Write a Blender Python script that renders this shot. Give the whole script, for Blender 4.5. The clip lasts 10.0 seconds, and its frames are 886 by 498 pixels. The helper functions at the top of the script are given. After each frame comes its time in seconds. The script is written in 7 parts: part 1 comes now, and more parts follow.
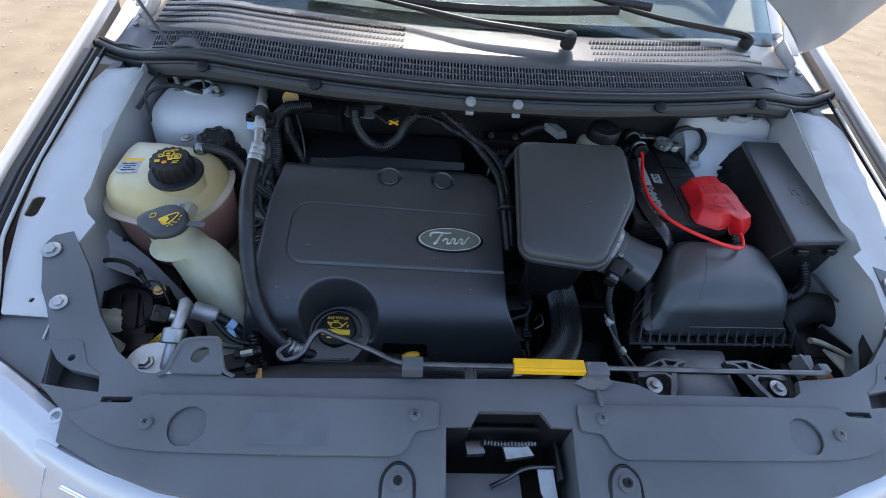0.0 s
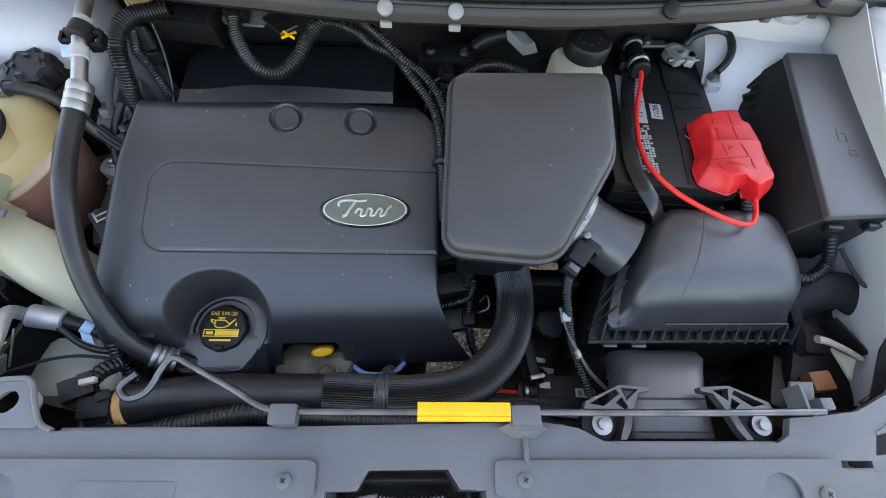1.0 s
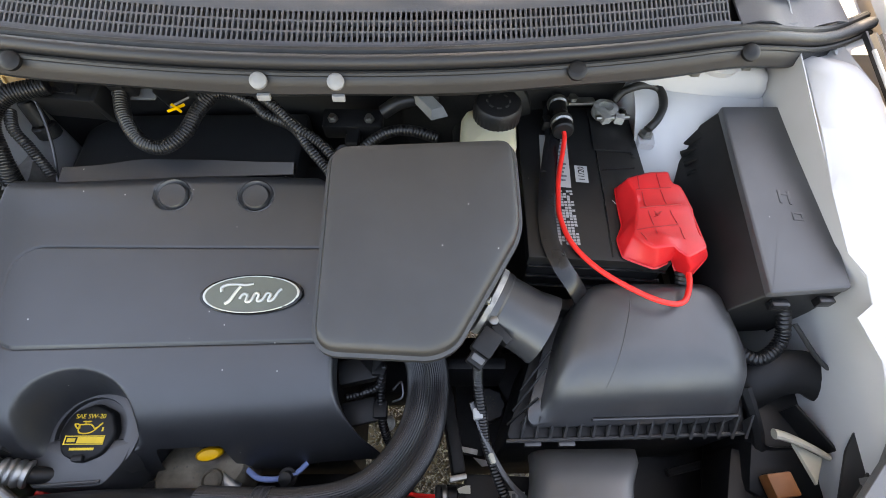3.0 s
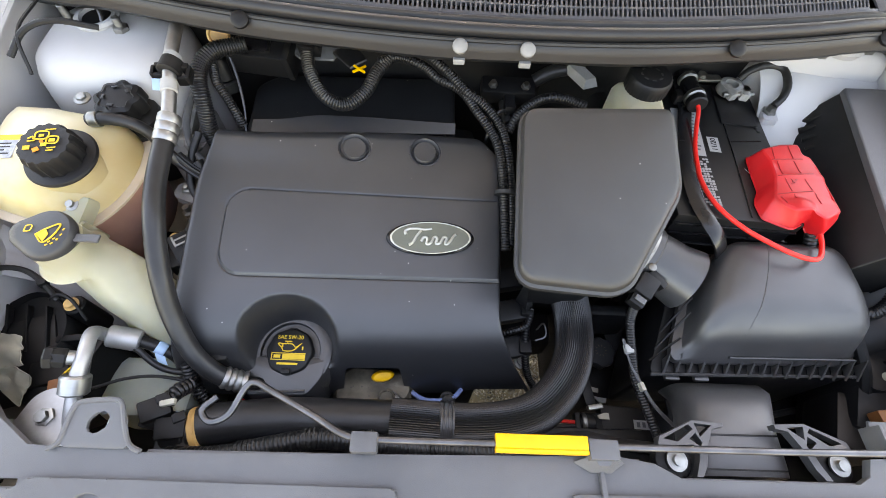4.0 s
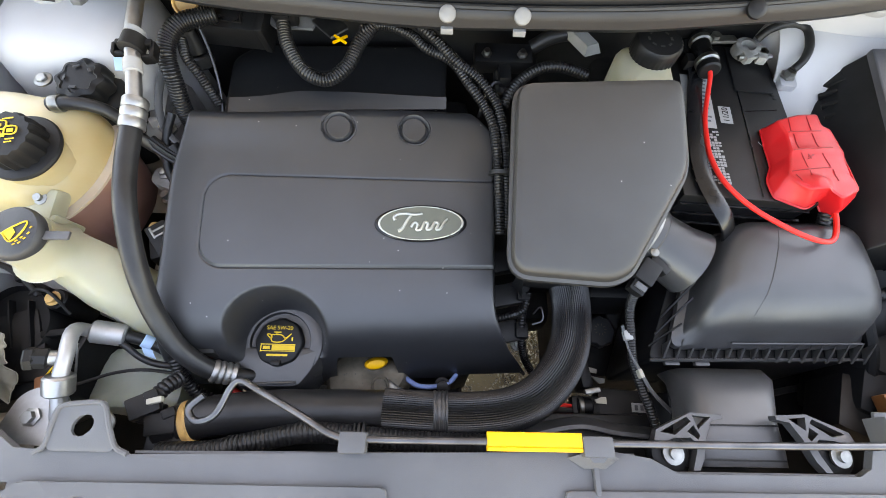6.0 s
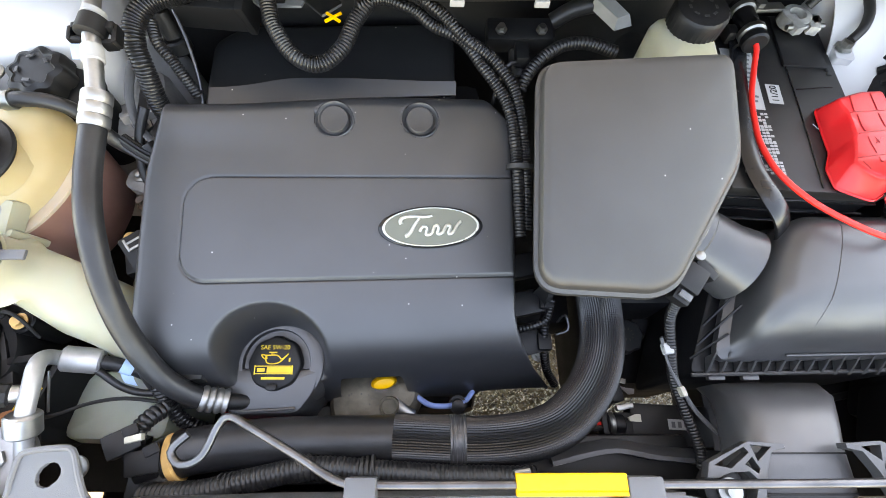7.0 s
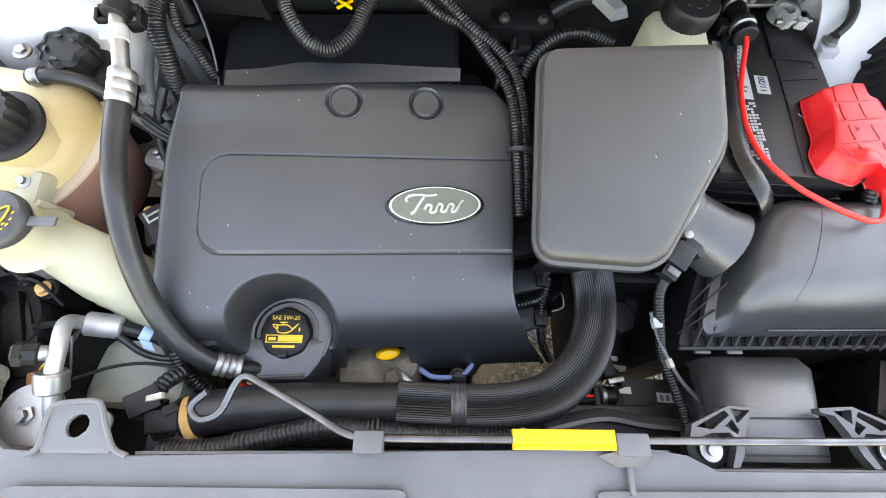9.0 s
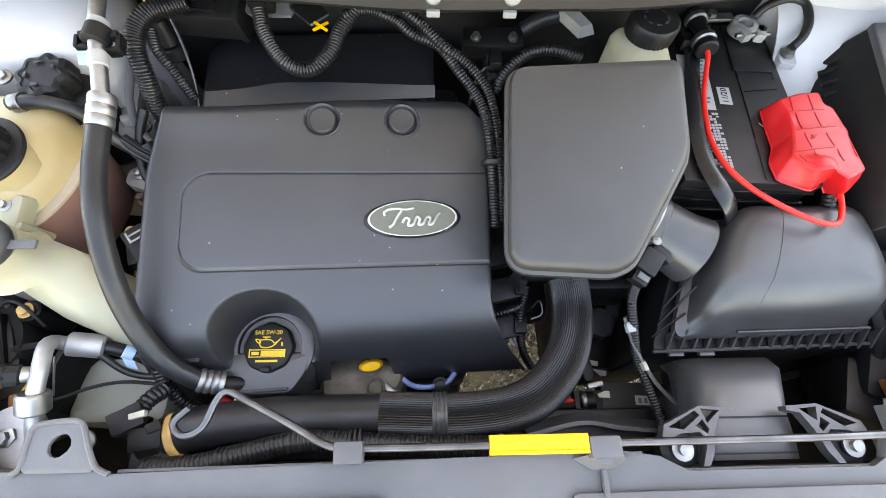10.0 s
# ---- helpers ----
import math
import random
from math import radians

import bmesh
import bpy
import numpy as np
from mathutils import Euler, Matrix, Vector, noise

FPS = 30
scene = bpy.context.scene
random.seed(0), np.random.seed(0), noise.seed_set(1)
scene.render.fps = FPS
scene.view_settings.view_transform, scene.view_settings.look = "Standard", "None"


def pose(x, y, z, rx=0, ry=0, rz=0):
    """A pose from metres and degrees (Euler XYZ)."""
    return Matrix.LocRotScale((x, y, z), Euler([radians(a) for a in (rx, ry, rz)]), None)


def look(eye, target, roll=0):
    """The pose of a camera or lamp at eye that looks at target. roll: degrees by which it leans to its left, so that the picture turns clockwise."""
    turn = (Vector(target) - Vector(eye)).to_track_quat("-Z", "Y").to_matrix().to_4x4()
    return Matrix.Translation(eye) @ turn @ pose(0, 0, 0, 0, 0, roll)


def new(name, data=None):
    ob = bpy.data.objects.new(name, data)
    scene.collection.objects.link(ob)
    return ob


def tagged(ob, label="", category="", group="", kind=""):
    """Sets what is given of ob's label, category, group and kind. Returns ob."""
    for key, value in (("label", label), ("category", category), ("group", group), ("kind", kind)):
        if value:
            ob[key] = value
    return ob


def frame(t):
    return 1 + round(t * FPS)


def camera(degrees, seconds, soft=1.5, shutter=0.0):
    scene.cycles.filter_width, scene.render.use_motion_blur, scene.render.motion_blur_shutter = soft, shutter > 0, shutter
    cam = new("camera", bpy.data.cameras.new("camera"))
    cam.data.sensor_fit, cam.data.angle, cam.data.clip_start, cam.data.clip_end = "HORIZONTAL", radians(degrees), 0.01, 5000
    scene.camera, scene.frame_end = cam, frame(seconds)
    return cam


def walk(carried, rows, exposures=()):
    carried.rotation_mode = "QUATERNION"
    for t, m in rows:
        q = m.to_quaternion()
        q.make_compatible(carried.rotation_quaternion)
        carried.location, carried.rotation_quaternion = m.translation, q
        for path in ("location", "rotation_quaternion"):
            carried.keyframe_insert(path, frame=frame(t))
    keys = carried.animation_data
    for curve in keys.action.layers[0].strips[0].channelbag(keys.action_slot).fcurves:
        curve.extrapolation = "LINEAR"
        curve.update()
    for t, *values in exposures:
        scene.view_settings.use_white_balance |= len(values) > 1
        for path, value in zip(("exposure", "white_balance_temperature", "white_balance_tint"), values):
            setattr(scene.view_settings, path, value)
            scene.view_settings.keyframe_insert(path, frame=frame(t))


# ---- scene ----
cam = camera(90.5, 10.0, soft=0.65)
PATH = [
    (0, (-0.142, 0.031, 1.547), (-0.012, 1.454, 0.147), 6.2),
    (0.5, (-0.086, 0.191, 1.532), (0.047, 1.354, -0.09), 7.2),
    (1, (0.008, 0.283, 1.506), (0.115, 1.264, -0.234), 6.9),
    (1.5, (0.018, 0.308, 1.499), (0.095, 1.259, -0.259), 5.3),
    (2, (0.038, 0.32, 1.504), (0.094, 1.243, -0.27), 2.8),
    (2.2, (0.072, 0.329, 1.502), (0.126, 1.306, -0.243), 1.3),
    (3.3, (0.169, 0.377, 1.485), (0.231, 1.507, -0.163), 3.6),
    (3.5, (0.089, 0.351, 1.485), (0.144, 1.483, -0.164), 3.6),
    (4, (-0.072, 0.291, 1.52), (-0.018, 1.339, -0.183), 5.1),
    (4.5, (-0.089, 0.289, 1.523), (-0.036, 1.291, -0.208), 5.7),
    (5, (-0.074, 0.299, 1.524), (-0.027, 1.259, -0.23), 5.6),
    (5.2, (-0.065, 0.309, 1.524), (-0.021, 1.26, -0.235), 5.3),
    (6.3, (-0.053, 0.365, 1.496), (-0.014, 1.229, -0.307), 3.3),
    (6.5, (-0.064, 0.385, 1.471), (-0.025, 1.242, -0.336), 3.0),
    (7, (-0.066, 0.397, 1.457), (-0.038, 1.226, -0.363), 2.0),
    (7.5, (-0.049, 0.388, 1.463), (-0.021, 1.181, -0.373), 1.6),
    (8, (-0.056, 0.378, 1.472), (-0.033, 1.165, -0.367), 1.8),
    (8.5, (-0.063, 0.363, 1.465), (-0.037, 1.157, -0.371), 2.6),
    (9, (-0.073, 0.36, 1.475), (-0.036, 1.175, -0.351), 3.4),
    (9.5, (-0.062, 0.361, 1.486), (-0.003, 1.197, -0.33), 4.0),
    (10, (-0.054, 0.357, 1.491), (0.018, 1.209, -0.317), 4.0),
]
EXPOSURES = [(0, 1.92, 6700, 10), (0.5, 2.28, 7800, 10), (1, 2.97, 8700, 13), (2, 3.47, 9700, 15), (3.3, 3.18, 10100, 16), (4, 3.38, 10600, 17), (4.6, 3.22, 10700, 17), (5.2, 3.12, 10700, 17), (6.5, 3.76, 10600, 15), (7.1, 3.97, 10600, 15), (8.2, 4.05, 10600, 15), (9.2, 3.85, 10600, 15), (10, 3.7, 10600, 15)]
walk(cam, [(t, look(eye, target, roll)) for t, eye, target, roll in PATH], EXPOSURES)

# ---- light ----
world = bpy.data.worlds.new("sky")
scene.world = world
world.use_nodes = True
wn = world.node_tree
sky = wn.nodes.new("ShaderNodeTexSky")
sky.sky_type, sky.sun_disc = "NISHITA", False
sky.sun_elevation, sky.sun_rotation = radians(56), radians(8)
wn.links.new(sky.outputs[0], wn.nodes["Background"].inputs[0])
wn.nodes["Background"].inputs[1].default_value = 0.15
sun_data = bpy.data.lights.new("sun", "SUN")
sun_data.energy, sun_data.angle, sun_data.color = 2.6, radians(0.5), (1.0, 0.95, 0.88)
sun = new("sun", sun_data)
SUN_WAY = Vector((math.sin(radians(8)) * math.cos(radians(56)), math.cos(radians(8)) * math.cos(radians(56)), math.sin(radians(56))))
sun.matrix_world = look(SUN_WAY * 20, (0, 0, 0))


# ---- materials ----
def material(name, colour, rough=0.5, metal=0.0, vary=0.15, scale=8.0, bump=0.0, grain=600.0, second=None, spots=None,
             transmit=0.0, ior=1.45, sss=0.0, coat=0.0, rough_vary=0.1, spec=0.5):
    m = bpy.data.materials.new(name)
    m.use_nodes = True
    n, l = m.node_tree.nodes, m.node_tree.links
    b = n["Principled BSDF"]
    co = n.new("ShaderNodeTexCoord")
    big = n.new("ShaderNodeTexNoise")
    big.inputs["Scale"].default_value, big.inputs["Detail"].default_value = scale, 6
    l.new(co.outputs["Object"], big.inputs["Vector"])
    fine = n.new("ShaderNodeTexNoise")
    fine.inputs["Scale"].default_value, fine.inputs["Detail"].default_value = grain, 3
    l.new(co.outputs["Object"], fine.inputs["Vector"])
    mix = n.new("ShaderNodeMix")
    mix.data_type = "RGBA"
    two = second or tuple(c * (1 - vary) for c in colour)
    one = colour if second else tuple(min(1, c * (1 + vary)) for c in colour)
    mix.inputs["A"].default_value, mix.inputs["B"].default_value = (*one, 1), (*two, 1)
    ramp = n.new("ShaderNodeMapRange")
    ramp.inputs["From Min"].default_value, ramp.inputs["From Max"].default_value = 0.35, 0.65
    l.new(big.outputs["Fac"], ramp.inputs["Value"])
    l.new(ramp.outputs["Result"], mix.inputs["Factor"])
    out = mix.outputs["Result"]
    if spots:
        sp = n.new("ShaderNodeTexVoronoi")
        sp.inputs["Scale"].default_value = spots[0]
        l.new(co.outputs["Object"], sp.inputs["Vector"])
        rim = n.new("ShaderNodeMapRange")
        rim.inputs["From Min"].default_value, rim.inputs["From Max"].default_value = spots[1], spots[1] * 0.6
        l.new(sp.outputs["Distance"], rim.inputs["Value"])
        pick = n.new("ShaderNodeMath")
        pick.operation = "GREATER_THAN"
        pick.inputs[1].default_value = 1 - spots[2]
        l.new(sp.outputs["Color"], pick.inputs[0])
        both = n.new("ShaderNodeMath")
        both.operation = "MULTIPLY"
        l.new(rim.outputs["Result"], both.inputs[0])
        l.new(pick.outputs[0], both.inputs[1])
        dust = n.new("ShaderNodeMix")
        dust.data_type = "RGBA"
        dust.inputs["B"].default_value = (*spots[3], 1)
        l.new(both.outputs[0], dust.inputs["Factor"])
        l.new(out, dust.inputs["A"])
        out = dust.outputs["Result"]
    l.new(out, b.inputs["Base Color"])
    rr = n.new("ShaderNodeMapRange")
    rr.inputs["To Min"].default_value, rr.inputs["To Max"].default_value = max(0, rough - rough_vary), min(1, rough + rough_vary)
    l.new(big.outputs["Fac"], rr.inputs["Value"])
    l.new(rr.outputs["Result"], b.inputs["Roughness"])
    b.inputs["Metallic"].default_value = metal
    b.inputs["Specular IOR Level"].default_value = spec
    b.inputs["IOR"].default_value = ior
    b.inputs["Transmission Weight"].default_value = transmit
    b.inputs["Coat Weight"].default_value = coat
    if sss:
        b.inputs["Subsurface Weight"].default_value = sss
        b.inputs["Subsurface Radius"].default_value = (0.03, 0.02, 0.01)
        b.inputs["Subsurface Scale"].default_value = 0.5
    if bump:
        bp = n.new("ShaderNodeBump")
        bp.inputs["Strength"].default_value, bp.inputs["Distance"].default_value = bump, 0.0006
        l.new(fine.outputs["Fac"], bp.inputs["Height"])
        l.new(bp.outputs["Normal"], b.inputs["Normal"])
    return m


DUST = (0.5, 0.48, 0.44)
M_COVER = material("moulded_black_plastic", (0.020, 0.0205, 0.0228), 0.38, 0, 0.15, 9, 0.25, 1700, spots=(60, 0.06, 0.3, DUST), spec=0.95)
M_LID = material("grained_black_plastic", (0.021, 0.0206, 0.0202), 0.42, 0, 0.15, 12, 0.4, 1900, spots=(60, 0.055, 0.25, DUST), spec=0.75)
M_BOX = material("satin_black_plastic", (0.034, 0.034, 0.0355), 0.34, 0, 0.2, 12, 0.2, 1500, spec=0.8)
# Lighter copy of M_BOX: the sky's sheen on the scoop is put into the colour.
M_INLET = material("sheen_lightened_plastic", (0.055, 0.055, 0.057), 0.38, 0, 0.2, 10, 0.25, 1400, spec=0.8)
M_SHIELD = material("weathered_grey_plastic", (0.088, 0.089, 0.093), 0.46, 0, 0.14, 7, 0.5, 1200, spots=(70, 0.05, 0.16, (0.16, 0.155, 0.15)))
M_COWL = material("faded_cowl_plastic", (0.06, 0.062, 0.07), 0.42, 0, 0.1, 10, 0.3, 1300)
M_FLANGE = material("dark_flange_plastic", (0.013, 0.0135, 0.015), 0.44, 0, 0.12, 8, 0.3, 1300)
M_PLENUM = material("matt_intake_plastic", (0.006, 0.006, 0.0066), 0.6, 0, 0.25, 14, 0.3, 900, spots=(45, 0.06, 0.35, (0.3, 0.29, 0.27)))
M_BATT = material("matt_battery_plastic", (0.0065, 0.0065, 0.007), 0.42, 0, 0.2, 15, 0.2, 1200, spots=(70, 0.05, 0.2, (0.3, 0.29, 0.27)))
M_STONE = material("pale_stones", (0.33, 0.27, 0.20), 0.85, 0, 0.2, 30, 0.5, 200, second=(0.44, 0.37, 0.29))
M_DARK = material("dark_plastic", (0.006, 0.006, 0.0065), 0.5, 0, 0.3, 20, 0.2, 900, spec=0.35)
M_GLOSS = material("glossy_black_plastic", (0.008, 0.008, 0.009), 0.25, 0, 0.2, 20)
M_RUBBER = material("black_rubber", (0.013, 0.013, 0.013), 0.5, 0, 0.3, 30, 0.3, 900)
M_HOSE = material("smooth_rubber_hose", (0.014, 0.014, 0.015), 0.38, 0, 0.3, 25, 0.25, 700)
M_LOOM = material("split_loom_plastic", (0.009, 0.009, 0.010), 0.33, 0, 0.2, 25)
M_PAINT = material("silver_white_paint", (0.42, 0.42, 0.44), 0.34, 0.15, 0.05, 5, 0.05, 900, coat=0.7)
M_INNER = material("dull_inner_paint", (0.40, 0.398, 0.402), 0.55, 0.05, 0.06, 6, 0.1, 700, spots=(25, 0.05, 0.2, (0.22, 0.21, 0.2)))
M_PRIMER = material("overspray_paint", (0.30, 0.30, 0.31), 0.55, 0.0, 0.12, 7, 0.15, 500)
M_ENGINE = material("grimy_cast_metal", (0.012, 0.012, 0.012), 0.6, 0.3, 0.5, 18, 0.6, 250)
M_CAST = material("corroded_cast_aluminium", (0.115, 0.10, 0.078), 0.65, 0.35, 0.35, 40, 0.8, 220, spots=(160, 0.3, 0.5, (0.09, 0.08, 0.07)))
M_ALU = material("drawn_aluminium", (0.34, 0.34, 0.335), 0.45, 1.0, 0.12, 40, 0.2, 400)
M_PIPE = material("pale_oxidised_aluminium", (0.40, 0.40, 0.40), 0.5, 0.75, 0.1, 40, 0.2, 400)
M_MOUNT = material("weathered_cast_aluminium", (0.30, 0.29, 0.28), 0.6, 0.5, 0.25, 30, 0.6, 260)
M_STEEL = material("zinc_plated_steel", (0.27, 0.27, 0.255), 0.42, 1.0, 0.2, 50, 0.2, 500)
M_ROD = material("dark_steel_rod", (0.11, 0.11, 0.115), 0.38, 1.0, 0.2, 30)
M_CHROME = material("chrome", (0.8, 0.8, 0.82), 0.08, 1.0, 0.03, 8)
M_YELLOW = material("yellow_vinyl", (0.78, 0.385, 0.005), 0.45, 0, 0.05, 30)
M_YINK = material("yellow_ink", (0.66, 0.42, 0.028), 0.6, 0, 0.08, 60)
M_OINK = material("orange_ink", (0.72, 0.24, 0.02), 0.6, 0, 0.08, 60)
M_RED = material("red_moulded_plastic", (0.55, 0.012, 0.016), 0.38, 0, 0.1, 20, 0.1, 700)
M_REDDARK = material("shade_red_moulding", (0.33, 0.010, 0.012), 0.45, 0, 0.1, 20)
M_FUSELID = material("satin_lid_plastic", (0.048, 0.049, 0.053), 0.36, 0, 0.15, 10, 0.3, 1500, spots=(60, 0.05, 0.25, DUST))
M_LABELGREY = material("silver_label", (0.30, 0.31, 0.33), 0.4, 0, 0.35, 120)
M_CAPGREY = material("dark_cap_plastic", (0.030, 0.031, 0.033), 0.42, 0, 0.15, 20, 0.3, 1200)
M_LEAD = material("grey_lead", (0.34, 0.33, 0.31), 0.5, 0.4, 0.3, 60, 0.4, 300)
M_PIN = material("dull_white_plastic", (0.21, 0.21, 0.205), 0.55, 0, 0.1, 40)
M_REDWIRE = material("red_cable_sheath", (0.78, 0.02, 0.015), 0.4, 0, 0.08, 30)
M_BLUE = material("blue_plastic", (0.13, 0.20, 0.40), 0.5, 0, 0.1, 30)
M_PALEBLUE = material("pale_blue_tape", (0.36, 0.55, 0.75), 0.6, 0, 0.1, 40)
M_ORANGE = material("orange_plastic", (0.20, 0.07, 0.022), 0.5, 0, 0.15, 30)
M_TAN = material("tan_clamp_band", (0.62, 0.36, 0.13), 0.5, 0, 0.2, 40)
M_WHITE = material("white_label", (0.31, 0.31, 0.30), 0.55, 0, 0.05, 30)
M_OLDWHITE = material("aged_white_plastic", (0.34, 0.32, 0.26), 0.55, 0, 0.15, 25)
M_COOLTOP = material("yellowed_translucent_plastic", (0.47, 0.36, 0.165), 0.35, 0, 0.12, 9, sss=0.2, second=(0.55, 0.49, 0.34))


def amber(m):
    """Coolant behind the plastic: deeper amber towards the engine side."""
    n, l = m.node_tree.nodes, m.node_tree.links
    b = n["Principled BSDF"]
    old = b.inputs["Base Color"].links[0].from_socket
    sep = n.new("ShaderNodeSeparateXYZ")
    l.new(n["Texture Coordinate"].outputs["Object"], sep.inputs[0])
    ramp = n.new("ShaderNodeMapRange")
    ramp.inputs["From Min"].default_value, ramp.inputs["From Max"].default_value = -0.58, -0.48
    l.new(sep.outputs["X"], ramp.inputs["Value"])
    mix = n.new("ShaderNodeMix")
    mix.data_type = "RGBA"
    mix.inputs["B"].default_value = (0.40, 0.27, 0.115, 1)
    l.new(ramp.outputs["Result"], mix.inputs["Factor"])
    l.new(old, mix.inputs["A"])
    l.new(mix.outputs["Result"], b.inputs["Base Color"])


amber(M_COOLTOP)
M_COOLANT = material("coolant_stained_plastic", (0.31, 0.155, 0.12), 0.4, 0, 0.15, 12, sss=0.2)
M_SEAM = material("pinkish_translucent_seam", (0.45, 0.36, 0.27), 0.38, 0, 0.1, 12, sss=0.3)
M_WASHER = material("milky_translucent_plastic", (0.35, 0.33, 0.235), 0.42, 0, 0.06, 10, sss=0.4)
M_WASHLOW = material("milky_green_plastic", (0.32, 0.345, 0.29), 0.45, 0, 0.1, 10, sss=0.3)
M_BADGE = material("dark_olive_enamel", (0.12, 0.125, 0.10), 0.35, 0.3, 0.05, 30)
M_SILVER = material("silver_trim", (0.52, 0.52, 0.47), 0.3, 0.7, 0.05, 50)
M_GLASS = material("windscreen_glass", (0.6, 0.75, 0.75), 0.02, 0, 0.02, 5, transmit=1.0, ior=1.45)
M_TYRE = material("tyre_rubber", (0.02, 0.02, 0.02), 0.8, 0, 0.3, 30)
M_CABIN = material("grey_dashboard", (0.03, 0.03, 0.034), 0.7, 0, 0.2, 12)
M_STICKER = material("grey_sticker", (0.085, 0.087, 0.095), 0.35, 0, 0.1, 30)
M_GROUND = material("sandy_ground", (0.195, 0.148, 0.094), 0.9, 0, 0.2, 3.5, 1.0, 60, second=(0.155, 0.115, 0.073), spots=(60, 0.25, 0.12, (0.6, 0.52, 0.42)))
M_PEBBLE = material("mixed_gravel", (0.33, 0.28, 0.23), 0.85, 0, 0.3, 60, 0.6, 200, second=(0.08, 0.068, 0.058))


# ---- mesh helpers ----
BASE = {}


def mesh_of(name, bm, mat, sharp=38):
    bmesh.ops.recalc_face_normals(bm, faces=bm.faces[:])
    me = bpy.data.meshes.new(name)
    bm.to_mesh(me)
    bm.free()
    for p in me.polygons:
        p.use_smooth = True
    me.set_sharp_from_angle(angle=radians(sharp))
    me.materials.append(mat)
    return me


def thing(name, base, label, category, group="", kind=""):
    ob = new(name)
    ob.empty_display_size = 0.05
    ob.location = base
    BASE[ob] = Vector(base)
    return tagged(ob, label, category, group, kind)


def part(name, bm, mat, parent, label="", sharp=38):
    ob = new(name, mesh_of(name, bm, mat, sharp))
    ob.parent = parent
    ob.matrix_parent_inverse = Matrix.Translation(-BASE.get(parent, Vector((0, 0, 0))))
    return tagged(ob, label)


def solo(name, bm, mat, label, category, group="", kind="", sharp=38):
    return tagged(new(name, mesh_of(name, bm, mat, sharp)), label, category, group, kind)


def soften(bm, width, segments=2, angle=28):
    edges = [e for e in bm.edges if len(e.link_faces) == 2 and e.calc_face_angle(0) > radians(angle)]
    if edges and width > 0:
        bmesh.ops.bevel(bm, geom=edges, offset=width, segments=segments, affect="EDGES", profile=0.6, clamp_overlap=True)
    return bm


def box(centre, size, bevel=0.002, turn=(0, 0, 0), segments=2):
    bm = bmesh.new()
    bmesh.ops.create_cube(bm, size=1, matrix=Matrix.Diagonal((*size, 1)))
    soften(bm, bevel, segments)
    bm.transform(pose(*centre, *turn))
    return bm


def join(*bms):
    out = bms[0]
    for b in bms[1:]:
        me = bpy.data.meshes.new("join")
        b.to_mesh(me)
        b.free()
        out.from_mesh(me)
        bpy.data.meshes.remove(me)
    return out


def rounded(points, r, n=5):
    """An outline with its corners rounded; every corner gives n + 1 points."""
    out, m = [], len(points)
    for i in range(m):
        p, a, c = Vector(points[i]), Vector(points[i - 1]), Vector(points[(i + 1) % m])
        rr = r[i] if isinstance(r, (list, tuple)) else r
        d = min(rr, (a - p).length * 0.45, (c - p).length * 0.45)
        s, e = p + (a - p).normalized() * d, p + (c - p).normalized() * d
        for k in range(n + 1):
            t = k / n
            out.append(tuple((1 - t) ** 2 * s + 2 * t * (1 - t) * p + t * t * e))
    return out


def loft(rings, cap=True):
    bm = bmesh.new()
    vs = [[bm.verts.new(p) for p in ring] for ring in rings]
    n = len(vs[0])
    for a, b in zip(vs, vs[1:]):
        for i in range(n):
            bm.faces.new((a[i], a[(i + 1) % n], b[(i + 1) % n], b[i]))
    if cap:
        for end in (vs[0], vs[-1]):
            mid = bm.verts.new(sum((v.co for v in end), Vector((0, 0, 0))) / n)
            for i in range(n):
                if (end[i].co - end[(i + 1) % n].co).length > 1e-7:
                    bm.faces.new((end[i], end[(i + 1) % n], mid))
    return bm


def shrink(outline, d):
    """The outline drawn in by d."""
    out, m = [], len(outline)
    area = sum(outline[i - 1][0] * outline[i][1] - outline[i][0] * outline[i - 1][1] for i in range(m))
    sign = 1 if area > 0 else -1
    for i in range(m):
        a, p, c = Vector(outline[i - 1]), Vector(outline[i]), Vector(outline[(i + 1) % m])
        t = (c - a)
        t = t.normalized() if t.length > 1e-9 else Vector((1, 0))
        out.append((p.x - sign * t.y * d, p.y + sign * t.x * d))
    return out


def scaled(outline, k):
    """The outline drawn towards its middle."""
    cx, cy = sum(p[0] for p in outline) / len(outline), sum(p[1] for p in outline) / len(outline)
    return [(cx + (x - cx) * k, cy + (y - cy) * k) for x, y in outline]


def slab(outline, top, bottom, bevel=0.003):
    """A plate over an outline; top and bottom are heights or functions of x and y. The rim of its top is rounded."""
    f = top if callable(top) else (lambda x, y: top)
    g = bottom if callable(bottom) else (lambda x, y: bottom)
    a, b = shrink(outline, bevel * 0.3), shrink(outline, bevel)
    rings = [[(x, y, g(x, y)) for x, y in outline], [(x, y, f(x, y) - bevel) for x, y in outline],
             [(x, y, f(x, y) - bevel * 0.3) for x, y in a], [(x, y, f(x, y)) for x, y in b], [(x, y, f(x, y)) for x, y in shrink(outline, bevel * 1.4)]]
    return loft(rings)


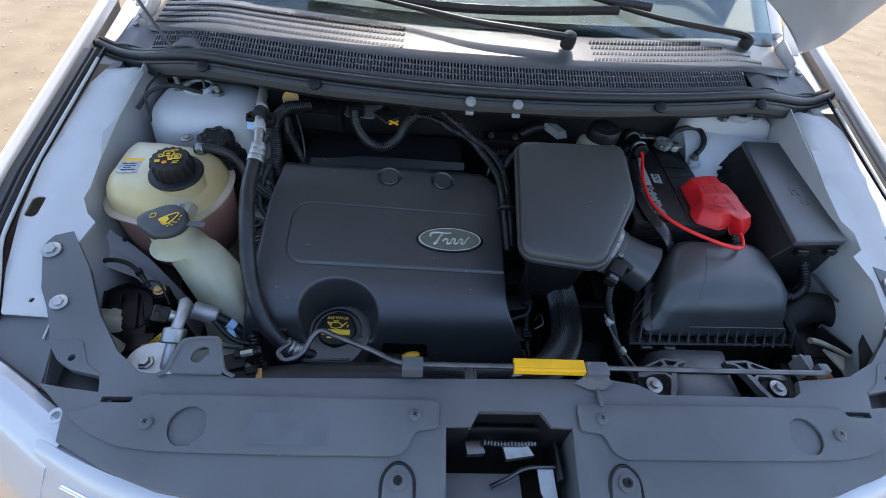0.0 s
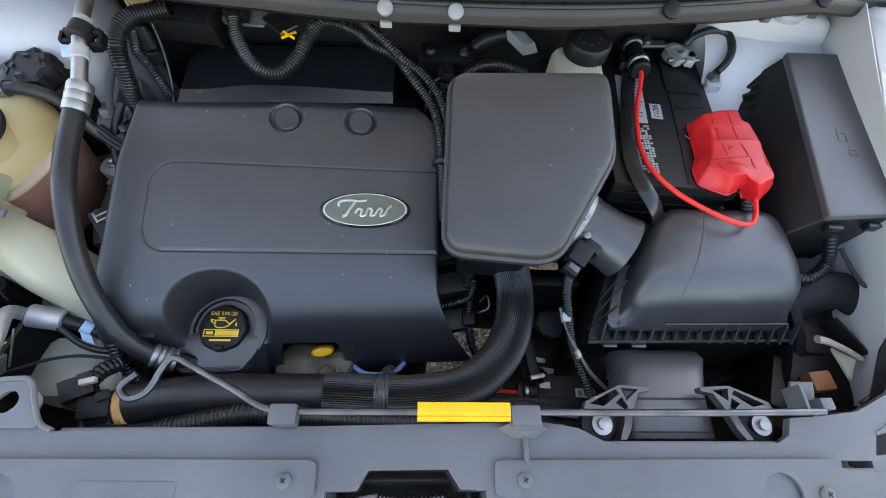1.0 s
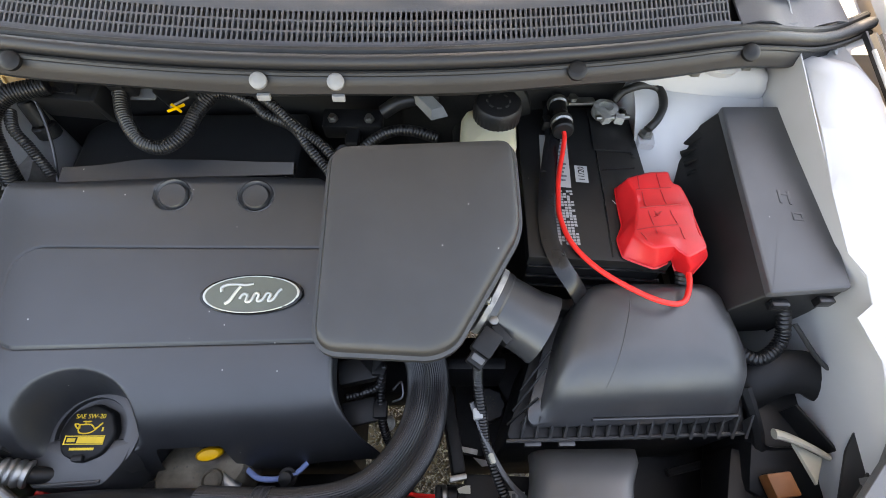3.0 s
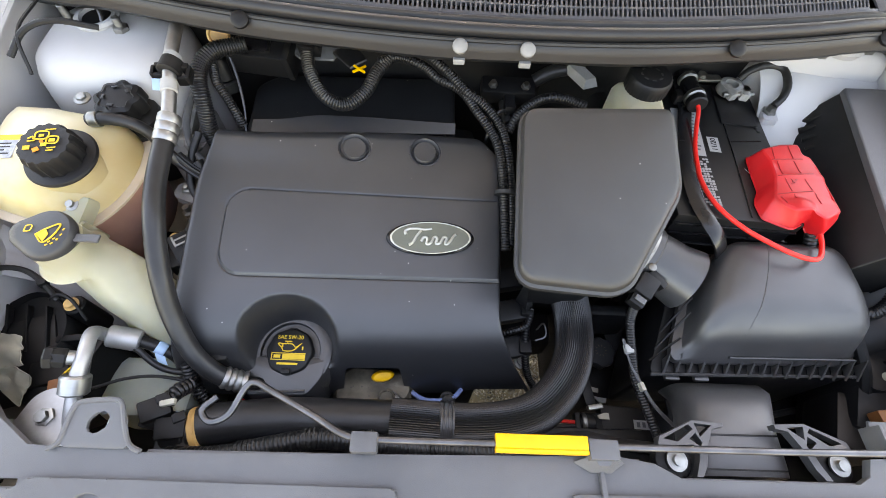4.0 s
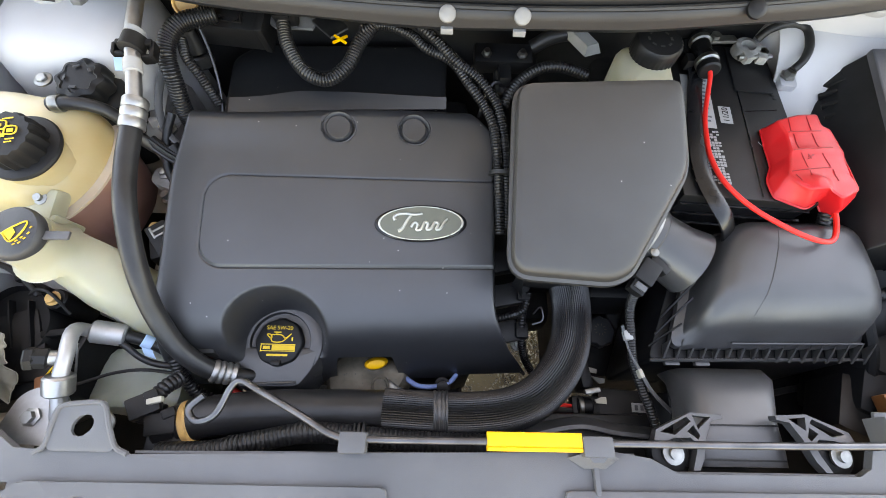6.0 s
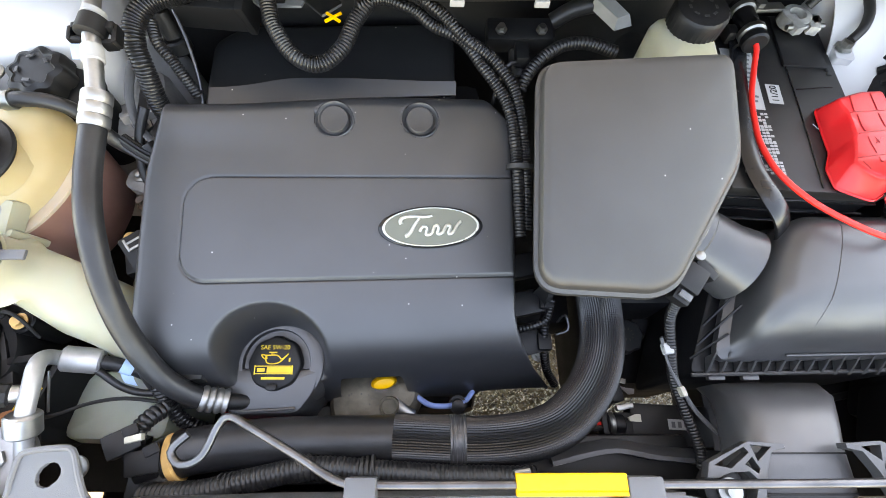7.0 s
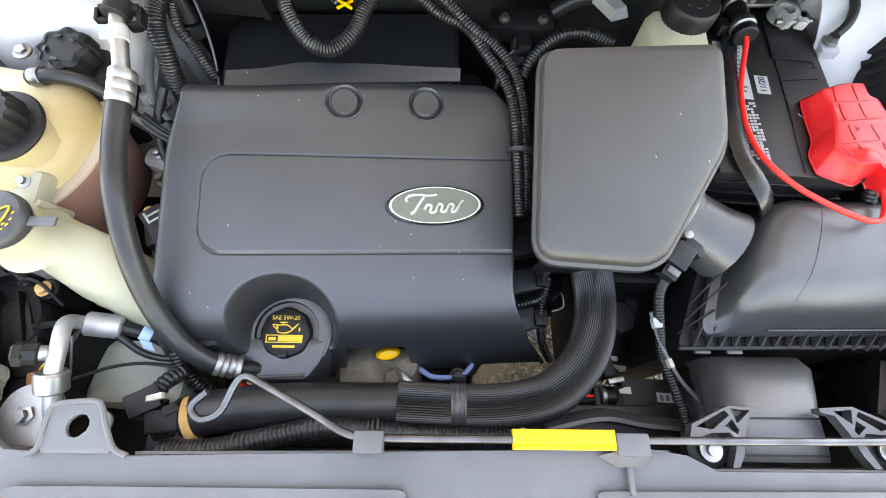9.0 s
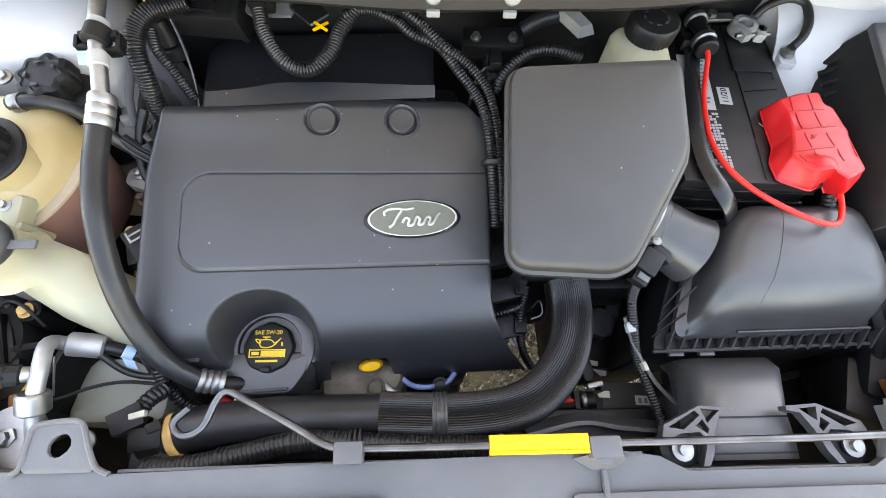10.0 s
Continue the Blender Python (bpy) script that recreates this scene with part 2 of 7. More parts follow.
def spline(points, step=0.004):
    """Points at even steps along a smooth line through the given ones."""
    p = [Vector(q) for q in points]
    p = [2 * p[0] - p[1]] + p + [2 * p[-1] - p[-2]]
    fine = []
    for i in range(1, len(p) - 2):
        k = max(3, int((p[i + 1] - p[i]).length / min(0.002, 0.3 * step)))
        for j in range(k):
            t = j / k
            fine.append(0.5 * (2 * p[i] + (p[i + 1] - p[i - 1]) * t + (2 * p[i - 1] - 5 * p[i] + 4 * p[i + 1] - p[i + 2]) * t * t
                               + (3 * p[i] - p[i - 1] - 3 * p[i + 1] + p[i + 2]) * t ** 3))
    fine.append(p[-2])
    out, left = [fine[0]], 0.0
    for a, b in zip(fine, fine[1:]):
        left += (b - a).length
        if left >= step:
            out.append(b)
            left = 0.0
    out.append(fine[-1])
    return out


def sweep(points, radius, sides=12, step=0.006, ribs=0.0, pitch=0.0045, flutes=0.0, flat=1.0):
    """A tube along a line. ribs: depth of the rings of a corrugated tube; flutes: depth of ridges along it."""
    line = spline(points, pitch / 3 if ribs else step)
    bm = bmesh.new()
    rings, up = [], None
    for i, p in enumerate(line):
        d = (line[min(i + 1, len(line) - 1)] - line[max(i - 1, 0)]).normalized()
        if up is None:
            up = d.orthogonal().normalized()
        up = (up - d * up.dot(d)).normalized()
        side = d.cross(up)
        t = i / max(1, len(line) - 1)
        r = radius(t) if callable(radius) else radius
        if ribs and i % 3 == 0:
            r -= ribs
        ring = []
        for k in range(sides):
            a = 2 * math.pi * k / sides
            q = r - (flutes if k % 2 else 0)
            ring.append(bm.verts.new(p + up * (math.cos(a) * q * flat) + side * (math.sin(a) * q)))
        rings.append(ring)
    for a, b in zip(rings, rings[1:]):
        for k in range(sides):
            bm.faces.new((a[k], a[(k + 1) % sides], b[(k + 1) % sides], b[k]))
    bm.faces.new(rings[0])
    bm.faces.new(rings[-1])
    return bm


def turned(profile, place, way=(0, 0, 1), sides=32, lobes=0, lobe=0.0, squash=(1, 1)):
    """A turned body: profile of (radius, height) from bottom to top, stood at place along way. lobes: grips round its rim."""
    rings = []
    for r, z in profile:
        rings.append([((r + (lobe * math.cos(lobes * 2 * math.pi * k / sides) if lobes and r > 0.6 * max(q[0] for q in profile) else 0)) * squash[0] * math.cos(2 * math.pi * k / sides),
                       (r + (lobe * math.cos(lobes * 2 * math.pi * k / sides) if lobes and r > 0.6 * max(q[0] for q in profile) else 0)) * squash[1] * math.sin(2 * math.pi * k / sides), z) for k in range(sides)])
    bm = loft(rings)
    bm.transform(Matrix.Translation(place) @ Vector(way).to_track_quat("Z", "Y").to_matrix().to_4x4())
    return bm


def rod(a, b, r, sides=12):
    a, b = Vector(a), Vector(b)
    h = (b - a).length
    c = min(r * 0.15, h * 0.2)
    return turned([(r - c, 0), (r, c), (r, h - c), (r - c, h)], a, b - a, sides)


def bolt(parent_or_none, place, way, r, mat=None, washer=True, name="bolt", label="", category="bolt"):
    """A hexagon-headed bolt on a washer, as one mesh."""
    bm = turned([(r * 0.62, 0.0), (r * 0.62, r * 0.45), (r * 0.5, r * 0.55)], place, way, 6)
    if washer:
        bm = join(bm, turned([(r, -0.001), (r, r * 0.12), (r * 0.9, r * 0.18)], place, way, 20))
    if parent_or_none:
        return part(name, bm, mat or M_STEEL, parent_or_none)
    return solo(name, bm, mat or M_STEEL, label or "plated hexagon bolt", category)


def letters(text, size, place, turn=(0, 0, 0), spread=1.0):
    """Writing as a thin mesh."""
    cu = bpy.data.curves.new("writing", "FONT")
    cu.body, cu.size, cu.align_x, cu.align_y, cu.extrude, cu.space_character = text, size, "CENTER", "CENTER", 0.0002, spread
    ob = bpy.data.objects.new("writing", cu)
    scene.collection.objects.link(ob)
    bpy.context.view_layer.update()
    me = bpy.data.meshes.new_from_object(ob.evaluated_get(bpy.context.evaluated_depsgraph_get()))
    bm = bmesh.new()
    bm.from_mesh(me)
    bpy.data.objects.remove(ob)
    bpy.data.curves.remove(cu)
    bpy.data.meshes.remove(me)
    bm.transform(pose(*place, *turn))
    return bm


def sheet(nu, nv, f, thick=0.0):
    """A curved panel: f(u, v) gives its points; with thickness downwards."""
    bm = bmesh.new()
    g = [[bm.verts.new(f(i / nu, j / nv)) for j in range(nv + 1)] for i in range(nu + 1)]
    for i in range(nu):
        for j in range(nv):
            bm.faces.new((g[i][j], g[i + 1][j], g[i + 1][j + 1], g[i][j + 1]))
    if thick:
        bmesh.ops.recalc_face_normals(bm, faces=bm.faces[:])
        bmesh.ops.solidify(bm, geom=bm.faces[:], thickness=thick)
    return bm


def smooth(a, b, x):
    t = min(1, max(0, (x - a) / (b - a)))
    return t * t * (3 - 2 * t)


def line(points, x):
    """Straight lines through (x, value) pairs in rising x."""
    if x <= points[0][0]:
        return points[0][1]
    for (a, p), (b, q) in zip(points, points[1:]):
        if x <= b:
            return p + (q - p) * (x - a) / (b - a)
    return points[-1][1]
from mathutils.geometry import delaunay_2d_cdt


def inside(p, poly):
    c, n = False, len(poly)
    for i in range(n):
        (x1, y1), (x2, y2) = poly[i - 1], poly[i]
        if (y1 > p[1]) != (y2 > p[1]) and p[0] < (x2 - x1) * (p[1] - y1) / (y2 - y1) + x1:
            c = not c
    return c


def plate(outline, height, thick=0.004, holes=(), grid=0.03, bevel=0.001):
    """A moulded sheet over an outline with holes, at height(x, y)."""
    loops = [list(outline), *[list(h) for h in holes]]
    pts, edges = [], []
    for lp in loops:
        k = len(pts)
        pts += [Vector(p) for p in lp]
        edges += [(k + i, k + (i + 1) % len(lp)) for i in range(len(lp))]
    xs, ys = [p[0] for p in outline], [p[1] for p in outline]
    x = min(xs) + grid / 2
    while x < max(xs):
        y = min(ys) + grid / 2
        while y < max(ys):
            if inside((x, y), outline) and not any(inside((x, y), h) for h in holes):
                pts.append(Vector((x, y)))
            y += grid
        x += grid
    vs, _, fs, *_ = delaunay_2d_cdt(pts, edges, [], 0, 1e-5)
    bm = bmesh.new()
    bv = [bm.verts.new((v.x, v.y, height(v.x, v.y))) for v in vs]
    for f in fs:
        c = (sum(vs[i].x for i in f) / len(f), sum(vs[i].y for i in f) / len(f))
        if inside(c, outline) and not any(inside(c, h) for h in holes):
            bm.faces.new([bv[i] for i in f])
    loose = [v for v in bm.verts if not v.link_faces]
    bmesh.ops.delete(bm, geom=loose, context="VERTS")
    top = bm.faces[:]
    got = bmesh.ops.extrude_face_region(bm, geom=top, use_keep_orig=True)
    for v in got["geom"]:
        if isinstance(v, bmesh.types.BMVert):
            v.co.z -= thick
    return soften(bm, bevel, 1, 60)


# ---- ground ----
def ground_height(x, y):
    return 0.012 * noise.noise(Vector((x * 1.3, y * 1.3, 0))) + 0.004 * noise.noise(Vector((x * 9, y * 9, 3)))


def ground_point(u, v):
    x, y = (u - 0.5) * 2, (v - 0.5) * 2
    x, y = math.copysign(abs(x) ** 3 * 600 + abs(x) * 6, x), math.copysign(abs(y) ** 3 * 600 + abs(y) * 6, y)
    return (x, y, ground_height(x, y) if abs(x) + abs(y) < 12 else 0)


solo("ground", sheet(160, 160, ground_point), M_GROUND, "sunlit sandy earth with scattered small stones", "ground", kind="structure")


def scatter(name, count, area, sizes, seed, label, mat):
    """Many small uneven stones as one mesh."""
    rnd = random.Random(seed)
    verts, faces = [], []
    shape = [(1, 0, 0), (0.3, 0.95, 0), (-0.8, 0.6, 0), (-0.85, -0.5, 0), (0.3, -0.95, 0), (0.1, 0.1, 0.75), (-0.1, 0, -0.6)]
    tris = [(0, 1, 5), (1, 2, 5), (2, 3, 5), (3, 4, 5), (4, 0, 5), (1, 0, 6), (2, 1, 6), (3, 2, 6), (4, 3, 6), (0, 4, 6)]
    for _ in range(count):
        x, y = rnd.uniform(area[0], area[1]), rnd.uniform(area[2], area[3])
        s, a = rnd.uniform(*sizes), rnd.uniform(0, 6.28)
        k = len(verts)
        for px, py, pz in shape:
            j = rnd.uniform(0.75, 1.2)
            verts.append((x + s * j * (px * math.cos(a) - py * math.sin(a)), y + s * j * (px * math.sin(a) + py * math.cos(a)), ground_height(x, y) + s * 0.3 + s * pz * j))
        faces += [tuple(k + i for i in t) for t in tris]
    me = bpy.data.meshes.new(name)
    me.from_pydata(verts, [], faces)
    me.materials.append(mat)
    return tagged(new(name, me), label, "gravel", kind="stuff")


scatter("gravel", 26000, (-0.4, 0.7, 0.25, 1.1), (0.0018, 0.0052), 3, "mixed brown gravel under the engine bay", M_PEBBLE)
scatter("stones", 3500, (-5.5, 5.5, 0.5, 6.5), (0.003, 0.011), 4, "small loose stones on sandy earth", M_STONE)


# ---- car body ----
def fender_height(y):
    return 1.035 + 0.29 * (y - 0.612) if y > 0.35 else 0.959 + 0.34 * (y - 0.35)


car = thing("car", (0, 0.9, 0), "silver-white car with its bonnet open and engine bay exposed", "car")


def fender_edge(y):
    """Half width of the fender's inner channel along the car."""
    return line([(0.2, 0.54), (0.3, 0.655), (0.42, 0.735), (0.55, 0.79), (0.68, 0.803), (1.3, 0.806)], y)


def paint_edge(y):
    """Half width at which the fender's outer paint begins."""
    return line([(0.24, 0.49), (0.27, 0.54), (0.293, 0.578), (0.344, 0.665), (0.379, 0.728), (0.42, 0.775), (0.48, 0.815), (0.55, 0.842), (0.68, 0.853), (1.3, 0.856)], y)


def fender_skin(side):
    prof = [(0.0, -0.014), (0.002, 0.002), (0.008, 0.009), (0.018, 0.006), (0.036, -0.016), (0.058, -0.07), (0.08, -0.2), (0.09, -0.45), (0.08, -0.62)]

    def f(u, v):
        y = 0.286 + 0.986 * u ** 1.3
        k = v * (len(prof) - 1)
        i = min(int(k), len(prof) - 2)
        t = k - i
        dx, dz = prof[i][0] * (1 - t) + prof[i + 1][0] * t, prof[i][1] * (1 - t) + prof[i + 1][1] * t
        e = 0.03
        slope = (paint_edge(y + e) - paint_edge(y - e)) / (2 * e)
        n = math.hypot(1, slope)
        dx *= 1 + 0.6 * smooth(0.6, 0.3, y)
        return (side * (paint_edge(y) + dx / n), y - dx * slope / n, fender_height(y) + dz)
    return sheet(60, 32, f, 0.0015)


def channel(side):
    prof = [(0.006, 0.003), (0.007, -0.004), (0.012, -0.006), (0.020, 0.001), (0.026, -0.001), (0.028, -0.004), (0.031, 0.0), (0.048, -0.003), (0.0495, -0.012)]

    def f(u, v):
        y = 0.425 + 0.57 * u
        i = min(int(v * 8), 7)
        t = v * 8 - i
        k = (paint_edge(y) - fender_edge(y)) / 0.0505
        return (side * (fender_edge(y) + (prof[i][0] * (1 - t) + prof[i + 1][0] * t) * k), y, fender_height(y) + prof[i][1] * (1 - t) + prof[i + 1][1] * t)
    return sheet(34, 16, f, 0.003)


def apron(side):
    inner = [(0.43, 0.668), (0.54, 0.686), (0.59, 0.672), (0.605, 0.690), (0.634, 0.708), (0.656, 0.706), (0.72, 0.713), (0.82, 0.717), (0.95, 0.719), (1.10, 0.722)] if side < 0 else [(0.43, 0.668), (0.54, 0.686), (0.59, 0.672), (0.605, 0.695), (0.64, 0.699), (0.667, 0.684), (0.75, 0.688), (0.84, 0.70), (0.955, 0.715), (1.10, 0.72)]
    outer = [(y, fender_edge(y) - 0.001) for y in (1.10, 0.9, 0.7, 0.6, 0.5, 0.43)]
    shape = [(side * x, y) for y, x in inner] + [(side * x, y) for y, x in outer]
    slot = rounded([(side * (0.777 if side < 0 else 0.763) + dx, 0.614 + dy) for dx, dy in ((-0.011, -0.02), (0.011, -0.02), (0.011, 0.02), (-0.011, 0.02))], 0.009)
    small = [(side * 0.71 + 0.004 * math.cos(a), 0.455 + 0.004 * math.sin(a)) for a in (k * math.pi / 4 for k in range(8))]

    def h(x, y):
        dip = 0.006 * smooth(0.0, 0.03, abs(abs(x) - 0.745)) - 0.004 * smooth(0.012, 0.0, abs(y - 0.70)) - 0.004 * smooth(0.012, 0.0, abs(y - 0.77))
        return fender_height(y) + 0.002 - dip - 0.05 * smooth(0.925, 1.03, y)
    return plate(shape, h, 0.003, [slot, small], 0.022)


def side_wall(side):
    def f(u, v):
        y = 0.40 + 0.75 * u
        x = line([(0.43, 0.672), (0.54, 0.690), (0.60, 0.70), (0.64, 0.703), (0.67, 0.688), (0.84, 0.698), (1.1, 0.718)], y)
        if side < 0:
            x = line([(0.43, 0.672), (0.54, 0.690), (0.60, 0.696), (0.634, 0.712), (0.66, 0.712), (0.72, 0.724), (0.82, 0.726), (0.95, 0.724), (1.1, 0.726)], y)
        z = fender_height(y) - 0.006
        z = z + (0.62 - z) * v
        x -= 0.01 * math.sin(9 * y + 4 * v) * v
        return (side * x, y, z)
    return sheet(26, 18, f, 0.002)


def tower_slope(u, v):
    """The smooth wall that falls from the tower towards the battery, with two shallow pressings."""
    x, y = 0.494 + 0.221 * u, 0.990 - 0.140 * v
    z = 1.052 - 0.025 * v - 0.105 * v ** 2 + 0.006 * math.sin(math.pi * u)
    for cx, cy, r in ((0.548, 0.906, 0.018), (0.560, 0.880, 0.014)):
        z += 0.0035 * smooth(r, r * 0.6, math.hypot(x - cx, y - cy))
    return (x, y, z)


def strut_tower(side):
    a = rounded([(0.475, 0.83), (0.705, 0.83), (0.71, 1.02), (0.48, 1.02)], 0.075, 8)
    if side > 0:
        a = rounded([(0.490, 0.985), (0.600, 0.968), (0.715, 0.966), (0.715, 1.07), (0.490, 1.07)], 0.025, 5)
    rings = []
    for z, d in ((0.70, 1.2), (0.9, 1.08), (1.02, 1.0), (1.055, 0.96), (1.076, 0.88), (1.086, 0.75), (1.09, 0.5)):
        rings.append([(side * x, y, z + 0.05 * (y - 0.9)) for x, y in scaled(a, d)])
    bm = loft(rings)
    hole = turned([(0.03, -0.004), (0.034, 0.006), (0.03, 0.010), (0.024, 0.010), (0.022, -0.003)], (side * 0.615, 0.952 + (0.045 if side > 0 else 0), 1.091), (0, -0.05, 1), 24)
    if side > 0:
        return join(bm, hole, sheet(24, 20, tower_slope, 0.002))
    return join(bm, hole)


for side in (-1, 1):
    fender = part("fender", fender_skin(side), M_PAINT, car, "silver-white painted fender")
    part("rubber_channel", channel(side), M_FLANGE, fender, "dark rubber-lined gutter")
    part("tab", turned([(0.006, 0), (0.006, 0.003), (0.010, 0.003), (0.011, 0.0)], (side * 0.598, 0.294, 0.951), (0, -0.25, 1), 18), M_PAINT, fender)
    part("gutter_trim", sweep([(side * (fender_edge(y) + 0.003), y, fender_height(y) + 0.004) for y in [0.44 + 0.052 * k for k in range(11)]], 0.0028, 8, 0.02), M_INNER, fender, "pale sealant bead")
    part("rear_gutter", sheet(3, 8, lambda u, v: (side * (0.792 + 0.066 * u), 0.995 + 0.28 * v, fender_height(0.995 + 0.28 * v) - 0.035), 0.002), M_INNER, fender)
    part("inner_apron", apron(side), M_INNER, car, "silver-white painted apron with a slot")
    part("side_wall", side_wall(side), M_INNER, car)
    shift = 0.045 if side > 0 else 0.0
    tower = part("strut_tower", strut_tower(side), M_INNER, car, "white painted suspension tower")
    part("mount_hole", turned([(0.0, 0), (0.022, 0), (0.022, 0.002), (0.0, 0.002)], (side * 0.615, 0.952 + (0.045 if side > 0 else 0), 1.094), (0, -0.05, 1), 20), M_DARK, tower)
    part("stud", rod((side * 0.655, 0.945 + shift, 1.085), (side * 0.655, 0.945 + shift, 1.118), 0.006), M_STEEL, tower)
    part("nut", turned([(0.012, 0), (0.012, 0.009), (0.009, 0.011)], (side * 0.655, 0.945 + shift, 1.088), (0, 0, 1), 6), M_STEEL, tower)
    part("stud", rod((side * 0.57, 0.93 + shift, 1.085), (side * 0.57, 0.93 + shift, 1.112), 0.006), M_STEEL, tower)
    part("nut", turned([(0.012, 0), (0.012, 0.009), (0.009, 0.011)], (side * 0.57, 0.93 + shift, 1.088), (0, 0, 1), 6), M_STEEL, tower)
    # front frame rail and inner wheel liner, down to the ground level of the sills
    part("frame_rail", box((side * 0.52, 0.72, 0.55), (0.10, 0.9, 0.14), 0.012), M_ENGINE, car)
    wheel = part("wheel", turned([(0.20, -0.11), (0.33, -0.10), (0.36, -0.07), (0.365, 0.0), (0.36, 0.07), (0.33, 0.10), (0.20, 0.11)], (side * 0.83, 0.96, 0.365), (side, 0, 0), 40), M_TYRE, car, "black road tyre")
    part("rim", turned([(0.05, 0.08), (0.19, 0.09), (0.215, 0.10), (0.215, -0.1), (0.05, -0.08)], (side * 0.83, 0.96, 0.365), (side, 0, 0), 32), M_ALU, wheel)
    hinge = part("hinge", join(box((side * 0.788, 1.125, 1.160), (0.04, 0.10, 0.004), 0.0015, (15, 0, 0)), box((side * 0.770, 1.15, 1.182), (0.004, 0.09, 0.035), 0.001, (20, 0, 0)), box((side * 0.785, 1.18, 1.21), (0.036, 0.08, 0.004), 0.0015, (38, 0, 0))), M_PRIMER, car, "painted bonnet hinge")
    part("hinge_bolt", turned([(0.011, 0), (0.011, 0.003), (0.007, 0.004), (0.007, 0.009)], (side * 0.789, 1.10, 1.156), (0, -0.25, 1), 6), M_STEEL, hinge)
    part("hinge_bolt", turned([(0.011, 0), (0.011, 0.003), (0.007, 0.004), (0.007, 0.009)], (side * 0.789, 1.14, 1.167), (0, -0.25, 1), 6), M_STEEL, hinge)

def inner_panel(u, v):
    """The folded apron that slopes inwards behind the headlamp and the washer tank."""
    rows = ((-0.728, 0.556, 0.652, 0.972), (-0.705, 0.572, 0.648, 0.935), (-0.690, 0.578, 0.646, 0.925), (-0.655, 0.583, 0.634, 0.893), (-0.620, 0.568, 0.615, 0.848), (-0.592, 0.552, 0.602, 0.805), (-0.580, 0.548, 0.600, 0.70))
    k = v * (len(rows) - 1)
    i = min(int(k), len(rows) - 2)
    x, y0, y1, z = (a + (b - a) * (k - i) for a, b in zip(rows[i], rows[i + 1]))
    return (x, y0 + (y1 - y0) * u, z - 0.006 * smooth(0.45, 0.55, u) * smooth(0.0, 0.3, v) + 0.15 * (y1 - y0) * u)


panel = part("inner_panel", sheet(14, 36, inner_panel, 0.0015), M_INNER, car, "folded painted apron behind the headlamp")
part("panel_hole", turned([(0.0, 0), (0.0038, 0), (0.0038, 0.0008), (0.0, 0.0008)], (-0.686, 0.640, 0.9345), (0.5, -0.3, 0.8), 16), M_DARK, panel, "small dark hole")
part("firewall", sheet(20, 12, lambda u, v: (-0.72 + 1.44 * u, 0.99 + 0.25 * (-0.72 + 1.44 * u) ** 2 * 0.3 - 0.02 * math.sin(12 * u) * v, 0.5 + 0.64 * v), 0.004), M_DARK, car, "black insulated bulkhead")
# Added lower bulkhead and wheel liners to keep ground light out of the bay.
part("lower_bulkhead", box((0, 1.02, 0.34), (1.5, 0.02, 0.40), 0.004), M_DARK, car)
for side in (-1, 1):
    part("wheel_liner", sheet(14, 6, lambda u, v: (side * (0.60 + 0.02 * math.sin(3 * u)), 0.30 + 0.78 * u, (0.64 if side < 0 else 0.60) - 0.46 * v), 0.004), M_DARK, car, "black plastic wheel arch liner")
part("undertray", box((0, 0.25, 0.22), (1.3, 0.22, 0.01), 0.003), M_DARK, car)
part("subframe", join(box((0, 0.42, 0.36), (1.0, 0.09, 0.07), 0.01), box((0, 0.98, 0.34), (1.0, 0.12, 0.08), 0.01)), M_ENGINE, car)


# ---- front end ----
def nose(x):
    return 0.158 + 0.25 * x * x + 0.3 * max(0, abs(x) - 0.5) ** 1.5


def bumper(u, v):
    x = -0.612 + 1.224 * u
    prof = [(0.006, 0.912), (-0.002, 0.922), (-0.014, 0.918), (-0.03, 0.898), (-0.034, 0.892), (-0.06, 0.86), (-0.075, 0.75), (-0.08, 0.6), (-0.07, 0.45), (-0.04, 0.36)]
    k = v * (len(prof) - 1)
    i = min(int(k), len(prof) - 2)
    t = k - i
    lift = 0.02 * smooth(0.4, 0.6, abs(x))
    return (x, nose(x) + prof[i][0] * (1 - t) + prof[i + 1][0] * t + 0.01, prof[i][1] * (1 - t) + prof[i + 1][1] * t + lift)


part("bumper", sheet(48, 16, bumper, 0.003), M_PAINT, car, "silver-white painted front bumper")
# Added mirror bead standing in for highlights along the painted lip.
part("lip_highlight", sweep([(-0.57 + 1.14 * k / 24, nose(-0.57 + 1.14 * k / 24) - 0.024, 0.894 + 0.02 * smooth(0.4, 0.6, abs(-0.57 + 1.14 * k / 24))) for k in range(25)], 0.0035, 10, 0.02), M_CHROME, car, "mirror-bright bead standing in for highlights along the painted lip")

def bonnet_point(u, v, rise):
    """Bonnet from its back edge (v 0) to its nose (v 1), swung up about its hinges."""
    half = line([(0, 0.805), (0.1, 0.835), (0.6, 0.80), (0.85, 0.70), (1, 0.56)], v)
    x = (2 * u - 1) * half
    back, front = 0.945 + 0.20 * x * x + 0.64 * max(0, abs(x) - 0.55) ** 1.5, 0.16 + 0.27 * x * x
    y = back + (front - back) * v
    z = 1.205 - 0.2 * v ** 1.3 - 0.05 * (x / 0.85) ** 2 + rise
    hy, hz, a = 1.10, 1.16, radians(64)
    dy, dz = y - hy, z - hz
    return (x, hy + 0.03 + dy * math.cos(a) + dz * math.sin(a), hz + 0.085 - dy * math.sin(a) + dz * math.cos(a))


